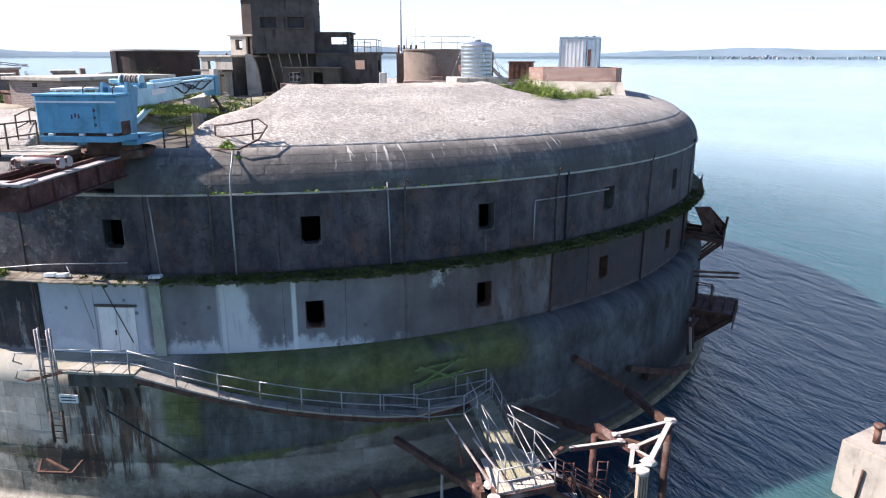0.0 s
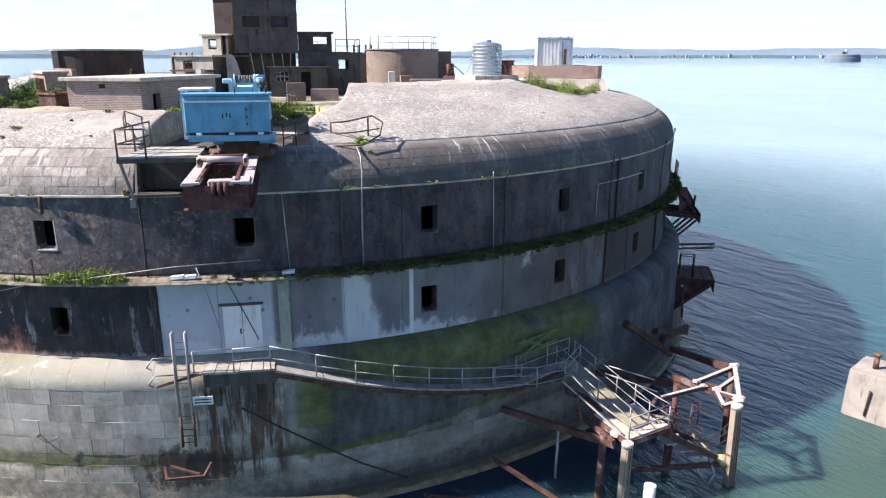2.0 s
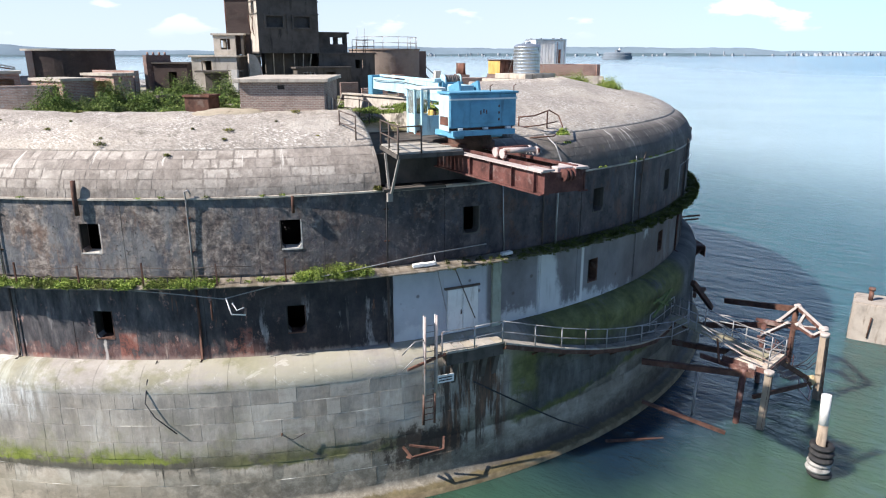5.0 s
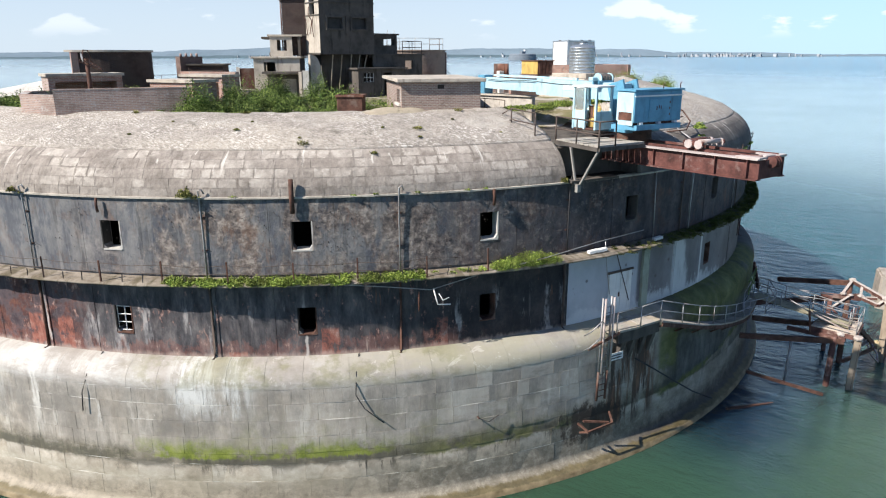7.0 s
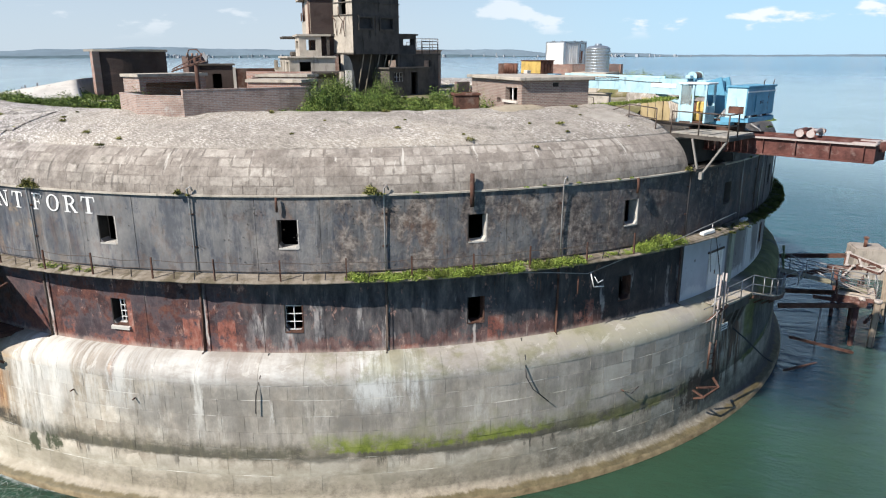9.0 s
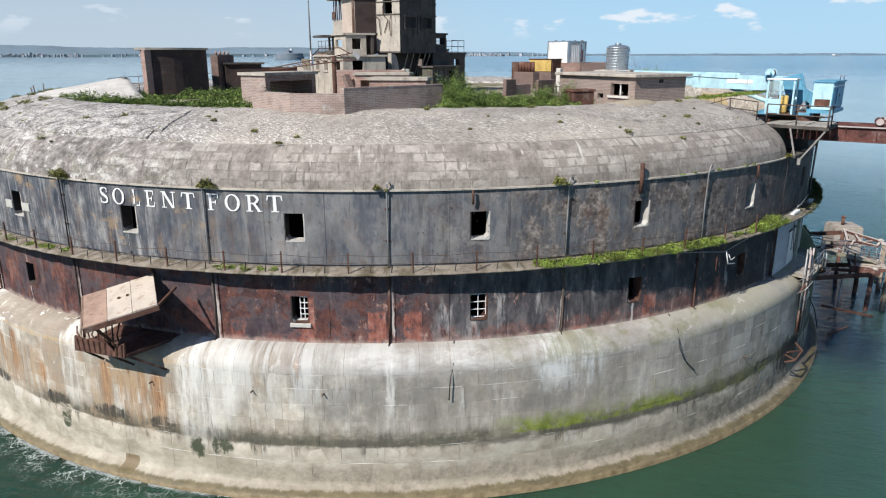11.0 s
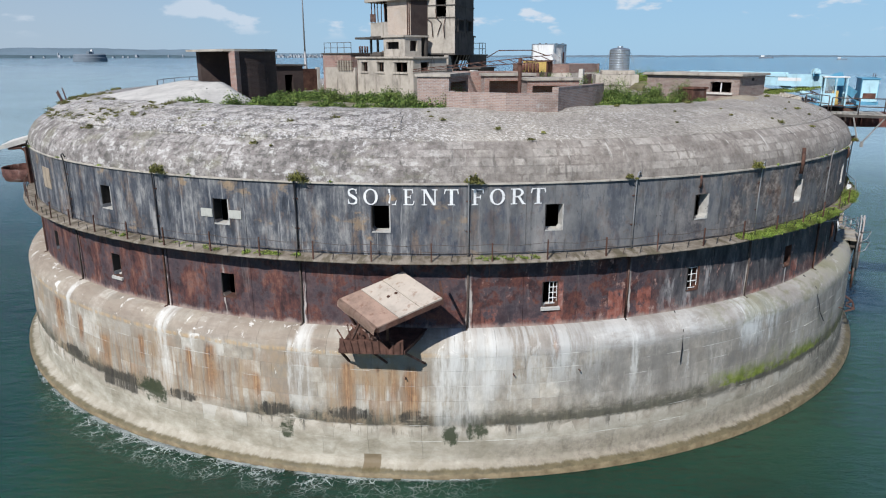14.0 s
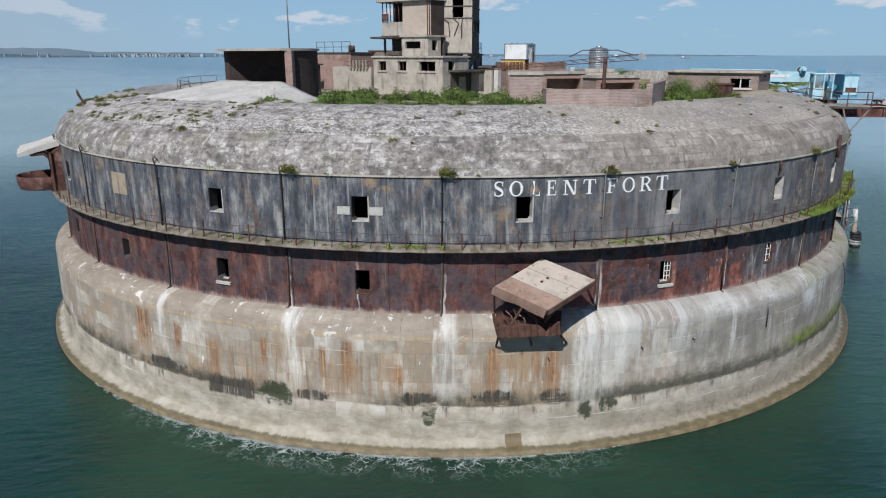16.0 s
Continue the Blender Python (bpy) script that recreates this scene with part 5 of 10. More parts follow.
# cheeks of the gap below
bm = bmesh.new()
for a in (NOTCH0, COURSE0):
    d = 0.25 if a == COURSE0 else -0.25
    lo = [pol(r, a, z) for r, z in [(29.3, 12.9), *[(r - 0.06, z - 0.04) for r, z in COURSES], (26.0, 14.36), (26.0, 12.9)]]
    hi = [pol(r, a + d, z) for r, z in [(29.3, 12.9), *[(r - 0.06, z - 0.04) for r, z in COURSES], (26.0, 14.36), (26.0, 12.9)]]
    A, B = [bm.verts.new(p) for p in lo], [bm.verts.new(p) for p in hi]
    bm.faces.new(A)
    bm.faces.new(B[::-1])
    for k in range(len(A)):
        bm.faces.new((A[k], A[(k + 1) % len(A)], B[(k + 1) % len(A)], B[k]))
tagged(part("wall_gap", bm, COPE), "stone cheeks of the crane gap", "wall", kind="structure")


# ---- deck ----
def deck_z(x, y):
    r, a = math.hypot(x, y), math.degrees(math.atan2(y, x))
    z = 15.12
    if a > 140 or a < -115:
        z += 0.28 * min(1, max(0, (r - 6) / 8))
    if NOTCH0 - 1 < a < NOTCH1 + 1 and r > 18:
        z -= 0.75 * min(1.0, (r - 18) / 5)
    return z + 0.05 * noise.noise(Vector((x * 0.5, y * 0.5, 0)))


def soil():
    g = Mat("deck_soil")
    a = g.noise(g.pos, 0.5, 6, 0.65)
    col = g.ramp(a, (0.32, (0.09, 0.10, 0.035)), (0.48, (0.17, 0.15, 0.08)), (0.58, (0.34, 0.31, 0.26)), (0.8, (0.46, 0.43, 0.38)))
    return g.done(col, 0.95, g.noise(g.pos, 3.0, 7, 0.7), 0.06, 0.7)


SOIL = soil()
bm = bmesh.new()
grid = {}
for i in range(25):
    for j in range(96):
        r, a = 0.3 + i * 0.93, j * 3.75
        p = pol(r, a)
        grid[i, j] = bm.verts.new((p.x, p.y, deck_z(p.x, p.y)))
for i in range(24):
    for j in range(96):
        bm.faces.new((grid[i, j], grid[i + 1, j], grid[i + 1, (j + 1) % 96], grid[i, (j + 1) % 96]))
bm.faces.new([grid[0, j] for j in range(96)])
tagged(part("ground_deck", bm, SOIL, None, "", True), "overgrown earth and broken concrete deck", "deck", kind="structure")
# floor of the gap under the crane, platform shade put into its colour
bm = bmesh.new()
turned(bm, [(21.5, 13.4), (28.6, 13.0), (28.6, 14.24), (26.5, 14.36), (21.5, 14.40)], NOTCH0 - 0.3, NOTCH1 + 7.0, 18)
tagged(part("floor_gap", bm, CONCRETE_DARK), "worn concrete floor of the crane gap", "floor", kind="structure")

# ---- small part makers ----
def bx(parent, name, mat, x0, x1, y0, y1, z0, z1, bevel=0.0, label="", m=None):
    return part(name, box(bmesh.new(), x0, x1, y0, y1, z0, z1, bevel, m), mat, parent, label)


def rd(parent, name, mat, p, q, r, label="", n=8, r2=None):
    ob = part(name, rod(bmesh.new(), p, q, r, n, r2), mat, parent, label)
    ob.data.polygons.foreach_set("use_smooth", [len(f.vertices) == 4 for f in ob.data.polygons])
    return ob


def br(parent, name, mat, p, q, w, h, label=""):
    return part(name, bar(bmesh.new(), p, q, w, h), mat, parent, label)


def pp(parent, name, mat, pts, r, label="", n=6):
    return part(name, pipe(bmesh.new(), pts, r, n), mat, parent, label, True)


def fw(parent, name, mat, p, q, z0, z1, depth, holes=(), label=""):
    return part(name, flat_wall(bmesh.new(), p, q, z0, z1, depth, holes), mat, parent, label)


def railing(parent, pts, height, mat, levels=(1.0, 0.5), r=0.025, skip=()):
    """Posts at the points, with rails between them at parts of the height."""
    pts = [Vector(p) for p in pts]
    for i, p in enumerate(pts):
        if i not in skip:
            rd(parent, "post", mat, p, p + Vector((0, 0, height)), r, n=6)
    for k in levels:
        for i, (p, q) in enumerate(zip(pts, pts[1:])):
            up = Vector((0, 0, height * k))
            rd(parent, "rail", mat, p + up, q + up, r * 0.85, n=6)


def pane_grid(parent, mat, f, u0, u1, v0, v1, nu, nv, t=0.03):
    """Glazing bars over an opening; f(u, v) gives the place."""
    for i in range(nu + 1):
        u = u0 + (u1 - u0) * i / nu
        br(parent, "glazing_bar", mat, f(u, v0), f(u, v1), t, t)
    for j in range(nv + 1):
        v = v0 + (v1 - v0) * j / nv
        br(parent, "glazing_bar", mat, f(u0, v), f(u1, v), t, t)


# ---- observation tower ----
tower = thing("observation_tower", "tall derelict concrete observation tower with empty windows", "tower")
DARK_PANEL = plain("dark_panel", (0.045, 0.043, 0.042), 0.7, 0.4, 2.0)
X0, X1, Y0, Y1 = -2.53, 1.95, -2.16, 0.75
Z0, Z1 = 18.27, 24.8
TW = [(0.62, 1.82, 19.98, 20.72), (2.62, 3.82, 19.98, 20.72), (0.7, 1.7, 22.6, 23.6), (2.7, 3.7, 22.6, 23.6)]
# walls turned from the sun take the darker concrete, shade put into colour
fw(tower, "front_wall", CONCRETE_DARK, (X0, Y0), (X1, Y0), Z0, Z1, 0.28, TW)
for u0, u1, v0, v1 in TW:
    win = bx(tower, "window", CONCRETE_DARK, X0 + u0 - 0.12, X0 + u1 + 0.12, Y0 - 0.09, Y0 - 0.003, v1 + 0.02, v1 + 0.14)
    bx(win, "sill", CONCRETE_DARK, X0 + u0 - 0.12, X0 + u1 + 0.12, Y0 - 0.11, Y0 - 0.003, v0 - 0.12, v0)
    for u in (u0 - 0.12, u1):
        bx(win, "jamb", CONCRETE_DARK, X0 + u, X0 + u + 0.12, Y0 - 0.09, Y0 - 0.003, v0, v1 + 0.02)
    # dark panel set behind each empty opening
    bx(win, "shutter", DARK_PANEL, X0 + u0, X0 + u1, Y0 + 0.16, Y0 + 0.19, v0, v1, label="dark panel behind the opening")
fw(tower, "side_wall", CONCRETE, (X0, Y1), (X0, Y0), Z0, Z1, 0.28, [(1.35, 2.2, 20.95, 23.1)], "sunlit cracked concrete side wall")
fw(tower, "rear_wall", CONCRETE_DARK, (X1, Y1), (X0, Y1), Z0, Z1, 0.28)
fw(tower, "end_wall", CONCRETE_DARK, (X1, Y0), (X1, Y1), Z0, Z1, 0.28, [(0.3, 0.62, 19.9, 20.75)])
for z in (Z0 - 0.10, 20.86, 21.75, Z1 - 0.1):
    bx(tower, "string_course", CONCRETE_DARK, X0 - 0.05, X1 + 0.05, Y0 - 0.05, Y1 + 0.02, z, z + (0.12 if z in (Z0 - 0.10, Z1 - 0.1) else 0.07))
bx(tower, "pilaster", CONCRETE_DARK, -0.42, -0.16, Y0 - 0.06, Y0 - 0.002, 19.5, 20.86)
bx(tower, "stem", CONCRETE_DARK, -1.7, 1.75, -0.55, 0.7, 14.9, 18.17)
for x, lean in ((-1.5, 0.35), (-0.75, 0.3), (0.05, 0.32), (0.75, 0.2), (1.35, -0.1)):
    br(tower, "raking_strut", TIMBER, (x, -2.05, 18.15), (x + lean, -0.75, 15.1), 0.07, 0.07)
br(tower, "raking_strut", RAIL, (0.3, -1.6, 16.6), (1.3, -1.4, 16.5), 0.06, 0.06)
# curved buttress under the west corner
bm = bmesh.new()
prof = [(-3.25, 15.0), (-3.25, 18.15)] + [(-3.25 + 0.3 + 0.75 * math.sin(a * math.pi / 18), 15.0 + 3.1 * math.cos(a * math.pi / 18)) for a in range(1, 10)]
lo, hi = [bm.verts.new((x, -1.9, z)) for x, z in prof], [bm.verts.new((x, -1.55, z)) for x, z in prof]
for i in range(len(prof)):
    bm.faces.new((lo[i], lo[(i + 1) % len(prof)], hi[(i + 1) % len(prof)], hi[i]))
bm.faces.new(lo[::-1]), bm.faces.new(hi)
part("curved_buttress", bm, CONCRETE, tower, "bleached quarter-round concrete buttress")
for k in range(26):
    z = 15.6 + k * 0.30
    rd(tower, "rung", RUST_DARK, (-2.72, 0.98, z), (-2.72, 1.36, z), 0.018, n=5)
for y in (0.98, 1.36):
    rd(tower, "ladder_rail", RUST_DARK, (-2.72, y, 15.5), (-2.72, y, 23.6), 0.03, n=6)
for pts in ([(-2.58, -0.6, 21.5), (-2.66, -0.7, 20.9), (-2.6, -1.1, 20.5), (-2.62, -0.75, 19.6)], [(-2.6, 0.2, 20.9), (-2.68, -0.3, 20.6), (-2.62, -0.4, 19.5)], [(-2.6, -1.4, 20.85), (-2.7, -1.3, 20.2), (-2.62, -1.35, 19.4)]):
    pp(tower, "cable", RUST_DARK, pts, 0.03)

# ---- ruined house in front of the tower; front faces west-north-west ----
HM = pose(-7.0, -0.6, 0, 0, 0, -28)
house = thing("concrete_house", "low derelict concrete house with three empty windows", "house", HM)
HW = [(0.55, 1.35, 16.95, 17.62), (2.6, 3.45, 16.95, 17.62), (4.75, 6.3, 16.95, 17.62)]
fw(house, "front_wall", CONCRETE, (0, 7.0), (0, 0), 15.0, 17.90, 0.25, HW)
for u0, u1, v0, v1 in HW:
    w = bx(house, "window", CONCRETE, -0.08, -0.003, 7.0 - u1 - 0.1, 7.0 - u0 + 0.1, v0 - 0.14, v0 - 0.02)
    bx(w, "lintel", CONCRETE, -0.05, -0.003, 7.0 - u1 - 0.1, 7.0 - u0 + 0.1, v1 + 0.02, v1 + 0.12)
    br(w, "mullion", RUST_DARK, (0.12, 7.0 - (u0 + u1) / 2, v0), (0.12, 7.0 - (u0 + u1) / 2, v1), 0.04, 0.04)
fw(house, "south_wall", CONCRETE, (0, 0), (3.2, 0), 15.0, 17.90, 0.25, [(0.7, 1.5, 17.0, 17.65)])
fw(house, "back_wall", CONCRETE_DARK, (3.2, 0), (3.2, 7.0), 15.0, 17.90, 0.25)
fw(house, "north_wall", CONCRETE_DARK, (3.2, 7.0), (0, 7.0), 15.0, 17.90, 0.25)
bx(house, "roof", CONCRETE, -0.15, 3.3, -0.15, 7.1, 17.90, 18.04, 0.02)
bx(house, "floor", DARK, 0.25, 2.95, 0.25, 6.75, 14.9, 15.15)
# first-floor room with canopy
room = thing("upper_room", "small ruined concrete room with a broken window", "house", HM)
fw(room, "front_wall", CONCRETE, (1.0, 4.85), (1.0, 2.2), 18.05, 19.45, 0.2, [(0.35, 1.9, 18.6, 19.12)])
fw(room, "south_wall", CONCRETE, (1.0, 2.2), (2.6, 2.2), 18.05, 19.45, 0.2, [(0.5, 1.2, 18.45, 19.2)])
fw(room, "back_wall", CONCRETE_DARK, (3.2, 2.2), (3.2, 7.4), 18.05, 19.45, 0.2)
bx(room, "roof", CONCRETE, 0.85, 3.3, 2.1, 4.95, 19.45, 19.58)
bx(room, "canopy", CONCRETE_DARK, 0.1, 3.2, 4.97, 7.4, 19.34, 19.50, 0.02, "cracked overhanging concrete canopy")
for y in (5.0, 6.0, 6.9):
    br(room, "pillar", CONCRETE_DARK, (1.3, y, 18.04), (1.3, y, 19.34), 0.14, 0.14)
for x, y, s in ((0.9, 5.4, 0.5), (1.2, 6.1, 0.4), (1.6, 5.7, 0.45)):
    bx(room, "rubble", CONCRETE_DARK, x - s / 2, x + s / 2, y - s, y + s, 18.04, 18.04 + s * 0.7, 0.08)
# brick storey with a burnt-out corner bay
turret = thing("brick_storey", "ruined brick upper storey with a burnt-out corner bay", "house", HM)
fw(turret, "front_wall", BRICK_PALE, (1.95, 5.55), (1.95, 2.66), 19.6, 22.15, 0.25, (), "crumbling pale brick panel")
# south face out of the sun, its shade put into the darker brick
fw(turret, "south_wall", BRICK_DARK, (1.95, 2.66), (3.6, 2.66), 18.1, 22.15, 0.25)
fw(turret, "bay_wall", CONCRETE, (1.95, 7.8), (1.95, 5.55), 19.6, 20.65, 0.25)
fw(turret, "bay_side", CONCRETE_DARK, (3.6, 7.8), (1.95, 7.8), 19.6, 20.65, 0.25)
fw(turret, "back_wall", DARK, (3.6, 2.66), (3.6, 7.8), 18.1, 22.15, 0.25)
bx(turret, "roof", CONCRETE, 1.55, 3.8, 2.5, 8.05, 22.15, 22.38, 0.03)
bx(turret, "floor", CONCRETE_DARK, 1.9, 3.7, 2.6, 7.85, 19.5, 19.62)
for y in (7.75, 7.3, 6.9, 6.45, 6.0):
    rd(turret, "bar", RUST_DARK, (2.05, y, 20.65), (2.05 + 0.04 * math.sin(y * 9), y + 0.05, 22.15), 0.045, n=6)
bx(turret, "hanging_sheet", RUST_DARK, 1.86, 1.90, 7.0, 7.7, 20.7, 21.3)
for z in (20.2, 21.4):
    rd(turret, "pipe", RUST_DARK, (1.88, 2.75, 18.2), (1.88, 2.75, 22.1), 0.05) if z < 21 else rd(turret, "pipe", RUST_DARK, (1.86, 2.95, 18.2), (1.86, 2.95, 22.1), 0.035)

# rooms east of the tower
annex = thing("east_annex", "dark stepped concrete annex with empty windows", "house")
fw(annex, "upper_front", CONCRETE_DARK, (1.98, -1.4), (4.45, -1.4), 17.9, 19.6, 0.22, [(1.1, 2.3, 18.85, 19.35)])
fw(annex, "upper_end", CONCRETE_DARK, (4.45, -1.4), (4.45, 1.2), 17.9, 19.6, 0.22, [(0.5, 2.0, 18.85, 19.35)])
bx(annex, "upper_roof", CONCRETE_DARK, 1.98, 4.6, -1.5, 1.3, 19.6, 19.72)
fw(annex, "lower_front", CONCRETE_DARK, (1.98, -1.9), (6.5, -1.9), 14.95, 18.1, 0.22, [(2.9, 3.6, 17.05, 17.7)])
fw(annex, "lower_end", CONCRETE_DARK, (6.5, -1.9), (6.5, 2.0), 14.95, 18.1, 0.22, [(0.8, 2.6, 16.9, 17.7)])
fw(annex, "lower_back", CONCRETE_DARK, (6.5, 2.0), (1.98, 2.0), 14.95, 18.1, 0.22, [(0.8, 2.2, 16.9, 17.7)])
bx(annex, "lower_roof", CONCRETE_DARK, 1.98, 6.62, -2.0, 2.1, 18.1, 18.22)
railing(annex, [(4.7, -1.8, 18.22), (5.6, -1.8, 18.22), (6.5, -1.8, 18.22), (6.5, 0, 18.22), (6.5, 1.9, 18.22)], 0.95, RAIL_DARK)
hut = thing("low_hut", "low grey hut with a six-pane window", "hut")
fw(hut, "front_wall", CONCRETE_DARK, (-0.2, -3.4), (3.9, -3.4), 15.0, 17.1, 0.2, [(0.45, 1.3, 16.2, 16.85), (2.2, 2.9, 15.2, 16.85)])
fw(hut, "end_wall", CONCRETE_DARK, (3.9, -3.4), (3.9, -1.95), 15.0, 17.1, 0.2)
fw(hut, "west_wall", CONCRETE_DARK, (-0.2, -1.95), (-0.2, -3.4), 15.0, 17.1, 0.2)
bx(hut, "roof", CONCRETE_DARK, -0.35, 4.05, -3.55, -1.95, 17.1, 17.22)
pane_grid(hut, WHITE, lambda u, v: (u, -3.36, v), 0.25, 1.1, 16.2, 16.85, 3, 2)
wing = thing("west_wing", "low dark concrete lean-to beside the tower", "hut", HM)
fw(wing, "front_wall", CONCRETE_DARK, (0.9, -0.1), (3.4, -0.1), 14.95, 16.75, 0.2, [(1.0, 2.0, 15.2, 16.5)])
fw(wing, "side_wall", CONCRETE, (3.4, -2.2), (3.4, -0.3), 14.95, 17.0, 0.2, [(0.7, 1.3, 15.4, 16.7)])
bx(wing, "roof", CONCRETE_DARK, 0.7, 3.7, -1.6, 0.0, 16.9, 17.02)
bx(wing, "pillar", PALE_CONCRETE, 3.5, 3.9, -2.6, -2.2, 14.95, 17.1)

# ---- gun house: a round-backed brick bay, open to the west ----
gun = thing("gun_house", "dark brown round-backed brick gun house open at the front", "bunker")
C1, C0 = Vector((-17.1, 7.14, 0)), Vector((-12.6, 13.8, 0))
back = [C1, Vector((-15.0, 6.45, 0)), Vector((-13.1, 6.85, 0)), Vector((-11.75, 8.2, 0)), Vector((-11.2, 10.1, 0)), Vector((-11.45, 12.2, 0)), C0]
fine_line = []
for k in range(len(back) - 1):
    a0, a1, a2, a3 = back[max(k - 1, 0)], back[k], back[k + 1], back[min(k + 2, len(back) - 1)]
    for q in range(4):
        t = q / 4
        fine_line.append(0.5 * (2 * a1 + (a2 - a0) * t + (2 * a0 - 5 * a1 + 4 * a2 - a3) * t * t + (3 * a1 - a0 - 3 * a2 + a3) * t ** 3))
fine_line.append(C0)
mid = Vector((-13.9, 9.8, 0))
bm = bmesh.new()
rows = []
for p in fine_line:
    n = (p - mid).normalized()
    rows.append([bm.verts.new(q) for q in (p + Vector((0, 0, 15.1)), p + Vector((0, 0, 18.38)), p - n * 0.42 + Vector((0, 0, 18.38)), p - n * 0.42 + Vector((0, 0, 15.1)))])
for p, q in zip(rows, rows[1:]):
    for k in range(4):
        bm.faces.new((p[k], q[k], q[(k + 1) % 4], p[(k + 1) % 4]))
bm.faces.new(rows[0]), bm.faces.new(rows[-1][::-1])
part("curved_wall", bm, BRICK_DARK, gun, "tarred dark brick curved wall")
bm = bmesh.new()
out = Vector((-0.82, 0.56, 0)) * 0.7
prism(bm, [tuple((p + (p - mid).normalized() * 0.14).xy) for p in fine_line] + [tuple((C0 + out).xy), tuple((C1 + out).xy)], 18.38, 18.52)
part("roof", bm, CONCRETE, gun, "thin pale concrete roof slab")
bx(gun, "pier", BRICK_RED, -17.35, -16.9, 6.95, 7.4, 15.2, 18.38, label="brick pier at the open front")
bm = bmesh.new()
bmesh.ops.create_icosphere(bm, subdivisions=2, radius=1.1)
for v in bm.verts:
    v.co = Vector((v.co.x, v.co.y, max(-0.3, v.co.z * 0.7))) * (1 + 0.3 * noise.noise(v.co * 1.7)) + Vector((-13.6, 11.6, 15.5))
tagged(part("rubble_heap", bm, CONCRETE_DARK), "heap of pale rubble in the gun house", "rubble")

# brick store with chimney pots next to it
bstore = thing("brick_store", "low brown brick store with a chimney stack", "shed", pose(-8.3, 10.6, 0, 0, 0, -28))
fw(bstore, "front_wall", BRICK_DARK, (0, 0), (2.8, 0), 15.0, 17.35, 0.25, [(1.2, 1.9, 15.3, 16.7)])
fw(bstore, "west_wall", BRICK_DARK, (0, 3.0), (0, 0), 15.0, 17.35, 0.25)
fw(bstore, "back_wall", BRICK_DARK, (2.8, 3.0), (0, 3.0), 15.0, 17.35, 0.25)
fw(bstore, "east_wall", BRICK_DARK, (2.8, 0), (2.8, 3.0), 15.0, 17.35, 0.25)
bx(bstore, "roof", CONCRETE_DARK, -0.1, 3.0, -0.15, 3.1, 17.35, 17.47)
CHM = pose(-8.3, 10.6, 0, 0, 0, -28).inverted() @ pose(-7.87, 11.45, 0, 0, 0, 16.7)
stack = bx(bstore, "chimney", BRICK_BROWN, -1.05, 1.05, -0.32, 0.32, 15.0, 18.05, label="brick chimney stack", m=CHM)
for x in (-0.75, -0.25, 0.25, 0.75):
    rd(stack, "chimney_pot", BRICK_RED, CHM @ Vector((x, 0, 18.05)), CHM @ Vector((x, 0, 18.3)), 0.1, r2=0.085)

# ---- low walls and fence north of the house ----
lowall = thing("brick_block", "red brick block with a recessed niche", "house", pose(2.2, 9.3, 0, 0, 0, -28))
fw(lowall, "front_wall", BRICK_RED, (0, 4.6), (0, 0), 15.0, 18.25, 0.3, [(2.2, 2.9, 15.2, 16.5)])
fw(lowall, "south_wall", BRICK_RED, (0, 0), (3.0, 0), 15.0, 18.25, 0.3)
bx(lowall, "roof", CONCRETE_DARK, -0.1, 3.1, -0.1, 4.7, 18.25, 18.36)
railing(lowall, [(0.2, 0.2 + 1.1 * k, 18.36) for k in range(5)], 0.9, RAIL_DARK)
yard = thing("yard_wall", "low concrete yard wall with broken slats", "wall", pose(-3.9, 5.9, 0, 0, 0, -28))
fw(yard, "wall", CONCRETE, (0.2, 4.4), (0.2, 0.0), 15.0, 17.2, 0.2, [(2.6, 4.2, 17.0, 17.2)])
for k in range(6):
    bx(yard, "slat", TIMBER, 0.02, 0.16, 0.3 + k * 0.36, 0.44 + k * 0.36, 17.0, 17.75)
for z in (17.3, 17.6):
    br(yard, "bearer", RUST_DARK, (0.1, 0.1, z), (0.1, 2.6, z), 0.06, 0.06)

# ---- brick shed beside the crane ----
SH = pose(-8.57, -22.3, 0, 0, 0, -25.2)
shed = thing("brick_shed", "low square brick shed with a flat concrete roof slab", "shed", SH)
fw(shed, "front_wall", BRICK_SHED, (0, 0), (3.66, 0), 14.2, 16.90, 0.25)
fw(shed, "east_wall", BRICK_SHED, (3.66, 0), (3.66, 6.1), 14.2, 16.90, 0.25, [(0.8, 1.35, 14.5, 16.35), (2.7, 3.1, 15.5, 16.05), (4.4, 4.9, 14.5, 15.9)])
fw(shed, "back_wall", BRICK_SHED, (3.66, 6.1), (0, 6.1), 14.2, 16.90, 0.25)
fw(shed, "west_wall", BRICK_SHED, (0, 6.1), (0, 0), 14.2, 16.90, 0.25, [(4.3, 5.6, 15.95, 16.55), (3.3, 3.75, 15.75, 16.0)])
roof = bx(shed, "roof", CONCRETE, -0.22, 3.88, -0.22, 6.32, 16.90, 17.06, 0.02)
bx(shed, "sill", PALE_CONCRETE, -0.1, -0.003, 0.35, 1.95, 15.82, 15.94)
br(shed, "mullion", WHITE, (0.1, 1.15, 15.95), (0.1, 1.15, 16.55), 0.06, 0.06)
bx(shed, "vent", DARK, 1.65, 1.95, -0.03, -0.003, 16.6, 16.78)
bx(shed, "switch_box", RAIL, 3.665, 3.72, 2.68, 3.12, 15.5, 16.05, label="grey switch box")

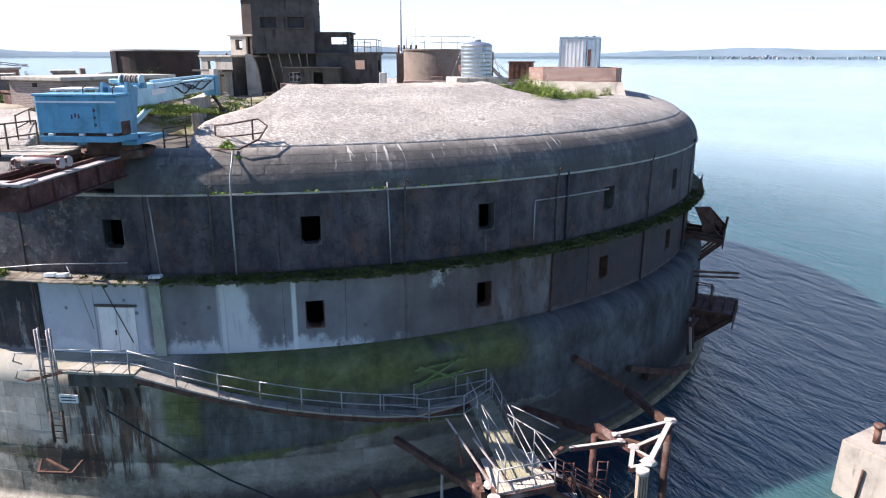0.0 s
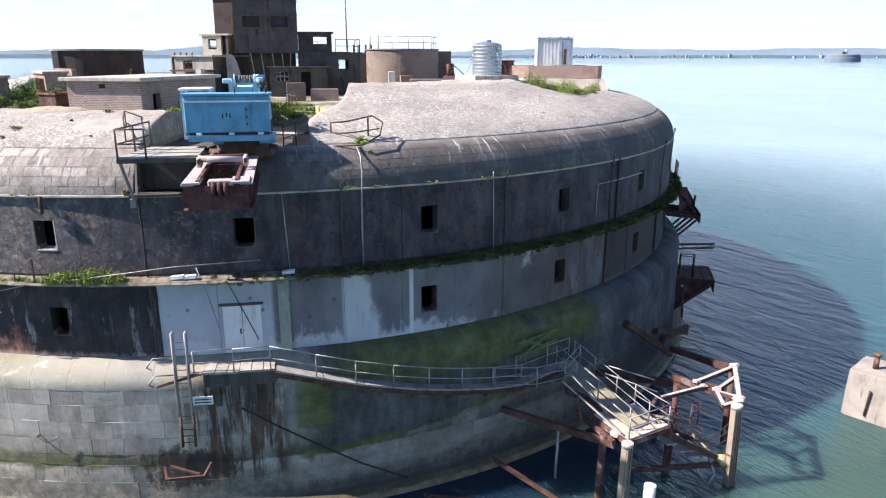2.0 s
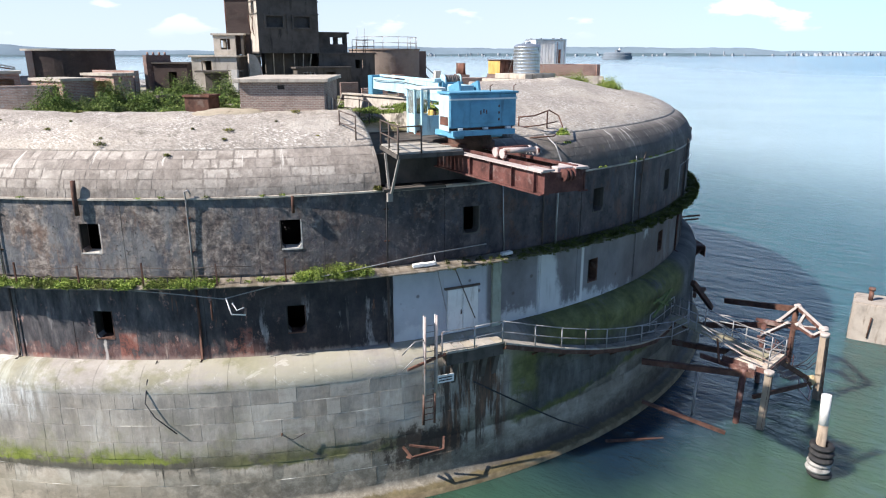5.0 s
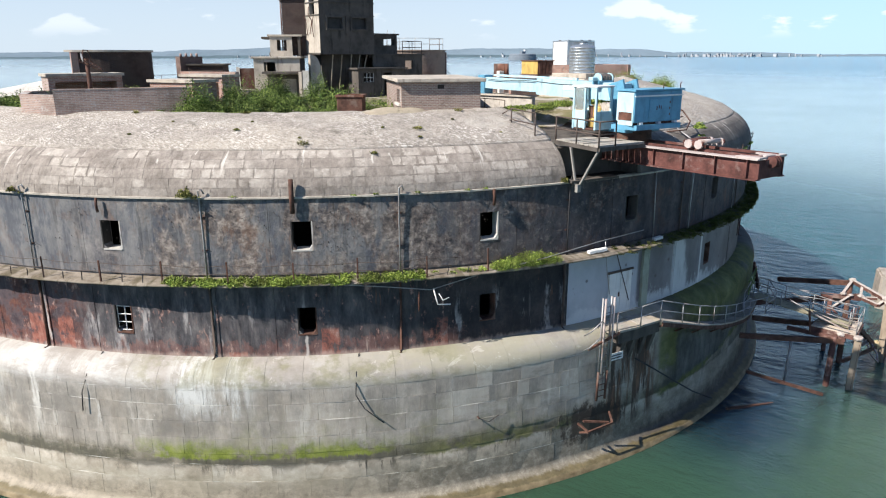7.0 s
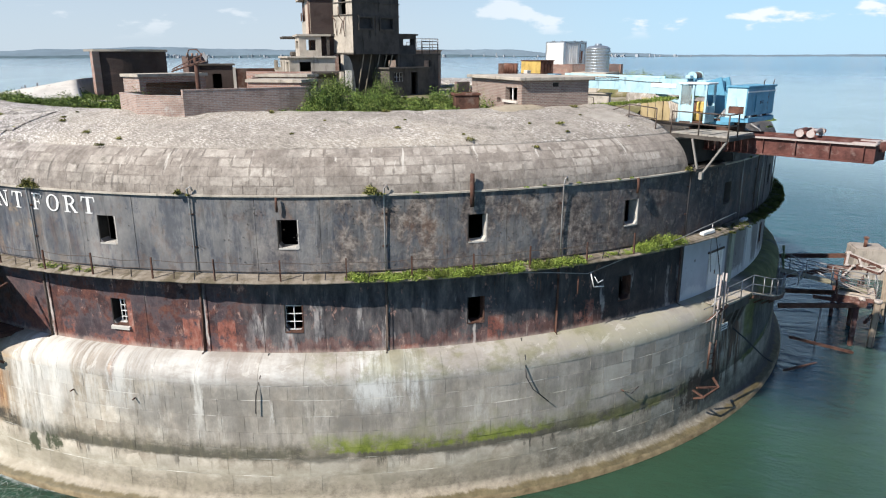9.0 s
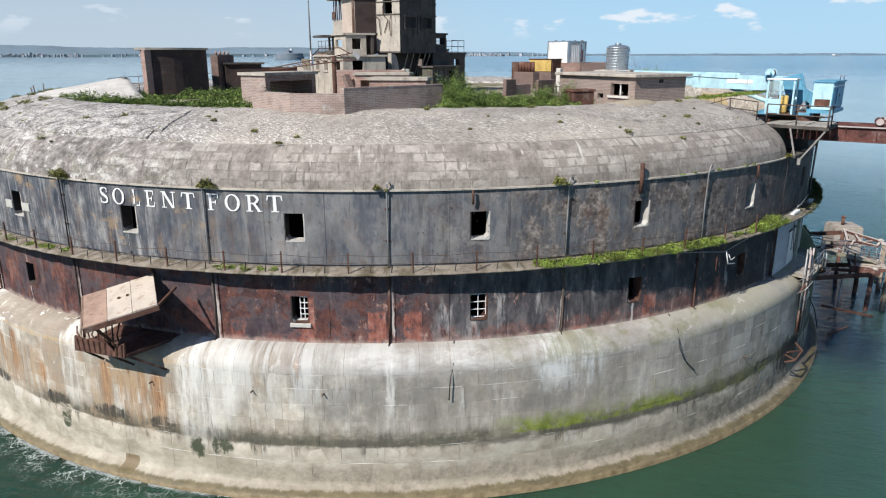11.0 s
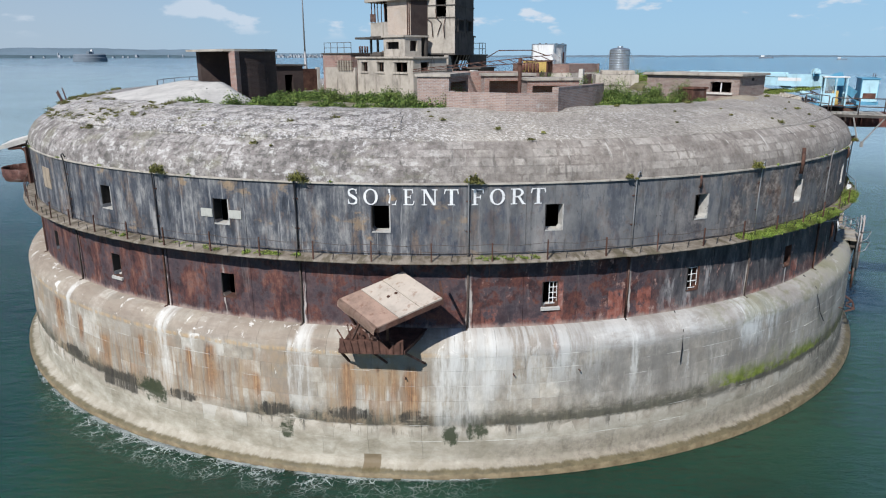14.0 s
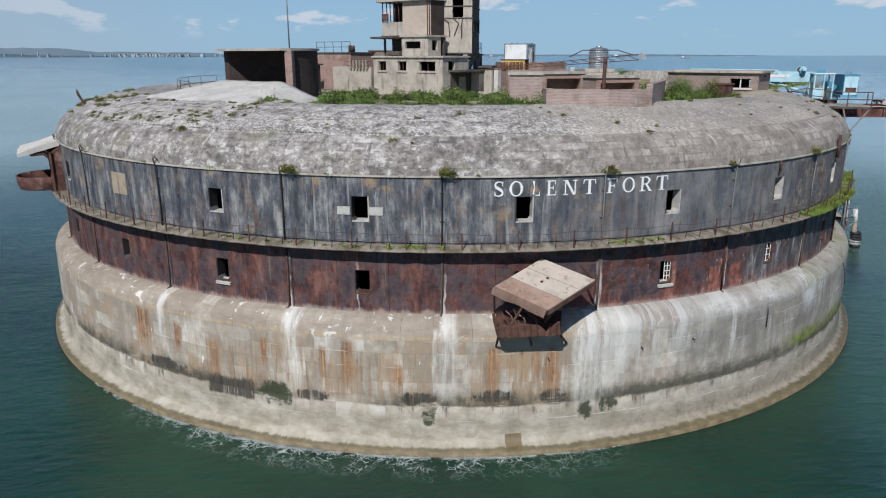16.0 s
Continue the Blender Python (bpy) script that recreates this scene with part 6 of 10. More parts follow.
# rusty fuel box on the west side of the shed
fuel = thing("rusty_box", "rust-brown steel bin standing in the scrub", "bin", pose(-9.75, -19.75, 15.25, 0, 0, -38))
bx(fuel, "body", RUST_DARK, -0.6, 0.6, -0.5, 0.5, 0, 0.95, 0.03)
for x0, x1, y0, y1 in ((-0.66, 0.66, -0.56, -0.46), (-0.66, 0.66, 0.46, 0.56), (-0.66, -0.56, -0.46, 0.46), (0.56, 0.66, -0.46, 0.46)):
    bx(fuel, "rim", RUST, x0, x1, y0, y1, 0.95, 1.06, 0.01)
for y in (-0.25, 0.25):
    br(fuel, "rib", RUST_DARK, (-0.62, y, 0.05), (-0.62, y, 0.93), 0.05, 0.05)

# ---- round tank with railings ----
tank_house = thing("round_tank", "round brown brick tank with railings on top", "tank", pose(11.2, 6.9, 0))
part("drum", turned(bmesh.new(), [(0.05, 15.0), (3.2, 15.0), (3.2, 18.45), (3.28, 18.47), (3.28, 18.58), (0.05, 18.62)], 0, 360, 56), BRICK_TANK, tank_house)
railing(tank_house, [pol(3.0, a, 18.58) for a in range(-170, 20, 27)], 1.0, RAIL)
for x in (-2.9, -2.2):
    rd(tank_house, "mast", RAIL, (x, -0.6, 18.55), (x + 0.05, -0.6, 20.3), 0.02, n=5)
bx(tank_house, "side_wall", BRICK_BROWN, 2.6, 4.6, 0.6, 2.4, 15.0, 18.4, label="dark flat brick wall beside the drum")
bx(tank_house, "valve_box", BRICK_RED, -0.8, 0.2, -4.0, -3.3, 15.0, 16.4)
stackb = thing("chimney_block", "square brick flue block with four iron stubs", "chimney", pose(8.1, 11.0, 0))
bx(stackb, "body", BRICK_TANK, -0.95, 0.95, -0.7, 0.7, 15.0, 18.15)
bx(stackb, "cap", CONCRETE, -1.0, 1.0, -0.75, 0.75, 18.15, 18.28)
for x in (-0.8, -0.3, 0.3, 0.8):
    rd(stackb, "stub", RUST_DARK, (x, 0, 18.28), (x + 0.03, 0.02, 19.0), 0.09)
stair = thing("steel_stair", "pale steel stair down from the tank", "stair", pose(15.6, 10.0, 0, 0, 0, -20))
for y in (-0.35, 0.35):
    br(stair, "stringer", RAIL, (0, y, 17.2), (2.2, y, 15.2), 0.05, 0.16)
    rd(stair, "handrail", RAIL, (0, y, 18.1), (2.2, y, 16.1), 0.025)
    for k in (0.1, 1.1, 2.1):
        rd(stair, "post", RAIL, (k, y, 17.2 - k * 0.91), (k, y, 18.1 - k * 0.91), 0.02)
for k in range(9):
    bx(stair, "tread", RAIL, 0.2 + k * 0.23, 0.42 + k * 0.23, -0.35, 0.35, 17.0 - k * 0.215, 17.03 - k * 0.215)

# ---- galvanised cistern on its slab ----
slab = thing("cistern_slab", "stepped pale concrete slab under the cistern", "slab", pose(13.4, -12.6, 0, 0, 0, 12))
bx(slab, "upper_step", CONCRETE, -1.5, 1.6, -1.3, 1.6, 16.45, 16.80, 0.03)
bx(slab, "lower_step", CONCRETE, -2.2, 2.4, -1.6, 2.2, 15.0, 16.45, 0.03)
cist = thing("water_cistern", "galvanised ribbed round water cistern", "tank", pose(13.4, -12.6, 16.8) @ Matrix.Diagonal((1.18, 1.18, 1.16, 1.0)))
prof = [(0.02, 0), (0.80, 0)]
for k in range(8):
    z = 0.02 + k * 0.19
    prof += [(0.78, z + 0.03), (0.78, z + 0.15), (0.805, z + 0.17)]
prof += [(0.78, 1.56), (0.62, 1.67), (0.22, 1.74), (0.02, 1.76)]
part("body", turned(bmesh.new(), prof, 0, 360, 40), ZINC, cist, "", True)
rd(cist, "hatch", ZINC, (0, 0, 1.72), (0, 0, 1.84), 0.22, n=16)
for a in (20, 110, 200, 290):
    rd(cist, "guy", RAIL, pol(0.72, a, 1.6), pol(1.35, a, 0.0), 0.012, n=5)

# ---- white store, plinth and yellow chest ----
plinth = thing("brick_plinth", "long low red brick plinth on a concrete footing", "wall")
PL = [(18.15, -7.1), (22.76, -9.45), (23.6, -4.4), (20.9, -1.6), (17.2, -5.2)]
for nm, p, q in zip(("front_wall", "end_wall", "back_wall", "rear_side", "west_wall"), PL, PL[1:] + PL[:1]):
    fw(plinth, nm, BRICK_RED, p, q, 16.44, 17.30, 0.3)
bm = bmesh.new()
prism(bm, [(x + (21 - x) * 0.1, y + (-5 - y) * 0.1) for x, y in PL], 16.5, 17.15)
part("deck", bm, CONCRETE, plinth)
bm = bmesh.new()
lo = [bm.verts.new((x + (x - 21) * 0.22, y + (y + 5) * 0.22, 15.0)) for x, y in PL]
hi = [bm.verts.new((x + (x - 21) * 0.06, y + (y + 5) * 0.06, 16.42)) for x, y in PL]
for k in range(5):
    bm.faces.new((lo[k], lo[(k + 1) % 5], hi[(k + 1) % 5], hi[k]))
bm.faces.new(hi), bm.faces.new(lo[::-1])
part("footing", bm, CONCRETE, plinth, "sloping concrete footing")
store = thing("white_store", "white ribbed steel store with a rusted door", "container", pose(21.08, -4.32, 17.17, 0, 0, -16) @ Matrix.Diagonal((0.9, 0.87, 1.0, 1.0)))
bx(store, "shell", WHITE, -1.4, 1.4, -1.45, 1.45, 0.12, 2.0)
for k in range(9):
    for y in (-1.5, 1.46):
        bx(store, "rib", WHITE, -1.3 + k * 0.3, -1.15 + k * 0.3, y, y + 0.04, 0.14, 1.98)
for x in (-1.4, 1.4):
    for y in (-1.5, 1.5):
        bx(store, "corner_post", ZINC, x - 0.07, x + 0.07, y - 0.07, y + 0.07, 0.0, 2.12)
for a, b in (((-1.4, -1.5), (1.4, -1.5)), ((1.4, -1.5), (1.4, 1.5)), ((1.4, 1.5), (-1.4, 1.5)), ((-1.4, 1.5), (-1.4, -1.5))):
    br(store, "top_rail", ZINC, (*a, 2.08), (*b, 2.08), 0.12, 0.12)
bx(store, "roof", WHITE, -1.35, 1.35, -1.45, 1.45, 2.0, 2.06)
bx(store, "west_panel", WHITE, -1.47, -1.44, -1.4, 1.4, 0.1, 2.02, label="flat white painted side panel")
door = bx(store, "door", ZINC, 0.35, 1.2, -1.56, -1.53, 0.15, 1.95, label="dented door with rust streaks")
bx(door, "rust_patch", RUST, 0.72, 0.95, -1.575, -1.565, 0.2, 1.3)
rd(door, "lock_bar", RUST_DARK, (0.6, -1.58, 0.2), (0.6, -1.58, 1.9), 0.03)
for x, y in ((-1.2, 0.6), (-0.4, 0.2), (0.5, -0.7), (1.1, -1.2)):
    bx(store, "roof_lug", RAIL_DARK, x - 0.1, x + 0.1, y - 0.1, y + 0.1, 2.06, 2.2)
chest = thing("yellow_chest", "rusty steel chest with one faded yellow side", "chest", pose(17.0, -4.1, 16.5, 0, 0, -10.8))
bx(chest, "body", RUST, -0.78, 0.78, -1.3, 1.3, 0.0, 1.08, 0.03)
bx(chest, "side_panel", YELLOW, -0.80, -0.783, -1.28, 1.28, 0.03, 1.06, 0, "faded yellow painted side")
bx(chest, "lid", RUST_DARK, -0.86, 0.86, -1.38, 1.38, 1.08, 1.17, 0.02)
for k in range(4):
    bx(chest, "rib", RUST, -0.66 + k * 0.36, -0.46 + k * 0.36, -1.36, -1.31, 0.05, 1.05)
bx(chest, "plinth", BRICK_BROWN, -0.85, 0.85, -1.38, 1.38, -1.5, -0.004)

# low broken walls and drums between tower and shed
ruin = thing("broken_wall", "low broken brick and concrete wall stubs", "wall", pose(4.5, -9.5, 0, 0, 0, -8))
for x0, x1, y0, y1, h, mt in ((-3.6, -2.4, -0.2, 0.1, 1.3, BRICK_BROWN), (-2.1, -0.3, 0.0, 0.3, 0.9, BRICK_RED), (0.4, 2.6, -0.2, 0.1, 1.15, BRICK_BROWN), (3.0, 3.4, -0.4, 0.0, 2.0, PALE_CONCRETE), (4.4, 7.6, 0.2, 0.5, 1.5, BRICK_RED)):
    bx(ruin, "stub", mt, x0, x1, y0, y1, 15.0, 15.0 + h, 0.03)
drum = thing("pipe_bundle", "row of rusty upright tubes on a brick bench", "pipes", pose(12.95, -4.3, 0, 0, 0, 71))
bx(drum, "bench", BRICK_BROWN, -1.3, 1.3, -0.4, 0.4, 15.0, 16.55, 0.02)
bx(drum, "plate", RUST_DARK, 1.0, 1.9, -0.1, 0.1, 15.1, 17.4)
for k in range(5):
    rd(drum, "tube", RUST, (-0.85 + k * 0.4, 0, 16.55), (-0.85 + k * 0.4, 0.03, 17.42), 0.16, n=10)

mast = thing("mast", "tall thin pale flag mast", "mast", pose(7.2, 17.0, 15.1))
rd(mast, "pole", RAIL, (0, 0, 0), (0, 0, 3.4), 0.24, n=10, r2=0.12)
rd(mast, "topmast", RAIL, (0, 0, 3.4), (0, 0, 12.5), 0.08, r2=0.04, n=8)
fence = thing("deck_rail", "thin pipe railing along the far deck edge", "railing")
railing(fence, [pol(21.5, a, 15.3) for a in (88, 96, 104, 112, 120, 128, 136)], 1.1, RAIL_DARK)
dark_wall = thing("low_dark_wall", "low dark steel-faced wall", "wall", pose(-2.5, 15.0, 0, 0, 0, -25))
bx(dark_wall, "panel", RUST_DARK, 0, 5.5, 0, 0.25, 15.0, 17.0)
for x in (0.0, 5.35):
    bx(dark_wall, "post", PALE_CONCRETE, x - 0.15, x + 0.15, -0.05, 0.3, 15.0, 17.1)

# ---- gun pit ----
pit = thing("gun_pit", "angular low brick parapet of an open gun pit", "wall")
PIT = [(-15.84, -15.38), (-21.42, -14.07), (-22.51, -11.84), (-21.98, -8.71), (-20.95, -8.48)]
for (p, q), top in zip(zip(PIT, PIT[1:]), (16.62, 16.36, 16.36, 16.36)):
    side = fw(pit, "parapet", BRICK_PIT, q, p, 15.0, top, 0.32)
    P, Q = Vector((*p, 0)), Vector((*q, 0))
    dd = (Q - P).normalized()
    inn = Vector((dd.y, -dd.x, 0))
    br(side, "coping", BRICK_PIT, P + inn * 0.16 + Vector((0, 0, top + 0.035)), Q + inn * 0.16 + Vector((0, 0, top + 0.025)), 0.34, 0.05)
bx(pit, "floor", CONCRETE_DARK, -22.0, -15.0, -14.5, -8.0, 14.9, 15.3)


def niche(name, x, y, turn, w, h, dep, label):
    nb = thing(name, label, "bunker", pose(x, y, 0, 0, 0, turn))
    fw(nb, "front_wall", BRICK_RED, (0, 0), (w, 0), 15.0, 15.0 + h, 0.25, [(0.3, w - 0.3, 15.5, 15.0 + h - 0.28)])
    fw(nb, "end_wall", BRICK_RED, (w, 0), (w, dep), 15.0, 15.0 + h, 0.25)
    fw(nb, "near_wall", BRICK_PIT, (0, dep), (0, 0), 15.0, 15.0 + h, 0.25)
    fw(nb, "back_wall", BRICK_RED, (w, dep), (0, dep), 15.0, 15.0 + h, 0.25)
    bx(nb, "roof", CONCRETE, -0.1, w + 0.1, -0.1, dep + 0.1, 15.0 + h, 15.14 + h)
    return nb


niche("ammunition_locker", -16.7, -11.4, -62, 2.9, 1.80, 1.6, "low brick ammunition locker with a dark opening")
niche("ammunition_locker", -20.85, -8.42, 3, 3.55, 2.08, 1.7, "low brick ammunition locker with a dark opening")
niche("ammunition_locker", -14.2, -8.2, -62, 3.0, 1.95, 1.2, "low brick ammunition locker with a dark opening")
screen = thing("blast_wall", "tall brick blast wall with a sloping buttress", "wall", pose(-13.6, -6.0, 0, 0, 0, -62))
fw(screen, "wall", BRICK_RED, (0, 0), (4.2, 0), 15.0, 17.2, 0.3)
br(screen, "buttress", BRICK_BROWN, (0.8, -0.35, 16.9), (1.5, -0.9, 15.2), 0.35, 0.3)
bx(screen, "slab", CONCRETE_DARK, 4.3, 6.4, -0.1, 0.9, 15.0, 15.9, 0.04)
davit = thing("gun_davit", "rusty post with a long lattice jib", "davit", pose(-19.5, -11.7, 0))
rd(davit, "post", RUST_DARK, (0, 0, 15.2), (0, 0, 18.0), 0.10, n=10)
bm = bmesh.new()
bmesh.ops.create_cone(bm, cap_ends=True, segments=10, radius1=0.34, radius2=0.11, depth=0.7)
bmesh.ops.translate(bm, verts=bm.verts[:], vec=(0, 0, 15.6))
part("foot", bm, RUST, davit)
a, b = Vector((-0.5, -1.7, 17.85)), Vector((1.9, 6.6, 17.25))
for off in (Vector((0.12, 0, 0)), Vector((-0.12, 0, 0)), Vector((0, 0, 0.28))):
    br(davit, "jib_rail", RUST_DARK, a + off, b + off * 0.4, 0.04, 0.04)
for k in range(14):
    t0, t1 = k / 14, (k + 1) / 14
    p, q = a.lerp(b, t0), a.lerp(b, t1)
    br(davit, "lacing", RUST_DARK, p + Vector((0.12 if k % 2 else -0.12, 0, 0)) * (1 - 0.6 * t0), q + Vector((0, 0, 0.28)) * (1 - 0.6 * t1), 0.03, 0.03)
br(davit, "tip_plate", RAIL, a + Vector((0, -0.02, 0.3)), a + Vector((0, -0.35, 0.05)), 0.03, 0.22)
pp(davit, "hand_rail", RUST_DARK, [(-0.4, -1.4, 18.1), (-0.2, -0.6, 18.35), (0.3, 1.2, 18.35), (0.5, 1.9, 18.0)], 0.025)
for k in range(9):
    p = Vector((-17.8 + random.uniform(-1.4, 1.2), -10.2 + random.uniform(-1.8, 1.6), 15.3))
    debris = thing("scrap_timber", "broken timbers heaped in the gun pit", "debris", Matrix.Translation(p), group="scrap in the gun pit")
    br(debris, "timber", RUST_DARK if k % 2 else TIMBER, (0, 0, 0.05), (random.uniform(-1, 1), random.uniform(-1, 1), random.uniform(0.2, 0.9)), 0.09, 0.09)

# ---- windows of the drum ----
PLASTER = plain("flaking_white_plaster", (0.46, 0.44, 0.40), 0.9, 0.25, 3.0, dark=(0.30, 0.22, 0.17))
number = 0
for tier, z0, z1, r in (("upper", 10.84, 12.0, 29.56), ("lower", 7.34, 8.50, 29.48)):
    half = 0.80 if tier == "upper" else 0.74
    for c in WINDOWS:
        if not -238 < c < -18 or (tier == "upper" and c == BLOCKED):
            continue
        number += 1
        w = thing("window_%d" % number, "square empty gun window with worn pale reveals" if tier == "upper" else "square empty casemate window in rusted iron", "window", kind="structure")
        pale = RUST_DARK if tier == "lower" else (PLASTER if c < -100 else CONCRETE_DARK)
        for sgn in (-1, 1):
            bm = bmesh.new()
            e = c + sgn * half
            vs = [pol(rr, e - sgn * dd, z) for rr, dd, z in ((r + 0.012, 0.0, z0), (r + 0.012, 0.0, z1), (r - 0.5, 0.0, z1), (r - 0.5, 0.0, z0), (r + 0.012, 0.09, z0), (r + 0.012, 0.09, z1), (r - 0.5, 0.09, z1), (r - 0.5, 0.09, z0))]
            vs = [bm.verts.new(p) for p in vs]
            for f in ((0, 1, 2, 3), (4, 5, 6, 7), (0, 1, 5, 4), (2, 3, 7, 6), (0, 3, 7, 4), (1, 2, 6, 5)):
                bm.faces.new([vs[k] for k in f])
            # left cheek painted near black as the shaded one; right cheek stays pale
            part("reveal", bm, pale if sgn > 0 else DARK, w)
            # chamfered lower corner
            bm = bmesh.new()
            tri = [(e - sgn * 0.09, z0), (e - sgn * 0.42, z0), (e - sgn * 0.09, z0 + 0.2)]
            a = [bm.verts.new(pol(r + 0.008, t, z)) for t, z in tri]
            b = [bm.verts.new(pol(r - 0.45, t, z)) for t, z in tri]
            bm.faces.new(a), bm.faces.new(b[::-1])
            for k in range(3):
                bm.faces.new((a[k], a[(k + 1) % 3], b[(k + 1) % 3], b[k]))
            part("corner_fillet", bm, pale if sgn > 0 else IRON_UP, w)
        bm = bmesh.new()
        turned(bm, [(r - 0.5, z0 - 0.01), (r + 0.03, z0 - 0.01), (r + 0.03, z0 + 0.045), (r - 0.5, z0 + 0.06)], c - half + 0.05, c + half - 0.05, 3)
        part("sill", bm, pale, w)
        if tier == "lower" and any(abs(c - k) < 1 for k in (-149.65, -135.25)):
            u0, u1 = (c - 0.02, c + 0.66) if abs(c + 149.65) < 1 else (c - 0.66, c + 0.66)
            pane_grid(w, WHITE, lambda u, v: pol(r - 0.12, u, v), u0, u1, z0 + 0.1, z1 - 0.06, 2, 4 if abs(c + 149.65) < 1 else 3, 0.032)
        if tier == "lower" and any(abs(c - k) < 1 for k in (-149.65, -192.85)):
            bm = bmesh.new()
            turned(bm, [(r - 0.3, z0 - 0.10), (r + 0.12, z0 - 0.16), (r + 0.12, z0 - 0.04), (r - 0.3, z0 + 0.10)], c - half - 0.1, c + half + 0.1, 3)
            part("broken_ledge", bm, PLASTER, w, "broken pale ledge below the opening")

bm = bmesh.new()
turned(bm, [(29.5, 11.04), (29.605, 11.04), (29.612, 11.6), (29.605, 12.18), (29.5, 12.18)], BLOCKED - 0.75, BLOCKED + 1.9, 4)
tagged(part("window_cover", bm, plain("tan_patched_sheet", (0.34, 0.275, 0.20), 0.85, 0.35, 2.2, dark=(0.15, 0.11, 0.08))), "tan patched sheet over a former gun window", "cover", kind="structure")

# ---- ribs and rain pipes at the bay joints ----
JOINTS = [c + BAY / 2 for c in WINDOWS if -236 < c + BAY / 2 < -18]
PIPE_MAT = plain("black_iron_pipe", (0.035, 0.034, 0.036), 0.7, 0.5, 2.0, dark=(0.12, 0.07, 0.05))
for i, a in enumerate(JOINTS):
    long = i % 3 != 1
    d = thing("rain_pipe", "thin weathered iron rain pipe down the iron wall", "pipe", group="rain pipes on the drum")
    pts = [pol(29.66, a + 0.35, 13.12), pol(29.72, a + 0.22, 13.30), pol(29.76, a, 13.22), pol(29.68, a, 12.85), pol(29.64, a, 11.4), pol(29.64, a, 9.80)]
    pp(d, "pipe", RAIL if -165 < a < -101 else PIPE_MAT if a < -95 else RAIL_DARK, pts, 0.034)
    for z in (12.2, 10.9):
        br(d, "clip", RUST_DARK, pol(29.58, a - 0.2, z), pol(29.58, a + 0.2, z), 0.05, 0.05)
    e = thing("rain_pipe", "rusted iron rain pipe on the lower storey", "pipe", group="rain pipes on the drum")
    if not -90 < a < -60:
        pp(e, "pipe", RUST_DARK if i % 2 else RAIL_DARK, [pol(29.56, a, 9.56), pol(29.56, a + 0.03, 8.0), pol(29.55, a - 0.05, 6.5), pol(29.75, a - 0.1, 6.42)], 0.05)
    bm = bmesh.new()
    turned(bm, [(29.4, 6.42), (29.53, 6.42), (29.53, 9.6), (29.4, 9.6)], a + 0.16, a + 0.42, 1)
    part("cover_strip", bm, IRON_PALE if -96 < a < -60 else IRON_LOW, e)
# stub vents over some windows
for a, z0, z1, rr in ((-121.4, 12.35, 13.65, 0.09), (-106.2, 12.3, 12.95, 0.06), (-135.9, 12.35, 12.9, 0.05)):
    v = thing("vent_stub", "rusty vent stub standing against the roof edge", "vent")
    pp(v, "tube", RUST_DARK, [pol(29.72, a, z0), pol(29.76, a, (z0 + z1) / 2), pol(29.72, a, z1)], rr, n=10)
# thin conduits and a cross bar on the lee side
for k, (a0, zz0, a1, zz1) in enumerate(((-83.3, 9.80, -83.3, 12.95), (-71.6, 9.80, -71.8, 13.2), (-58.5, 10.1, -58.5, 11.9), (-88.9, 9.80, -89.2, 12.9), (-54.8, 9.80, -54.8, 13.0))):
    c = thing("conduit", "thin grey conduit up the iron wall", "pipe", group="conduits on the lee side")
    pp(c, "tube", RAIL if k != 4 else PIPE_MAT, [pol(29.62, a0, zz0), pol(29.63, (a0 + a1) / 2, (zz0 + zz1) / 2), pol(29.64, a1, zz1)], 0.028 if k != 4 else 0.06)
c = thing("conduit", "level grey conduit across a window", "pipe", group="conduits on the lee side")
pp(c, "tube", RAIL, [pol(29.63, a, 11.9) for a in (-58.5, -55, -52, -49.2)], 0.03)
w = thing("hanging_cable", "pale hose hanging from weeds over the roof edge", "cable")
pp(w, "hose", RAIL, [pol(28.6, -83.2, 14.62), pol(29.3, -83.1, 14.2), pol(29.72, -83.2, 13.6), pol(29.7, -83.3, 12.4), pol(29.66, -83.3, 11.0), pol(29.66, -83.3, 9.80)], 0.04)

# ---- posts and wires on the ledge ----
posts = []
for k in range(int((-100 + 236) / 4.8)):
    a = -236.6 + 4.8 * k + 0.5 * noise.noise(Vector((k * 1.7, 0, 0)))
    h = 0.72 + 0.18 * noise.noise(Vector((k * 3.1, 4, 0)))
    tilt = 0.06 * noise.noise(Vector((k * 2.3, 8, 0)))
    p = thing("ledge_post", "rusty iron post on the ledge", "post", group="posts along the ledge")
    br(p, "bar", RUST_DARK, pol(30.18, a, 9.70), pol(30.18 + tilt, a + 0.1 * tilt, 9.86 + h), 0.055, 0.055)
    posts.append((a, h))
    for j in range(2):
        s = thing("ledge_stub", "short broken iron stub on the ledge", "stub", group="broken stubs along the ledge")
        b = a + 1.6 * (j + 1)
        br(s, "bar", PIPE_MAT, pol(30.12, b, 9.70), pol(30.15, b + 0.1, 10.02 + 0.14 * abs(noise.noise(Vector((b, 2, 0))))), 0.03, 0.03)
for z in (0.62, 0.3):
    w = thing("ledge_wire", "slack rusty wire strung between the ledge posts", "wire")
    pts = []
    for (a, h), (b, g) in zip(posts, posts[1:]):
        pts += [pol(30.19, a, 9.86 + z), pol(30.19, (a + b) / 2, 9.86 + z - 0.06 - 0.05 * abs(noise.noise(Vector((a, z * 9, 0)))))]
    pp(w, "wire", RAIL_DARK, pts, 0.010, n=4)
w = thing("sagging_cable", "pale cable sagging across the tarred plates", "cable")
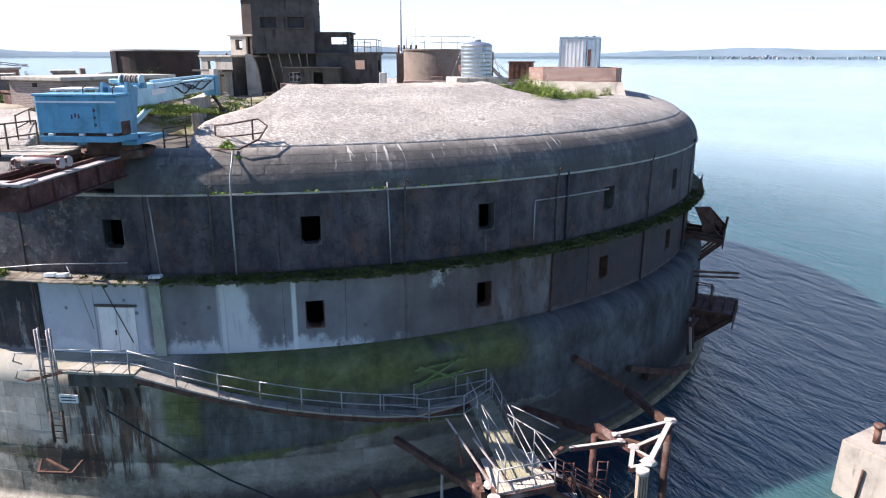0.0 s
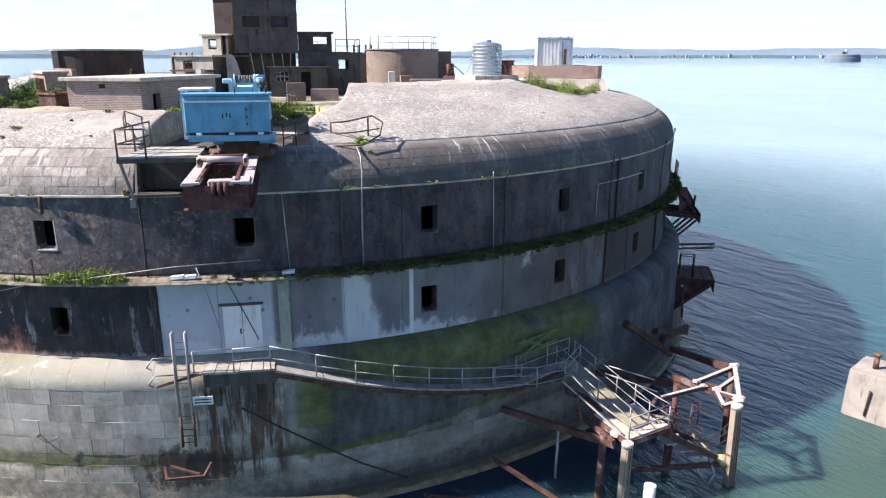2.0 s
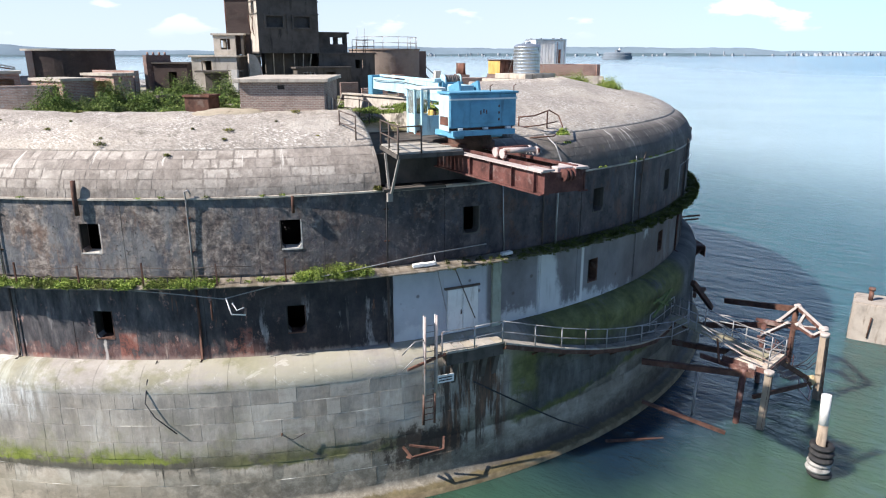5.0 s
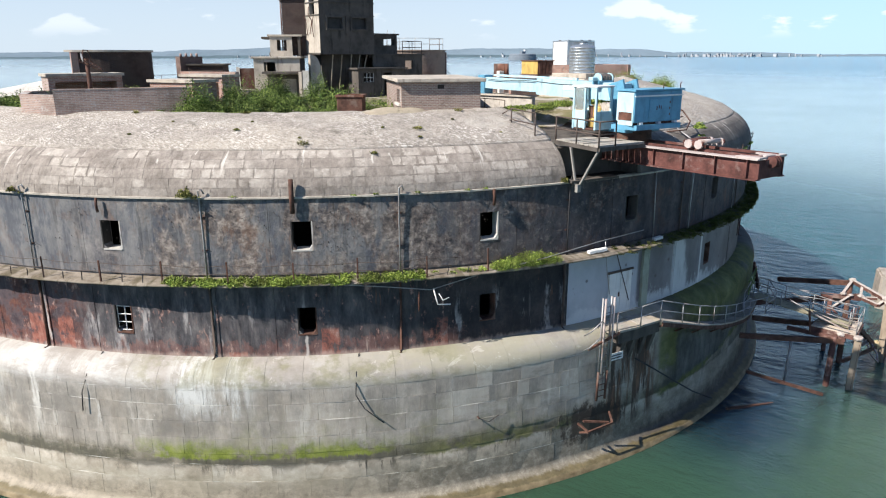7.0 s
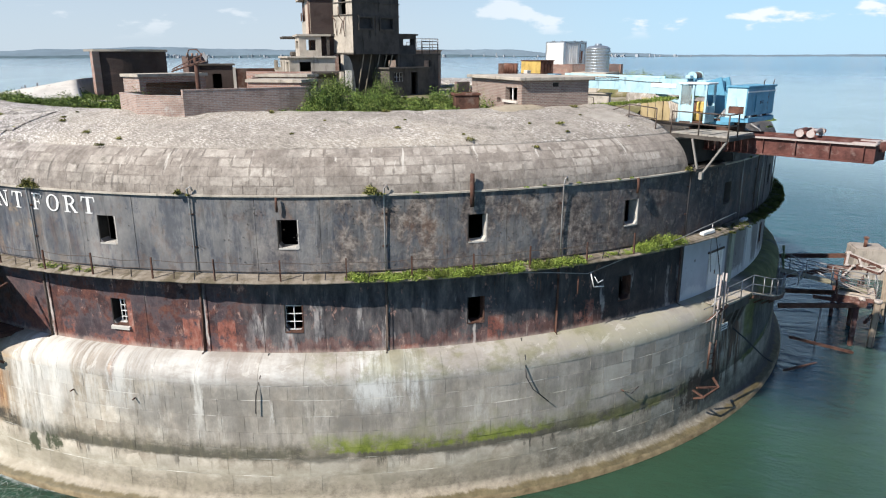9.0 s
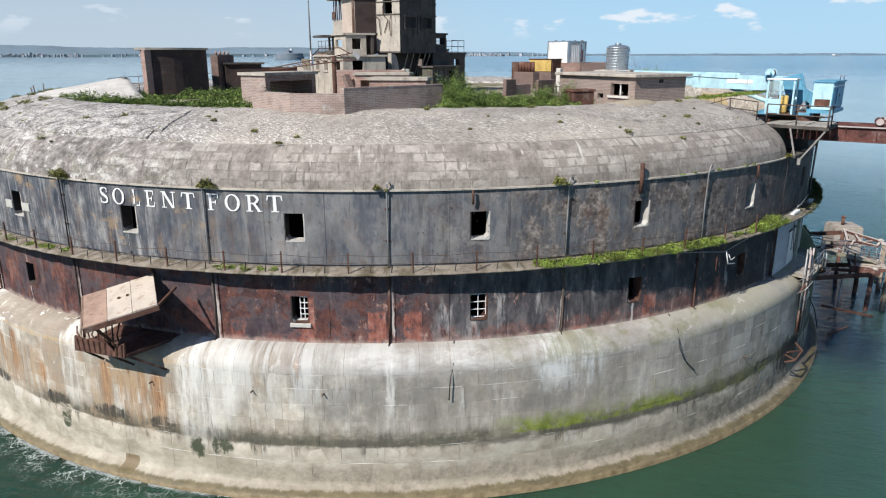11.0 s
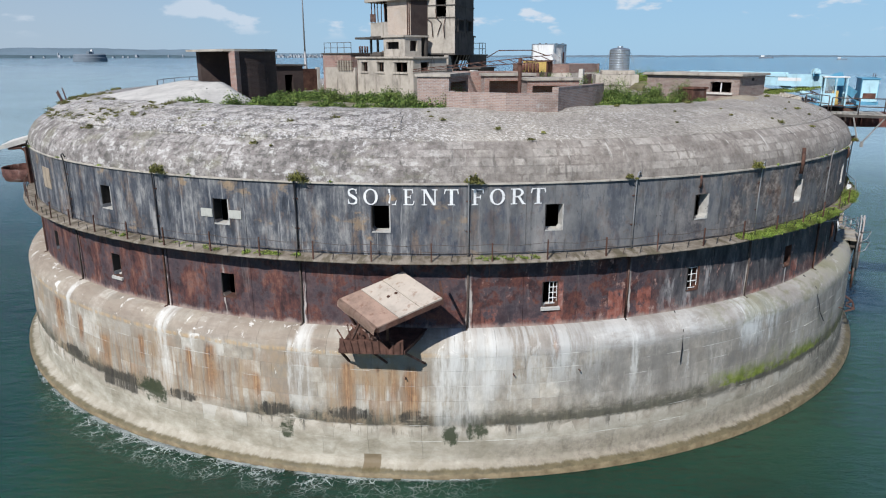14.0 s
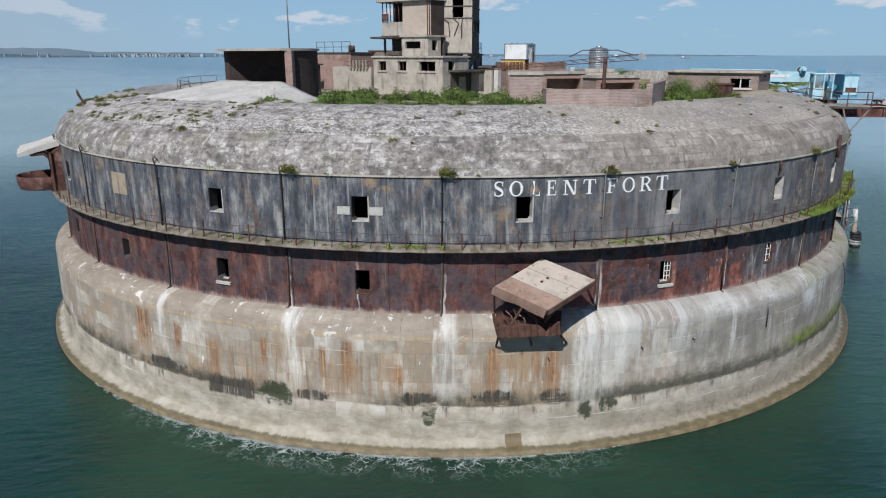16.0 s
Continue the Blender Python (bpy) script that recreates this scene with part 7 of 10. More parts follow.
pp(w, "cable", RAIL, [pol(30.3, -119, 9.7), pol(30.2, -115, 9.45), pol(30.1, -111.5, 9.15), pol(30.2, -108, 9.6), pol(30.3, -102, 10.05), pol(30.2, -97, 10.35), pol(29.9, -91, 10.4)], 0.022)
pp(w, "bracket", WHITE, [pol(30.15, -111.3, 9.2), pol(30.2, -111.0, 8.55), pol(30.2, -110.0, 8.5)], 0.03)
pp(w, "bracket", WHITE, [pol(30.15, -110.9, 9.0), pol(30.2, -110.6, 8.7), pol(30.2, -110.1, 8.8)], 0.025)
pp(w, "drop", RAIL, [pol(29.9, -95.6, 10.2), pol(29.75, -95.0, 9.0), pol(29.72, -94.4, 7.6)], 0.02)
pp(w, "stick", RUST, [pol(30.1, -112.4, 9.1), pol(30.1, -112.4, 8.3)], 0.035)
for a, zz in ((-96.5, 9.84), (-97.4, 9.84), (-89.5, 9.84)):
    f = thing("floodlight", "small pale floodlight lying on the ledge", "lamp")
    br(f, "body", WHITE, pol(29.9, a, zz), pol(29.95, a + 0.9, zz + 0.05), 0.22, 0.12)

# hoses trailing down the granite
for pts in ([(29.6, -137.3, 6.5), (30.5, -137.6, 5.9), (30.72, -137.9, 5.2), (30.75, -138.0, 4.4)], [(29.65, -117.0, 6.5), (30.45, -117.3, 6.0), (30.72, -117.4, 5.2), (30.74, -116.8, 4.6), (30.75, -115.4, 3.9)]):
    h = thing("hanging_hose", "black hose trailing over the granite shoulder", "hose")
    pp(h, "hose", PIPE_MAT, [pol(*p) for p in pts], 0.024)
for a0, a1, z in ((-108.0, -106.3, 3.55), (-162.0, -160.8, 4.6), (-153.2, -152.6, 4.7), (-147.6, -146.9, 4.7)):
    h = thing("mooring_ring", "small rusty mooring eye in the granite", "ring")
    if a0 > -110:
        pp(h, "rope", PIPE_MAT, [pol(30.72, a0, z), pol(30.82, (2 * a0 + a1) / 3, z - 0.14), pol(30.80, (a0 + a1) / 2, z - 0.2), pol(30.74, a1, z)], 0.014)
    rd(h, "eye", RUST_DARK, pol(30.6, a0, z), pol(30.78, a0, z), 0.03)

# ---- painted name ----
LETTER = plain("white_lettering_paint", (0.76, 0.75, 0.73), 0.6, 0.15, 3.0, dark=(0.46, 0.44, 0.42))
name_sign = thing("painted_name", "large white serif lettering painted on the iron wall", "lettering")
SPANS = (("S", -166.78, -165.9), ("O", -165.42, -164.25), ("L", -163.65, -162.7), ("E", -162.2, -161.2), ("N", -160.68, -159.37), ("T", -158.88, -157.62), ("F", -156.62, -155.52), ("O", -155.1, -153.88), ("R", -153.4, -152.15), ("T", -151.75, -150.42))


def ribbon(points, widths, n=22):
    """A pen stroke of changing breadth through points: a list of four-cornered pieces."""
    P = [Vector(p) for p in points]

    def curve(t):
        k = min(int(t), len(P) - 2)
        f = t - k
        a, b, c, d = P[max(k - 1, 0)], P[k], P[k + 1], P[min(k + 2, len(P) - 1)]
        return 0.5 * (2 * b + (c - a) * f + (2 * a - 5 * b + 4 * c - d) * f * f + (3 * b - a - 3 * c + d) * f ** 3), widths[k] + (widths[k + 1] - widths[k]) * f

    edge = []
    for i in range(n + 1):
        t = (len(P) - 1) * i / n
        p, w = curve(t)
        q = curve(min(t + 0.02, len(P) - 1))[0] - curve(max(t - 0.02, 0))[0]
        side = Vector((-q.y, q.x)).normalized() * w / 2
        edge.append((p + side, p - side))
    return [(a[0], a[1], b[1], b[0]) for a, b in zip(edge, edge[1:])]


def rect(x0, x1, y0, y1):
    return [((x0, y0), (x1, y0), (x1, y1), (x0, y1))]


def stem(x0, x1, low=True, high=True):
    """An upright with thin feet at its ends."""
    return rect(x0, x1, 0, 1) + (rect(x0 - 0.13, x1 + 0.13, 0, 0.06) if low else []) + (rect(x0 - 0.13, x1 + 0.13, 0.94, 1) if high else [])


ring = ribbon([(0.5 + 0.42 * math.cos(a * math.pi / 6), 0.5 + 0.475 * math.sin(a * math.pi / 6)) for a in range(13)], [0.20 if a % 6 == 0 else 0.16 if a % 6 in (1, 5) else 0.10 if a % 6 in (2, 4) else 0.07 for a in range(13)], 36)
GLYPHS = {
    "S": ribbon([(0.86, 0.76), (0.76, 0.93), (0.48, 0.965), (0.17, 0.86), (0.20, 0.64), (0.52, 0.50), (0.82, 0.34), (0.82, 0.13), (0.50, 0.035), (0.20, 0.08), (0.10, 0.26)], [0.05, 0.07, 0.08, 0.17, 0.20, 0.22, 0.20, 0.17, 0.08, 0.07, 0.05], 40) + rect(0.83, 0.90, 0.68, 0.98) + rect(0.07, 0.14, 0.02, 0.32),
    "O": ring,
    "L": [((0.22, 0.93), (0.46, 0.93), (0.46, 1.0), (0.30, 1.0)), ((0.32, 0.74), (0.46, 0.78), (0.44, 0.93), (0.30, 0.93)), ((0.40, 0.55), (0.47, 0.58), (0.46, 0.78), (0.36, 0.72)), ((0.30, 0.36), (0.46, 0.30), (0.48, 0.58), (0.42, 0.55)), ((0.27, 0.12), (0.40, 0.07), (0.44, 0.31), (0.34, 0.36)), ((0.55, 0.0), (0.98, 0.0), (0.92, 0.08), (0.62, 0.06)), ((0.84, 0.08), (0.93, 0.08), (1.0, 0.30), (0.95, 0.30))],
    "E": stem(0.16, 0.36) + rect(0.36, 0.84, 0.93, 1.0) + rect(0.77, 0.84, 0.74, 0.93) + rect(0.36, 0.66, 0.475, 0.545) + rect(0.60, 0.66, 0.38, 0.64) + rect(0.36, 0.86, 0.0, 0.07) + [((0.82, 0.07), (0.88, 0.07), (0.94, 0.30), (0.87, 0.28))],
    "N": stem(0.13, 0.21) + stem(0.80, 0.88, low=False) + [((0.70, 0.0), (0.88, 0.0), (0.30, 1.0), (0.10, 1.0))],
    "T": stem(0.40, 0.60, high=False) + rect(0.06, 0.94, 0.93, 1.0) + [((0.02, 0.70), (0.08, 0.70), (0.14, 0.94), (0.06, 0.94)), ((0.92, 0.70), (0.98, 0.70), (0.94, 0.94), (0.86, 0.94))],
    "F": stem(0.16, 0.36) + rect(0.36, 0.90, 0.93, 1.0) + rect(0.83, 0.90, 0.72, 0.93) + rect(0.36, 0.70, 0.455, 0.525) + rect(0.64, 0.70, 0.36, 0.62),
    "R": stem(0.14, 0.32) + ribbon([(0.32, 0.965), (0.60, 0.95), (0.78, 0.74), (0.60, 0.52), (0.32, 0.49)], [0.07, 0.10, 0.18, 0.10, 0.07], 18) + [((0.44, 0.49), (0.62, 0.50), (0.98, 0.0), (0.78, 0.0))] + rect(0.74, 1.04, 0.0, 0.06),
}
for ch, a0, a1 in SPANS:
    bm = bmesh.new()
    for k, piece in enumerate(GLYPHS[ch]):
        bm.faces.new([bm.verts.new(pol(29.586 + 0.0004 * k, a0 + (a1 - a0) * x, 12.04 + 0.68 * y)) for x, y in piece])
    part("letter", bm, LETTER, name_sign, "broken flaked letter" if ch == "L" else "")

# pale repair patches beside one window
PATCH = plain("pale_filler", (0.44, 0.43, 0.38), 0.9, 0.2, 3.0)
for a0, a1 in ((-180.5, -179.3), (-177.6, -176.4)):
    bm = bmesh.new()
    turned(bm, [(29.5, 11.15), (29.615, 11.15), (29.615, 11.52), (29.5, 11.52)], a0, a1, 3)
    tagged(part("repair_patch", bm, PATCH), "pale filler patch beside a window", "patch", group="repair patches")

# ---- hanging stage on the west face ----
stage = thing("hanging_stage", "tipped rusty steel roof plate over a crumpled landing stage", "stage")
T, R_, B, L = Vector((-28.15, -9.0, 9.05)), Vector((-29.55, -11.35, 8.60)), Vector((-31.6, -9.36, 7.82)), Vector((-30.25, -7.0, 8.27))
nrm = (R_ - T).cross(L - T).normalized()
nrm = nrm if nrm.z > 0 else -nrm
STAGE_TOP = plain("bleached_rusty_sheet", (0.50, 0.43, 0.355), 0.7, 0.3, 1.0, dark=(0.27, 0.165, 0.115))
STAGE_LIP = plain("pink_rusted_sheet", (0.36, 0.245, 0.185), 0.75, 0.35, 1.4, dark=(0.19, 0.095, 0.062))
for i in range(3):
    f0, f1 = i / 3 + 0.004, (i + 1) / 3 - 0.004
    bm = bmesh.new()
    a, b, c, e = L.lerp(T, f0), L.lerp(T, f1), B.lerp(R_, f1), B.lerp(R_, f0)
    lo = [bm.verts.new(p) for p in (a, b, c, e)]
    hi = [bm.verts.new(p + nrm * (0.05 + 0.01 * i)) for p in (a, b, c, e)]
    bm.faces.new(lo[::-1]), bm.faces.new(hi)
    for k in range(4):
        bm.faces.new((lo[k], lo[(k + 1) % 4], hi[(k + 1) % 4], hi[k]))
    part("roof_plate", bm, STAGE_TOP if i else STAGE_LIP, stage, "" if i else "pinkish rusted end sheet")
# the end sheet folds down in a rounded lip
side = ((L - T).normalized() * 0.8 - nrm * 0.2)
bm = bmesh.new()
rows = []
for f in (0.0, 0.25, 0.5, 0.75, 1.0):
    p = L.lerp(B, f) + nrm * 0.052
    rows.append([bm.verts.new(p + side * x - nrm * y) for x, y in ((-0.05, 0.0), (0.06, 0.02), (0.15, 0.09), (0.20, 0.22), (0.21, 0.27 + 0.05 * math.sin(f * 9)))])
for p, q in zip(rows, rows[1:]):
    for k in range(4):
        bm.faces.new((p[k], q[k], q[k + 1], p[k + 1]))
bmesh.ops.solidify(bm, geom=bm.faces[:], thickness=0.02)
part("folded_lip", bm, STAGE_LIP, stage, "folded rusty lip of the sheet", True)
for p, q in ((B, R_), (L, B), (L.lerp(T, 0.33), B.lerp(R_, 0.33)), (L.lerp(T, 0.66), B.lerp(R_, 0.66))):
    br(stage, "edge_channel", RUST_DARK, p - nrm * 0.1, q - nrm * 0.1, 0.08, 0.2)
for x in (0.5, 0.62):
    q = L.lerp(T, x).lerp(B.lerp(R_, x), 0.45) + nrm * 0.07
    rd(stage, "lifting_eye", RUST_DARK, q, q + nrm * 0.03, 0.07, n=8)
tL, tR = Vector((-30.98, -7.33, 6.86)), Vector((-30.32, -9.92, 6.92))
out = Vector((-0.97, -0.25, 0))
n = 9
bm = bmesh.new()
row = []
for i in range(n + 1):
    p = tL.lerp(tR, i / n)
    dip = 0.45 if i == 7 else (0.12 if i in (6, 8) else 0.05 * ((i * 37) % 3))
    row.append([bm.verts.new(p + Vector((0, 0, -dip)) + out * 0.02), bm.verts.new(p + Vector((0, 0, -0.62)) + out * 0.1), bm.verts.new(p + Vector((0, 0, -0.65)) - out * 0.0), bm.verts.new(p + Vector((0, 0, -dip)) - out * 0.06)])
for a, b in zip(row, row[1:]):
    for k in range(4):
        bm.faces.new((a[k], b[k], b[(k + 1) % 4], a[(k + 1) % 4]))
bm.faces.new(row[0]), bm.faces.new(row[-1][::-1])
part("crumpled_apron", bm, RUST_DARK, stage, "crumpled dark rusty apron plate")
for i in range(9):
    p = tL.lerp(tR, (i + 0.5) / 9)
    br(stage, "stiffener", RUST_DARK, p.lerp(tR, 0.06) + out * 0.1 + Vector((0, 0, -0.58)), p + out * 0.05 + Vector((0, 0, -0.08 - 0.3 * (i == 6))), 0.06, 0.06)
for p, q in ((tL, pol(29.55, -166.6, 6.5)), (tR, pol(29.55, -160.4, 6.5)), (tL.lerp(tR, 0.5), pol(29.55, -163.5, 6.5))):
    br(stage, "bearer", RUST_DARK, p + Vector((0, 0, -0.56)), q + Vector((0, 0, -0.1)), 0.14, 0.16)
    br(stage, "bracket_leg", RUST_DARK, p - out * 0.08 + Vector((0, 0, -0.6)), Vector((q.x, q.y, 0)) * 1.037 + Vector((0, 0, 5.30)), 0.08, 0.09)
for p, q in ((L, pol(29.6, -166.5, 6.6)), (T, pol(29.55, -162.5, 9.3)), (R_, pol(30.3, -159.2, 8.9)), (L.lerp(T, 0.5), pol(29.7, -164.0, 6.5)), (B.lerp(R_, 0.15) - nrm * 0.2, tR.lerp(tL, 0.25)), (B.lerp(L, 0.4) - nrm * 0.1, tL.lerp(tR, 0.2))):
    br(stage, "prop", RUST_DARK, p, q, 0.09, 0.09)
bm = bmesh.new()
a, b, c, e = pol(29.62, -166.4, 6.45), pol(29.62, -160.6, 6.45), tR + Vector((0, 0, -0.54)), tL + Vector((0, 0, -0.54))
prism_pts = [a, b, c, e]
lo, hi = [bm.verts.new(p) for p in prism_pts], [bm.verts.new(p + Vector((0, 0, 0.07))) for p in prism_pts]
bm.faces.new(lo[::-1]), bm.faces.new(hi)
for k in range(4):
    bm.faces.new((lo[k], lo[(k + 1) % 4], hi[(k + 1) % 4], hi[k]))
part("stage_floor", bm, RUST_DARK, stage)
for k in range(8):
    p = tL.lerp(tR, 0.1 + 0.1 * k) - out * (0.2 + 0.1 * (k % 3))
    pp(stage, "scrap_bar", RUST_DARK if k % 2 else RUST, [p + Vector((0, 0, -0.5)), p + Vector((0.15 * (k % 3 - 1), 0.2, 0.1)), p + Vector((0.3 * (k % 2), 0.45, 0.25 + 0.08 * (k % 4)))], 0.035)

# ---- deck crane in the gap ----
crane = thing("deck_crane", "blue truck-style deck crane with its boom lowered inward", "crane")
CM = pose(-1.22, -30.2, 0, 0, 0, -3.5)
body = bx(crane, "machine_house", BLUE, -1.44, 1.44, -0.52, 0.45, 15.36, 16.62, 0.03, "faded blue steel machine house", CM)
bx(body, "roof_lip", BLUE, -1.50, 1.50, -0.58, 0.50, 16.62, 16.70, 0.01, "", CM)
bx(body, "roof_band", WHITE, -1.46, 1.46, -0.56, -0.525, 16.40, 16.46, 0, "", CM)
panel = bx(body, "door", BLUE, -0.60, 0.62, -0.565, -0.525, 15.52, 16.30, 0.008, "", CM)
for z in (15.6, 15.85, 16.1):
    bx(panel, "hinge", RUST_DARK, 0.63, 0.69, -0.555, -0.53, z, z + 0.09, 0, "", CM)
for dx, dz in ((-0.15, 0.0), (-0.02, 0.05), (0.1, 0.02)):
    bx(panel, "worn_mark", RUST_DARK, dx - 0.025, dx + 0.025, -0.572, -0.566, 15.85 + dz, 16.0 + dz, 0, "", CM)
# west side painted paler, as the face the sun strikes
bx(body, "west_panel", BLUE_PALE, -1.462, -1.445, -0.48, 0.42, 15.25, 16.58, 0, "bleached pale side panel with its sunlit tone painted in", CM)
bx(body, "rust_patch", RUST, -1.475, -1.464, -0.42, 0.3, 15.45, 15.78, 0, "", CM)
bx(body, "vent", RUST_DARK, 1.442, 1.46, -0.3, 0.3, 15.3, 15.75, 0, "", CM)
for x in (-1.0, 0.1, 1.1):
    bx(body, "lug", WHITE, x - 0.09, x + 0.09, -0.56, -0.4, 15.27, 15.36, 0.01, "", CM)
for x in (0.3, 1.35):
    pp(body, "grab_hook", RUST_DARK, [CM @ Vector((x, -0.45, 16.7)), CM @ Vector((x, -0.45, 16.9)), CM @ Vector((x + 0.1, -0.45, 16.95))], 0.02)
bm = bmesh.new()
vs = [(-1.35, -0.62), (1.35, -0.62), (1.55, 0.6), (-1.55, 0.6)]
prism(bm, [tuple((CM @ Vector((x, y, 0))).xy) for x, y in vs], 15.06, 15.26)
base = part("base_frame", bm, BLUE, crane)
bx(crane, "skid", RUST_DARK, -1.35, 1.35, -0.4, 0.45, 15.26, 15.36, 0, "", CM)
rd(crane, "slew_ring", RUST_DARK, (-0.9, -29.0, 14.36), (-0.9, -29.0, 15.06), 0.95, n=28)
rd(crane, "pedestal", RUST_DARK, (-0.9, -28.6, 14.3), (-0.9, -28.6, 14.6), 1.3, n=28)
bx(crane, "deck_frame", BLUE, -1.9, 0.3, -29.7, -26.9, 14.82, 15.0, 0.02)
# driver's cab
cab = bx(crane, "cab", BLUE_PALE, -2.95, -2.0, -28.85, -28.78, 14.95, 15.72, 0, "pale blue driver's cab with broken windows")
for x, y in ((-2.95, -28.82), (-2.0, -28.82), (-2.95, -27.55), (-2.0, -27.55), (-2.95, -28.2)):
    bx(cab, "corner_post", BLUE_PALE, x - 0.045, x + 0.045, y - 0.045, y + 0.045, 14.95, 16.72)
bx(cab, "roof", WHITE, -3.05, -1.92, -28.92, -27.45, 16.72, 16.80, 0.02)
bx(cab, "floor", RUST_DARK, -2.95, -2.0, -28.8, -27.55, 14.93, 15.0)
bx(cab, "side_panel", BLUE_PALE, -2.97, -2.93, -28.15, -27.6, 15.0, 15.75)
bx(cab, "front_panel", BLUE_PALE, -2.9, -2.05, -27.58, -27.54, 15.0, 15.7)
# dark rear panel carries the cab's shaded inside in its colour
bx(cab, "rear_panel", RUST_DARK, -2.04, -2.0, -28.2, -27.58, 15.0, 15.9)
bx(cab, "seat", YELLOW, -2.65, -2.25, -28.5, -28.1, 15.0, 15.4, 0.05, "yellow driver's seat")
bx(cab, "seat_back", YELLOW, -2.35, -2.22, -28.5, -28.1, 15.4, 15.9, 0.05)
pane = Mat("dusty_glass")
pane.b.inputs["Transmission Weight"].default_value = 0.85
GLASS = pane.done((0.55, 0.60, 0.60), 0.12, spec=0.5)
for q in (((-2.96, -28.1), (-2.96, -27.6)), ((-2.9, -27.56), (-2.05, -27.56))):
    bm = bmesh.new()
    (xa, ya), (xb, yb) = q
    bar(bm, (xa, ya, 16.22), (xb, yb, 16.22), 0.012, 0.9)
    part("pane", bm, GLASS, cab).visible_shadow = False
# boom
tip, root = Vector((-0.51, -18.4, 16.62)), Vector((-0.75, -28.6, 16.45))
boom = br(crane, "boom", BLUE_PALE, root, root.lerp(tip, 0.55), 0.62, 0.78, "long pale-blue box boom")
br(boom, "inner_boom", BLUE_PALE, root.lerp(tip, 0.5), tip, 0.46, 0.58)
br(boom, "boom_head", BLUE, tip + Vector((0, -0.3, -0.1)), tip + Vector((0, 0.25, -0.1)), 0.6, 1.0)
for dx in (-0.32, 0.32):
    pp(boom, "hose", PIPE_MAT, [root.lerp(tip, f) + Vector((dx, 0, 0.22 + 0.035 * math.sin(f * 13))) for f in [0.3 + 0.05 * k for k in range(14)]], 0.018)
    br(boom, "lettering_bar", WHITE, root.lerp(tip, 0.22) + Vector((dx * 1.0, 0, 0.05)), root.lerp(tip, 0.36) + Vector((dx * 1.0, 0, 0.05)), 0.02, 0.22)
for f0, f1, dz in ((0.52, 0.78, 0.10), (0.60, 0.9, 0.0), (0.45, 0.66, -0.05)):
    pp(boom, "slack_hose", PIPE_MAT, [root.lerp(tip, f0 + (f1 - f0) * k / 6) + Vector((0.36, 0, dz + 0.16 * math.cos(k * math.pi / 3))) for k in range(7)], 0.035)
br(boom, "top_rail", BLUE_PALE, root.lerp(tip, 0.3) + Vector((0, 0, 0.45)), root.lerp(tip, 0.92) + Vector((0, 0, 0.42)), 0.12, 0.1)
rd(crane, "hydraulic_ram", BLUE_PALE, (-0.8, -28.3, 15.1), root.lerp(tip, 0.34) + Vector((0, 0, -0.35)), 0.12, n=10)
for x in (-0.45, 0.45):
    br(crane, "turret_cheek", BLUE, (-0.75 + x, -28.9, 15.0), (-0.75 + x, -28.3, 16.9), 0.1, 0.9)
ROPE = plain("greased_rope", (0.13, 0.11, 0.10), 0.7, 0.4, 6.0)
winch = rd(crane, "winch_drum", ROPE, (-1.1, -27.2, 17.02), (-0.4, -27.2, 17.02), 0.17, "rope drum of grey wire", n=18)
for k in range(7):
    rd(winch, "rope_turn", ROPE, (-1.08 + 0.1 * k, -27.2, 17.02), (-1.0 + 0.1 * k, -27.2, 17.02), 0.205 + 0.012 * (k % 2), n=16)
for x in (-1.13, -0.37):
    rd(winch, "flange", BLUE_PALE, (x - 0.03, -27.2, 17.02), (x + 0.03, -27.2, 17.02), 0.25, n=18)
bx(winch, "motor", BLUE_PALE, -1.6, -1.25, -27.32, -27.05, 16.92, 17.1, 0.03)
bx(winch, "cradle", BLUE, -1.25, -0.25, -27.4, -27.0, 16.75, 16.95)
br(crane, "counter_stay", BLUE, (-0.9, -29.6, 15.6), (-1.0, -28.7, 16.2), 0.5, 0.5)
for k in range(6):
    pp(crane, "cable_coil", RAIL, [(-1.75 + 0.1 * k, -28.9 + 0.05 * k, 15.0), (-1.9 + 0.1 * k, -29.15, 15.25 + 0.06 * k), (-1.65, -29.35, 15.05)], 0.03)
# hook block and stays near the boom head
br(crane, "hook_stay", RUST_DARK, tip + Vector((0, 0.0, -0.6)), (-0.1, -18.0, 15.2), 0.12, 0.12)

# ---- steel girder over the wall, with its trolley ----
STEEL_PALE = plain("bleached_steel", (0.42, 0.36, 0.335), 0.7, 0.25, 2.0, dark=(0.24, 0.14, 0.10))
GIRDER = rusty("girder_steel", (0.100, 0.040, 0.033), (0.22, 0.155, 0.140))
girder = thing("runway_girder", "rust-red steel runway girder jutting over the sea", "girder")
for x0, x1 in ((-2.25, -2.02), (-0.62, -0.40)):
    w = br(girder, "web", GIRDER, ((x0 + x1) / 2, -28.6, 14.02), ((x0 + x1) / 2 + 0.04, -35.9, 14.06), 0.05, 0.74)
    for z in (14.42, 13.68):
        br(w, "flange", STEEL_PALE if z > 14 else GIRDER, ((x0 + x1) / 2, -28.6, z - 0.03), ((x0 + x1) / 2 + 0.04, -35.9, z), 0.34, 0.05)
    for y in (-30.0, -31.4, -32.8, -34.2, -35.5):
        for s in (-1, 1):
            br(w, "stiffener", GIRDER, ((x0 + x1) / 2 + 0.08 * s, y, 13.70), ((x0 + x1) / 2 + 0.08 * s, y, 14.39), 0.12, 0.03)
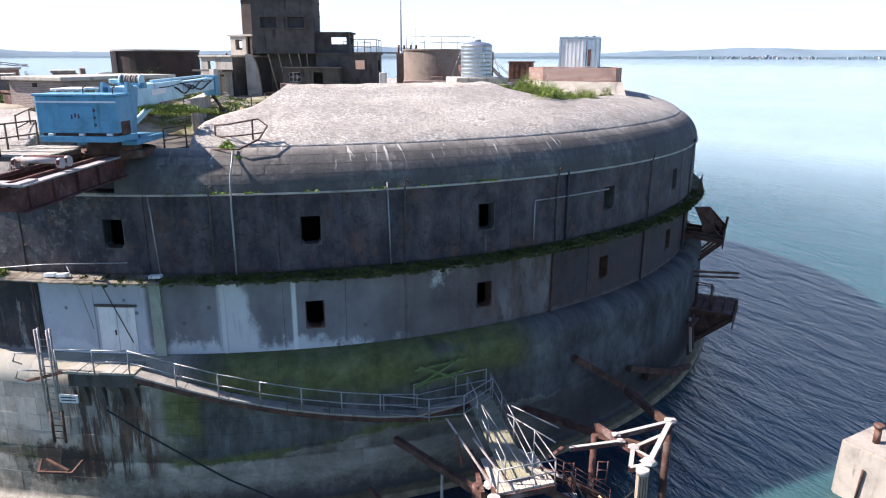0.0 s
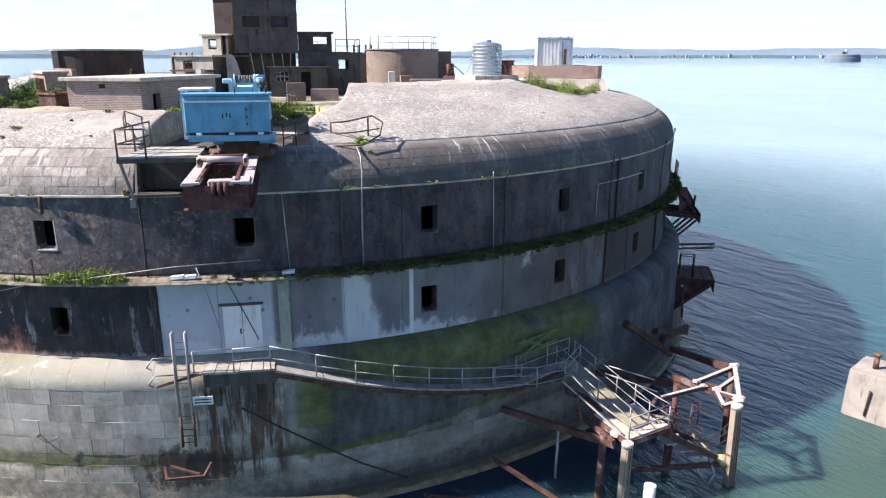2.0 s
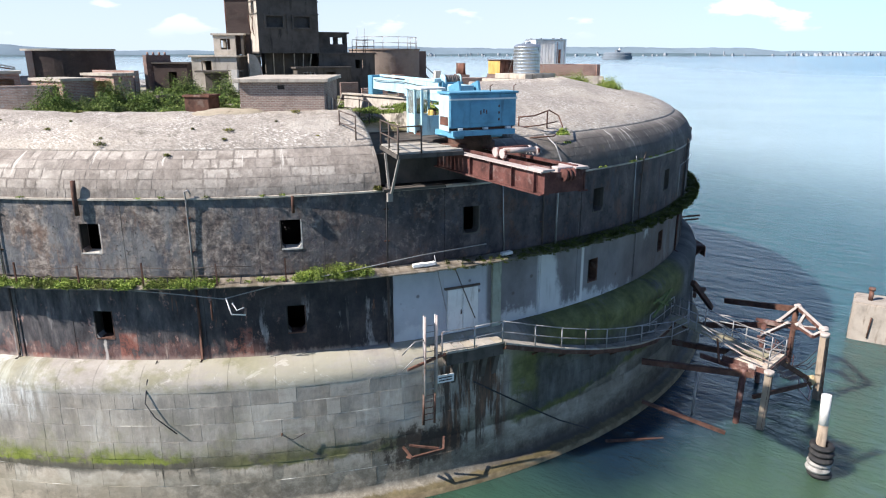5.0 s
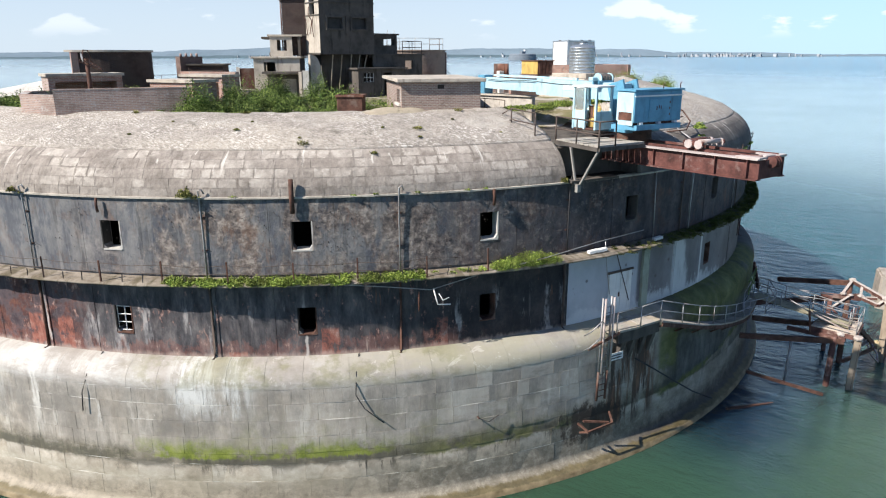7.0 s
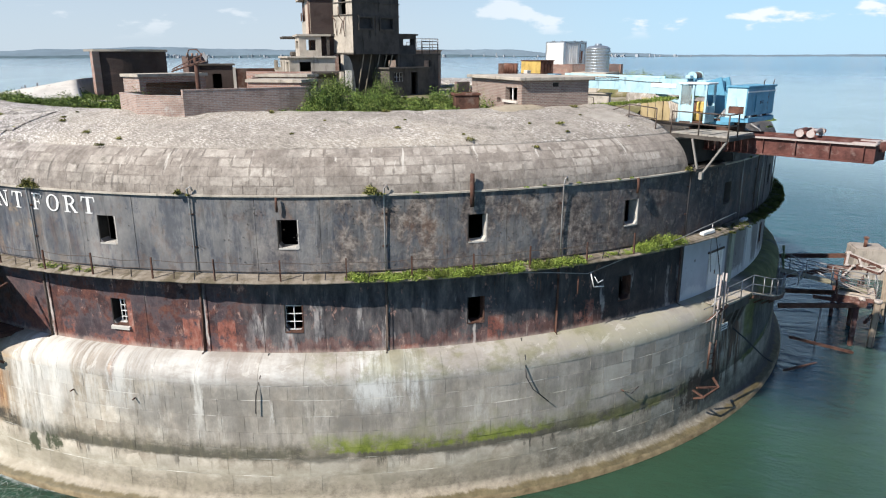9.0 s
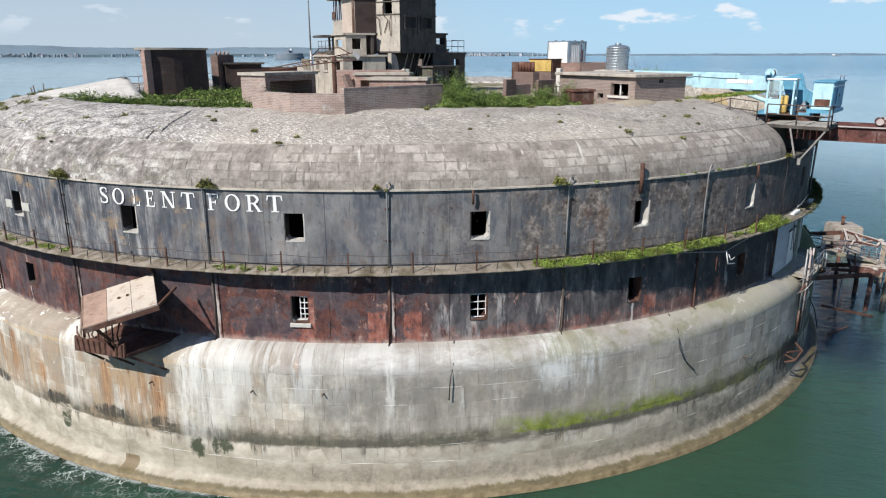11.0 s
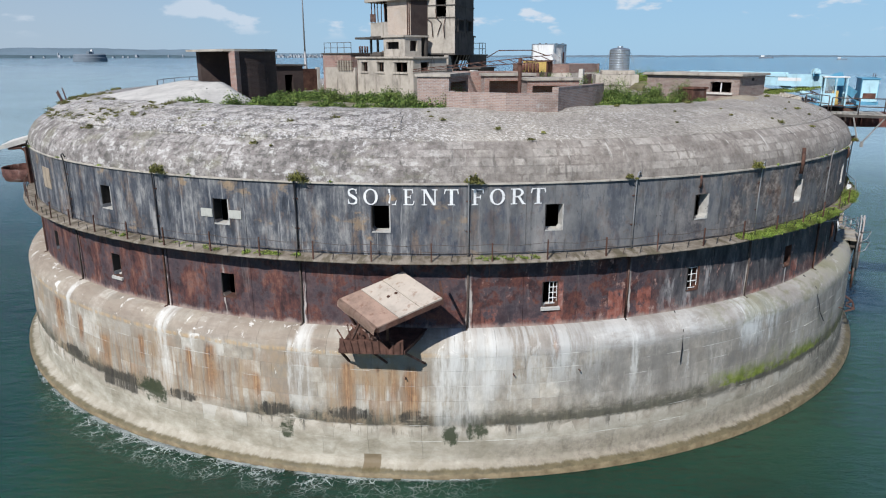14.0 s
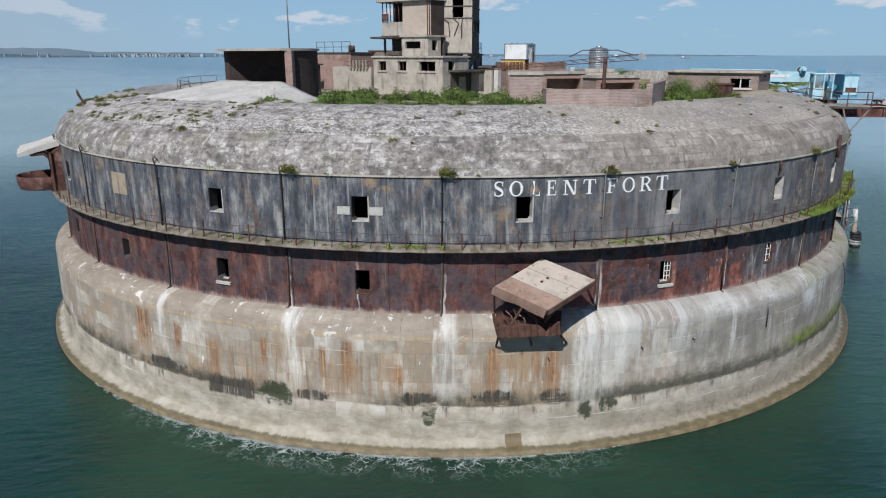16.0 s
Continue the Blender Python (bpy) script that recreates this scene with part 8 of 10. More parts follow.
for y in (-29.2, -31.6, -35.84):
    br(girder, "cross_beam", GIRDER, (-2.1, y, 14.03), (-0.5, y, 14.03), 0.06, 0.68)
for x in (-1.85, -0.78):
    br(girder, "track", GIRDER, (x, -28.8, 14.47), (x + 0.03, -35.8, 14.49), 0.10, 0.10)
bx(girder, "end_cap", STEEL_PALE, -2.24, -1.75, -35.95, -35.0, 14.43, 14.50, 0.01)
bx(girder, "end_cap", STEEL_PALE, -0.9, -0.38, -35.95, -35.0, 14.43, 14.50, 0.01)
bx(girder, "sheave_frame", STEEL_PALE, -1.55, -0.85, -35.8, -35.45, 14.25, 14.52, 0.03)
for x in (-1.38, -1.22, -1.05):
    rd(girder, "sheave", GIRDER, (x - 0.05, -35.95, 14.28), (x + 0.05, -35.95, 14.28), 0.21, n=18)
trolley = thing("winch_trolley", "rusty winch trolley standing on the girder", "trolley")
rd(trolley, "roller", STEEL_PALE, (-2.0, -33.3, 14.80), (-0.62, -33.3, 14.76), 0.10, n=14)
rd(trolley, "axle", GIRDER, (-2.0, -32.85, 14.78), (-0.62, -32.85, 14.78), 0.08)
for x in (-2.02, -0.60):
    for y in (-33.3, -32.85):
        rd(trolley, "wheel", STEEL_PALE, (x - 0.06, y, 14.70), (x + 0.06, y, 14.70), 0.17, n=18)
    bx(trolley, "side_frame", GIRDER, x - 0.05, x + 0.05, -33.5, -32.6, 14.66, 14.82, 0.02)
bx(trolley, "cross_head", GIRDER, -2.0, -0.6, -32.72, -32.6, 14.74, 14.85, 0.02)

# ---- timber platform west of the girder ----
PALE_TIMBER = plain("bleached_timber", (0.34, 0.31, 0.27), 0.9, 0.35, 2.0, dark=(0.16, 0.19, 0.15))
plat = thing("crane_platform", "weathered timber platform on steel brackets", "platform")
PA, PB, PC, PD = Vector((-4.35, -27.9, 14.55)), Vector((-4.95, -30.85, 14.55)), Vector((-2.3, -30.95, 14.55)), Vector((-2.3, -28.2, 14.55))
for k in range(9):
    f0, f1 = k / 9 + 0.004, (k + 1) / 9 - 0.004
    bm = bmesh.new()
    q = [PA.lerp(PB, f0), PD.lerp(PC, f0), PD.lerp(PC, f1), PA.lerp(PB, f1)]
    up = Vector((0, 0, 0.05 + 0.012 * (k % 3)))
    lo, hi = [bm.verts.new(p) for p in q], [bm.verts.new(p + up) for p in q]
    bm.faces.new(lo[::-1]), bm.faces.new(hi)
    for j in range(4):
        bm.faces.new((lo[j], lo[(j + 1) % 4], hi[(j + 1) % 4], hi[j]))
    part("plank", bm, PALE_TIMBER, plat)
for p, q in ((PA, PB), (PB, PC), (PD, PC), (PA.lerp(PD, 0.5), PB.lerp(PC, 0.5))):
    br(plat, "edge_beam", CONCRETE_DARK, p - Vector((0, 0, 0.08)), q - Vector((0, 0, 0.08)), 0.12, 0.15)
railing(plat, [PA, PA.lerp(PB, 0.5), PB, PB.lerp(PC, 0.35)], 1.0, RAIL_DARK, (1.0, 0.5), 0.035)
strut = plain("grey_strut", (0.24, 0.225, 0.205), 0.8, 0.3, 2.0)
for p, q in (((-4.72, -29.15, 14.4), (-4.75, -29.55, 12.9)), ((-4.9, -30.8, 14.4), (-4.78, -29.7, 12.75))):
    br(plat, "strut", strut, p, q, 0.08, 0.08)
br(plat, "wall_shelf", CONCRETE_DARK, (-5.0, -29.35, 13.02), (-2.4, -29.6, 13.02), 0.5, 0.09)
bx(plat, "drop_bracket", strut, -4.95, -4.75, -29.85, -29.7, 12.62, 12.95)
rail2 = thing("gap_rail", "old pipe railing beside the crane gap", "railing")
railing(rail2, [(-5.3, -27.6, 14.75), (-5.5, -26.3, 14.9), (-5.0, -25.0, 14.5)], 0.95, RAIL_DARK, (1.0, 0.5), 0.03)
railing(rail2, [(0.6, -28.0, 14.35), (1.1, -27.0, 14.4)], 0.9, RAIL_DARK, (1.0, 0.5), 0.03)
hoop = thing("bent_rail", "bent rusty pipe rail over the roof edge", "railing")
pp(hoop, "top_pipe", RUST_DARK, [(2.5, -27.6, 15.35), (3.1, -28.0, 15.42), (4.2, -27.6, 15.6), (4.6, -27.8, 15.35), (4.4, -28.4, 14.9), (3.7, -28.7, 14.55), (2.6, -28.4, 14.5)], 0.035)
pp(hoop, "mid_pipe", RUST_DARK, [(2.5, -27.7, 14.9), (3.4, -28.0, 14.98), (4.45, -27.9, 15.1)], 0.03)
for p, h in (((2.5, -27.65, 14.35), 1.0), ((4.0, -27.75, 14.75), 0.85)):
    rd(hoop, "post", RUST_DARK, p, Vector(p) + Vector((0, 0, h)), 0.035)
pl = thing("timber_door", "ochre painted timber door leaning at the mound", "door", pose(2.50, -23.5, 14.42, 0, 0, -69))
OCHRE = plain("ochre_timber", (0.44, 0.35, 0.20), 0.9, 0.3, 2.0, dark=(0.20, 0.14, 0.08))
for k in range(4):
    bx(pl, "board", OCHRE, -0.84 + k * 0.42, -0.46 + k * 0.42, -0.08 + 0.03 * (k % 2), 0.05, 0, 1.28 - 0.04 * (k % 2), 0.015)
bx(pl, "rail", OCHRE, -0.84, 0.8, 0.055, 0.09, 0.2, 0.32)
bx(pl, "rail", OCHRE, -0.84, 0.8, 0.055, 0.09, 0.75, 0.87)
MOTTLED = plain("peeling_render", (0.44, 0.40, 0.35), 0.9, 0.45, 2.2, dark=(0.15, 0.12, 0.10))
locker = thing("rendered_wall", "mottled peeling rendered wall behind the crane", "wall", pose(1.3, -24.2, 0, 0, 0, 12))
bx(locker, "wall", MOTTLED, -1.2, -0.9, 2.4, 8.2, 14.3, 15.95, 0.02)
bx(locker, "cap", CONCRETE, -1.3, -0.8, 2.35, 8.25, 15.95, 16.02)
walkrail = thing("path_rail", "sagging pipe rails along the path to the tower", "railing")
for y0, y1, x in ((-22.5, -15.0, -2.6), (-20.0, -12.0, 1.1)):
    railing(walkrail, [(x + 0.3 * math.sin(k * 2.1), y0 + (y1 - y0) * k / 4, 14.9) for k in range(5)], 1.0, RAIL_DARK, (1.0, 0.55), 0.025)
for k in range(5):
    br(walkrail, "fallen_pole", TIMBER, (-2.4 + k * 0.15, -16.0 - k * 0.8, 15.0), (-1.2 + k * 0.3, -13.5 - k * 0.9, 15.7 + 0.2 * (k % 2)), 0.06, 0.06)

# ---- doorway panels and landing on the lee side ----
door1 = thing("door_1", "flush white steel double door with a diagonal stay", "door", kind="structure")
for a0, a1 in ((-94.15, -92.75), (-92.7, -91.3)):
    bm = bmesh.new()
    turned(bm, [(29.46, 6.5), (29.535, 6.5), (29.535, 8.45), (29.46, 8.45)], a0, a1, 2)
    part("leaf", bm, WHITE, door1)
bm = bmesh.new()
turned(bm, [(29.46, 8.47), (29.55, 8.47), (29.55, 8.56), (29.46, 8.56)], -94.4, -91.1, 3)
part("lintel", bm, RAIL_DARK, door1)
rd(door1, "stay", RAIL_DARK, pol(29.58, -93.6, 9.5), pol(29.58, -91.6, 7.0), 0.02)
rd(door1, "handle", RUST_DARK, pol(29.55, -92.9, 7.3), pol(29.55, -92.9, 7.5), 0.03)
pil = thing("iron_pilaster", "greenish iron pilaster beside the door panels", "pilaster")
bm = bmesh.new()
turned(bm, [(29.4, 6.4), (29.62, 6.4), (29.62, 9.6), (29.4, 9.6)], -89.95, -89.1, 2)
part("flat", bm, plain("green_stained_iron", (0.30, 0.33, 0.27), 0.7, 0.3, 1.0), pil)

landing = thing("landing_walkway", "timber landing and railed walkway sloping along the wall", "walkway")
for k in range(7):
    a0, a1 = -96.2 + k * 0.83, -96.2 + (k + 1) * 0.83 - 0.05
    bm = bmesh.new()
    z = 6.28 + 0.012 * ((k * 5) % 3)
    turned(bm, [(29.75, z), (31.05, z - 0.02), (31.05, z + 0.07), (29.75, z + 0.09)], a0, a1, 1)
    part("plank", bm, PALE_TIMBER if k % 3 else TIMBER, landing)
bm = bmesh.new()
turned(bm, [(30.55, 5.72), (30.95, 5.72), (30.95, 6.22), (30.55, 6.26)], -95.4, -90.4, 5)
part("edge_beam", bm, CONCRETE_DARK, landing)
for a in (-94.6, -93.3, -92.0, -90.9):
    br(landing, "corbel", CONCRETE_DARK, pol(30.85, a, 5.9), pol(30.5, a, 4.75), 0.22, 0.22)
WALK = [(-90.4, 6.27), (-87, 5.72), (-84, 5.22), (-80, 4.65), (-77, 4.28), (-73.5, 3.9), (-70.5, 3.65), (-67.5, 3.75), (-64.6, 3.95)]
for i, ((a0, z0), (a1, z1)) in enumerate(zip(WALK, WALK[1:])):
    bm = bmesh.new()
    q = [pol(30.62, a0, z0), pol(31.15, a0, z0), pol(31.15, a1 - 0.06, z1), pol(30.62, a1 - 0.06, z1)]
    lo, hi = [bm.verts.new(p - Vector((0, 0, 0.05))) for p in q], [bm.verts.new(p + Vector((0, 0, 0.04))) for p in q]
    bm.faces.new(lo[::-1]), bm.faces.new(hi)
    for j in range(4):
        bm.faces.new((lo[j], lo[(j + 1) % 4], hi[(j + 1) % 4], hi[j]))
    part("deck_board", bm, PALE_TIMBER if i < 3 else TIMBER, landing)
    br(landing, "stringer", RUST_DARK, pol(31.12, a0, z0 - 0.14), pol(31.12, a1, z1 - 0.14), 0.08, 0.2)
    br(landing, "wall_bracket", RUST_DARK, pol(31.1, a0, z0 - 0.2), pol(30.6, a0, z0 - 0.55), 0.07, 0.07)
railing(landing, [pol(31.1, a, z) for a, z in [(-95.9, 6.33), (-93.2, 6.33), (-90.7, 6.33)] + [(-90.4 + 2.85 * k, float(np.interp(-90.4 + 2.85 * k, [w[0] for w in WALK], [w[1] for w in WALK]))) for k in range(1, 8)]], 0.98, RAIL, (1.0, 0.52), 0.03)
# ladder posts with cage at the west end
lad = thing("mooring_ladder", "tall galvanised ladder rails with rusty feet", "ladder")
for a in (-97.25, -96.35):
    for dr in (0.0, 0.17):
        rd(lad, "upright", RAIL if dr == 0 else STEEL_PALE, pol(30.9 + dr, a, 4.6), pol(30.9 + dr, a + 0.05, 8.05), 0.045)
    rd(lad, "rusty_foot", RUST_DARK, pol(30.9, a - 0.05, 3.2), pol(30.9, a, 4.6), 0.055)
for k in range(16):
    z = 3.4 + k * 0.28
    rd(lad, "rung", RAIL if z > 4.6 else RUST, pol(30.92, -97.25, z), pol(30.92, -96.35, z), 0.02)
for z in (6.3, 7.0):
    pp(lad, "cage_hoop", RAIL, [pol(30.95, -97.2, z), pol(31.5, -98.3, z + 0.25), pol(31.3, -98.9, z - 0.2), pol(30.9, -98.9, z - 0.5)], 0.03)
br(lad, "brace", RUST, pol(31.0, -98.6, 5.85), pol(31.1, -95.6, 6.35), 0.08, 0.1)
sign = thing("notice_board", "small white notice board with illegible lines", "sign")
SM = Matrix.Translation(pol(30.98, -95.55, 5.02)) @ Matrix.Rotation(radians(-95.55 + 90), 4, "Z")
bx(sign, "board", WHITE, -0.38, 0.38, -0.02, 0.02, 0, 0.34, 0, "", SM)
for z in (0.08, 0.2):
    bx(sign, "text_bar", PIPE_MAT, -0.3, 0.3, -0.026, -0.021, z, z + 0.05, 0, "", SM)
brk = thing("fender_bracket", "rusty broken fender bracket on the granite", "bracket")
for p, q in (((30.75, -98.9, 2.25), (31.25, -98.5, 2.0)), ((31.25, -98.5, 2.0), (31.2, -95.9, 2.05)), ((30.75, -95.5, 2.35), (31.2, -95.9, 2.05)), ((30.75, -98.6, 1.75), (31.25, -98.5, 2.0)), ((30.8, -98.4, 2.3), (31.15, -96.2, 2.1))):
    br(brk, "bar", RUST_DARK, pol(*p), pol(*q), 0.09, 0.08)
cab_ = thing("mooring_cable", "long black cable slanting down the granite", "cable")
pp(cab_, "cable", PIPE_MAT, [pol(30.85, -93.0, 4.7), pol(30.95, -90.3, 3.75), pol(31.0, -87.5, 2.75), pol(31.1, -84.5, 1.7), pol(31.25, -81, 0.7)], 0.038)
tri_ = thing("algae_trellis", "green slimed timber trellis against the wall", "trellis")
for p, q in (((30.9, -70.5, 5.6), (30.9, -66.2, 5.75)), ((30.9, -70.2, 4.95), (30.9, -66.4, 5.25)), ((30.95, -70.6, 4.85), (30.95, -66.8, 5.85)), ((30.95, -70.2, 5.75), (30.95, -67.2, 5.0))):
    br(tri_, "slat", plain("slimy_timber", (0.13, 0.17, 0.06), 0.8) if "slimy_timber" not in bpy.data.materials else bpy.data.materials["slimy_timber"], pol(*p), pol(*q), 0.07, 0.1)

# ---- wrecked jetty ----
jetty = thing("wrecked_jetty", "collapsed steel and timber jetty with bent railings", "jetty")
SALT = plain("guano_white_steel", (0.40, 0.33, 0.29), 0.85, 0.35, 2.5, dark=(0.16, 0.085, 0.06))
RUST_SEA = rusty("sea_rust_steel", (0.105, 0.050, 0.040), (0.30, 0.22, 0.19))
CRUST = plain("salt_crust", (0.44, 0.39, 0.35), 0.9, 0.25, 3.0, dark=(0.28, 0.19, 0.15))
PILE = plain("weathered_pile", (0.30, 0.24, 0.18), 0.9, 0.3, 1.5, dark=(0.14, 0.11, 0.08))
deck_pts = [Vector(p) for p in ((12.9, -31.7, 3.1), (13.4, -33.9, 3.1), (15.5, -33.3, 3.15), (15.0, -31.3, 3.15))]
for k in range(8):
    f0, f1 = k / 8 + 0.006, (k + 1) / 8 - 0.006
    bm = bmesh.new()
    q = [deck_pts[0].lerp(deck_pts[3], f0), deck_pts[0].lerp(deck_pts[3], f1), deck_pts[1].lerp(deck_pts[2], f1), deck_pts[1].lerp(deck_pts[2], f0)]
    lo, hi = [bm.verts.new(p) for p in q], [bm.verts.new(p + Vector((0, 0, 0.07 + 0.01 * (k % 3)))) for p in q]
    bm.faces.new(lo[::-1]), bm.faces.new(hi)
    for j in range(4):
        bm.faces.new((lo[j], lo[(j + 1) % 4], hi[(j + 1) % 4], hi[j]))
    part("deck_plank", bm, STAGE_TOP, jetty)
for p, q in zip(deck_pts, deck_pts[1:] + deck_pts[:1]):
    br(jetty, "deck_beam", RUST_SEA, p - Vector((0, 0, 0.12)), q - Vector((0, 0, 0.12)), 0.16, 0.24)
# sloping gangway from the walkway down to the deck
GA, GB = pol(31.0, -65.2, 3.95), Vector((14.2, -33.2, 3.25))
GS = Vector((0.42, 0.12, 0))
for k in range(6):
    f = (k - 2.5) / 2.5
    br(jetty, "gangway_plank", plain("mossy_timber", (0.30, 0.27, 0.18), 0.9, 0.3) if "mossy_timber" not in bpy.data.materials else bpy.data.materials["mossy_timber"], GA + GS * f + Vector((0, 0, 0.03)), GB + GS * f + Vector((0, 0, 0.06)), 0.16, 0.05)
for s in (-1, 1):
    railing(jetty, [GA.lerp(GB, t) + GS * (1.2 * s) for t in (0, 0.3, 0.6, 1.0)], 1.0, RAIL, (1.0, 0.5), 0.03)
railing(jetty, [deck_pts[1], deck_pts[2], deck_pts[3]], 1.0, RAIL, (1.0, 0.5), 0.03)
railing(jetty, [pol(31.0, -73, 3.75), pol(31.9, -70, 3.75), pol(32.2, -67.5, 3.8), pol(31.6, -64.6, 3.98)], 1.0, RAIL, (1.0, 0.6, 0.2), 0.03)
railing(jetty, [pol(30.75, -70.5, 3.9), pol(30.75, -67, 4.0), pol(30.75, -64.3, 4.0)], 1.0, RAIL, (1.0, 0.5), 0.03)
br(jetty, "fallen_rail", SALT, (11.6, -31.2, 4.6), (13.2, -33.6, 3.3), 0.06, 0.06)
br(jetty, "fallen_rail", SALT, (12.6, -31.8, 4.1), (13.9, -33.8, 3.3), 0.05, 0.05)
br(jetty, "fallen_rail", RUST, (12.0, -31.9, 4.3), (12.2, -32.0, 3.0), 0.08, 0.08)
for p, q, w, h, mt in (((9.5, -29.4, 2.6), (13.0, -33.5, 2.75), 0.3, 0.35, RUST_DARK), ((13.2, -28.0, 2.4), (15.3, -33.0, 2.8), 0.3, 0.35, RUST_DARK), ((12.6, -30.5, 2.7), (12.9, -33.6, 2.9), 0.2, 0.28, RUST),
                       ((15.2, -26.8, 2.6), (19.2, -31.6, 3.55), 0.28, 0.4, RUST_DARK), ((20.0, -25.8, 3.0), (20.5, -30.2, 3.8), 0.28, 0.4, RUST_DARK), ((16.4, -31.1, 3.2), (18.4, -31.25, 3.6), 0.18, 0.2, SALT),
                       ((18.2, -30.85, 3.62), (20.5, -30.38, 3.95), 0.2, 0.22, SALT), ((20.5, -30.38, 3.95), (18.9, -33.05, 3.78), 0.24, 0.26, SALT), ((18.7, -31.7, 3.58), (20.0, -31.2, 3.86), 0.18, 0.2, SALT),
                       ((18.7, -31.7, 3.58), (18.3, -32.9, 3.5), 0.2, 0.22, SALT), ((18.3, -32.9, 3.5), (18.9, -33.05, 3.74), 0.2, 0.22, SALT), ((18.7, -31.7, 3.56), (19.1, -32.5, 3.66), 0.16, 0.18, SALT), ((17.7, -29.8, 3.5), (18.75, -31.75, 3.52), 0.26, 0.3, RUST),
                       ((15.2, -33.3, 2.9), (18.4, -33.0, 1.0), 0.26, 0.3, RUST_DARK), ((14.8, -31.6, 2.9), (18.0, -31.4, 1.1), 0.22, 0.28, RUST_DARK), ((13.0, -33.6, 1.6), (18.5, -33.2, 0.9), 0.2, 0.24, RUST_DARK),
                       ((8.5, -30.6, 1.1), (11.2, -33.6, 0.1), 0.2, 0.2, RUST_DARK), ((5.5, -31.4, 0.12), (8.4, -32.4, -0.06), 0.16, 0.14, RUST_DARK)):
    b = br(jetty, "beam", RUST_SEA if mt in (SALT, RUST) else RUST_DARK, p, q, w * 0.72, h * 0.8)
    if mt == SALT:
        lift = Vector((0, 0, h * 0.4 + 0.012))
        br(b, "salt_crust", CRUST, Vector(p) + lift, Vector(q) + lift, w * 0.8, 0.03)
for p, q, r_, mt in (((13.2, -34.0, -3), (13.25, -34.1, 3.15), 0.19, PILE), ((12.6, -33.0, -3), (12.7, -33.1, 3.0), 0.16, RUST_SEA), ((18.6, -33.5, -3), (18.6, -33.35, 3.75), 0.20, PILE), ((20.5, -30.2, -3), (20.5, -30.3, 3.8), 0.15, RUST_DARK),
                     ((17.4, -30.6, -3), (17.5, -30.5, 3.5), 0.13, RUST_SEA), ((16.4, -32.0, -3), (16.4, -32.0, 2.5), 0.16, RUST_DARK), ((11.4, -31.3, -1), (11.45, -31.4, 2.7), 0.06, RAIL)):
    if mt == PILE:
        leg = br(jetty, "support_leg", mt, p, q, r_ * 1.7, r_ * 1.7, "square weathered timber pile")
        for sx in (-0.5, 0.0, 0.5):
            br(leg, "split", RUST_DARK, Vector(p) + Vector((sx * r_, -r_ * 0.853, 2.6)), Vector(q) + Vector((sx * r_, -r_ * 0.853, -0.2)), 0.02, 0.02)
    else:
        rd(jetty, "support_leg", mt, p, q, r_, n=12)
for p in ((13.25, -34.1, 3.1), (18.6, -33.35, 3.75)):
    rd(jetty, "leg_cap", CRUST, Vector(p) - Vector((0, 0, 0.12)), Vector(p) + Vector((0, 0, 0.06)), 0.24, n=9)
for x, y, z in ((16.1, -32.9, 2.2), (16.8, -32.8, 1.7), (17.3, -32.7, 1.3)):
    bx(jetty, "loose_panel", CRUST, x - 0.55, x + 0.35, y - 0.35, y + 0.35, z, z + 0.07)
railing(jetty, [(15.6, -32.6, 2.9), (16.4, -32.5, 2.4), (17.1, -32.4, 1.9), (17.8, -32.3, 1.4)], 0.9, RUST_SEA, (1.0, 0.75, 0.5, 0.25), 0.022)
rj = random.Random(17)
for p, q in (((20.5, -30.38, 4.06), 0.20), ((18.9, -33.05, 3.9), 0.24), ((18.25, -30.9, 3.74), 0.16), ((18.72, -31.7, 3.7), 0.18), ((13.2, -33.2, 3.05), 0.22), ((13.75, -33.35, 3.0), 0.20), ((18.35, -31.3, 3.72), 0.15)):
    bm = bmesh.new()
    bmesh.ops.create_icosphere(bm, subdivisions=2, radius=q)
    for v in bm.verts:
        v.co = Vector((v.co.x * 1.2, v.co.y, v.co.z * 0.55)) * (1 + 0.45 * noise.noise(v.co * 9 + Vector(p))) + Vector(p)
    part("guano_lump", bm, CRUST, jetty, "white guano crust")
for k in range(7):
    p = Vector((14.6 + rj.uniform(-1.0, 1.2), -32.3 + rj.uniform(-0.9, 0.8), 3.30))
    br(jetty, "loose_board", rj.choice((PALE_TIMBER, STAGE_TOP, RUST_SEA)), p, p + Vector((rj.uniform(-0.9, 0.9), rj.uniform(-0.7, 0.7), rj.uniform(0.02, 0.16))), 0.14, 0.04)
for x0, y0 in ((16.0, -32.2), (17.3, -32.1)):
    for dx in (0.0, 0.34):
        rd(jetty, "frame_post", RUST_SEA, (x0 + dx, y0, 2.3), (x0 + dx * 1.1, y0 - 0.05, 3.35), 0.028, n=6)
    for z in (2.55, 2.95, 3.3):
        rd(jetty, "frame_bar", RUST_SEA, (x0, y0, z), (x0 + 0.36, y0 - 0.03, z), 0.022, n=6)
for p, q in (((12.3, -30.6, 4.5), (13.2, -32.3, 3.5)), ((13.0, -30.3, 4.7), (14.4, -32.9, 3.5)), ((14.2, -30.2, 4.6), (15.9, -31.3, 4.25)), ((14.0, -30.3, 4.3), (15.7, -31.9, 4.0))):
    rd(jetty, "leaning_rail", RAIL, p, q, 0.03, n=6)
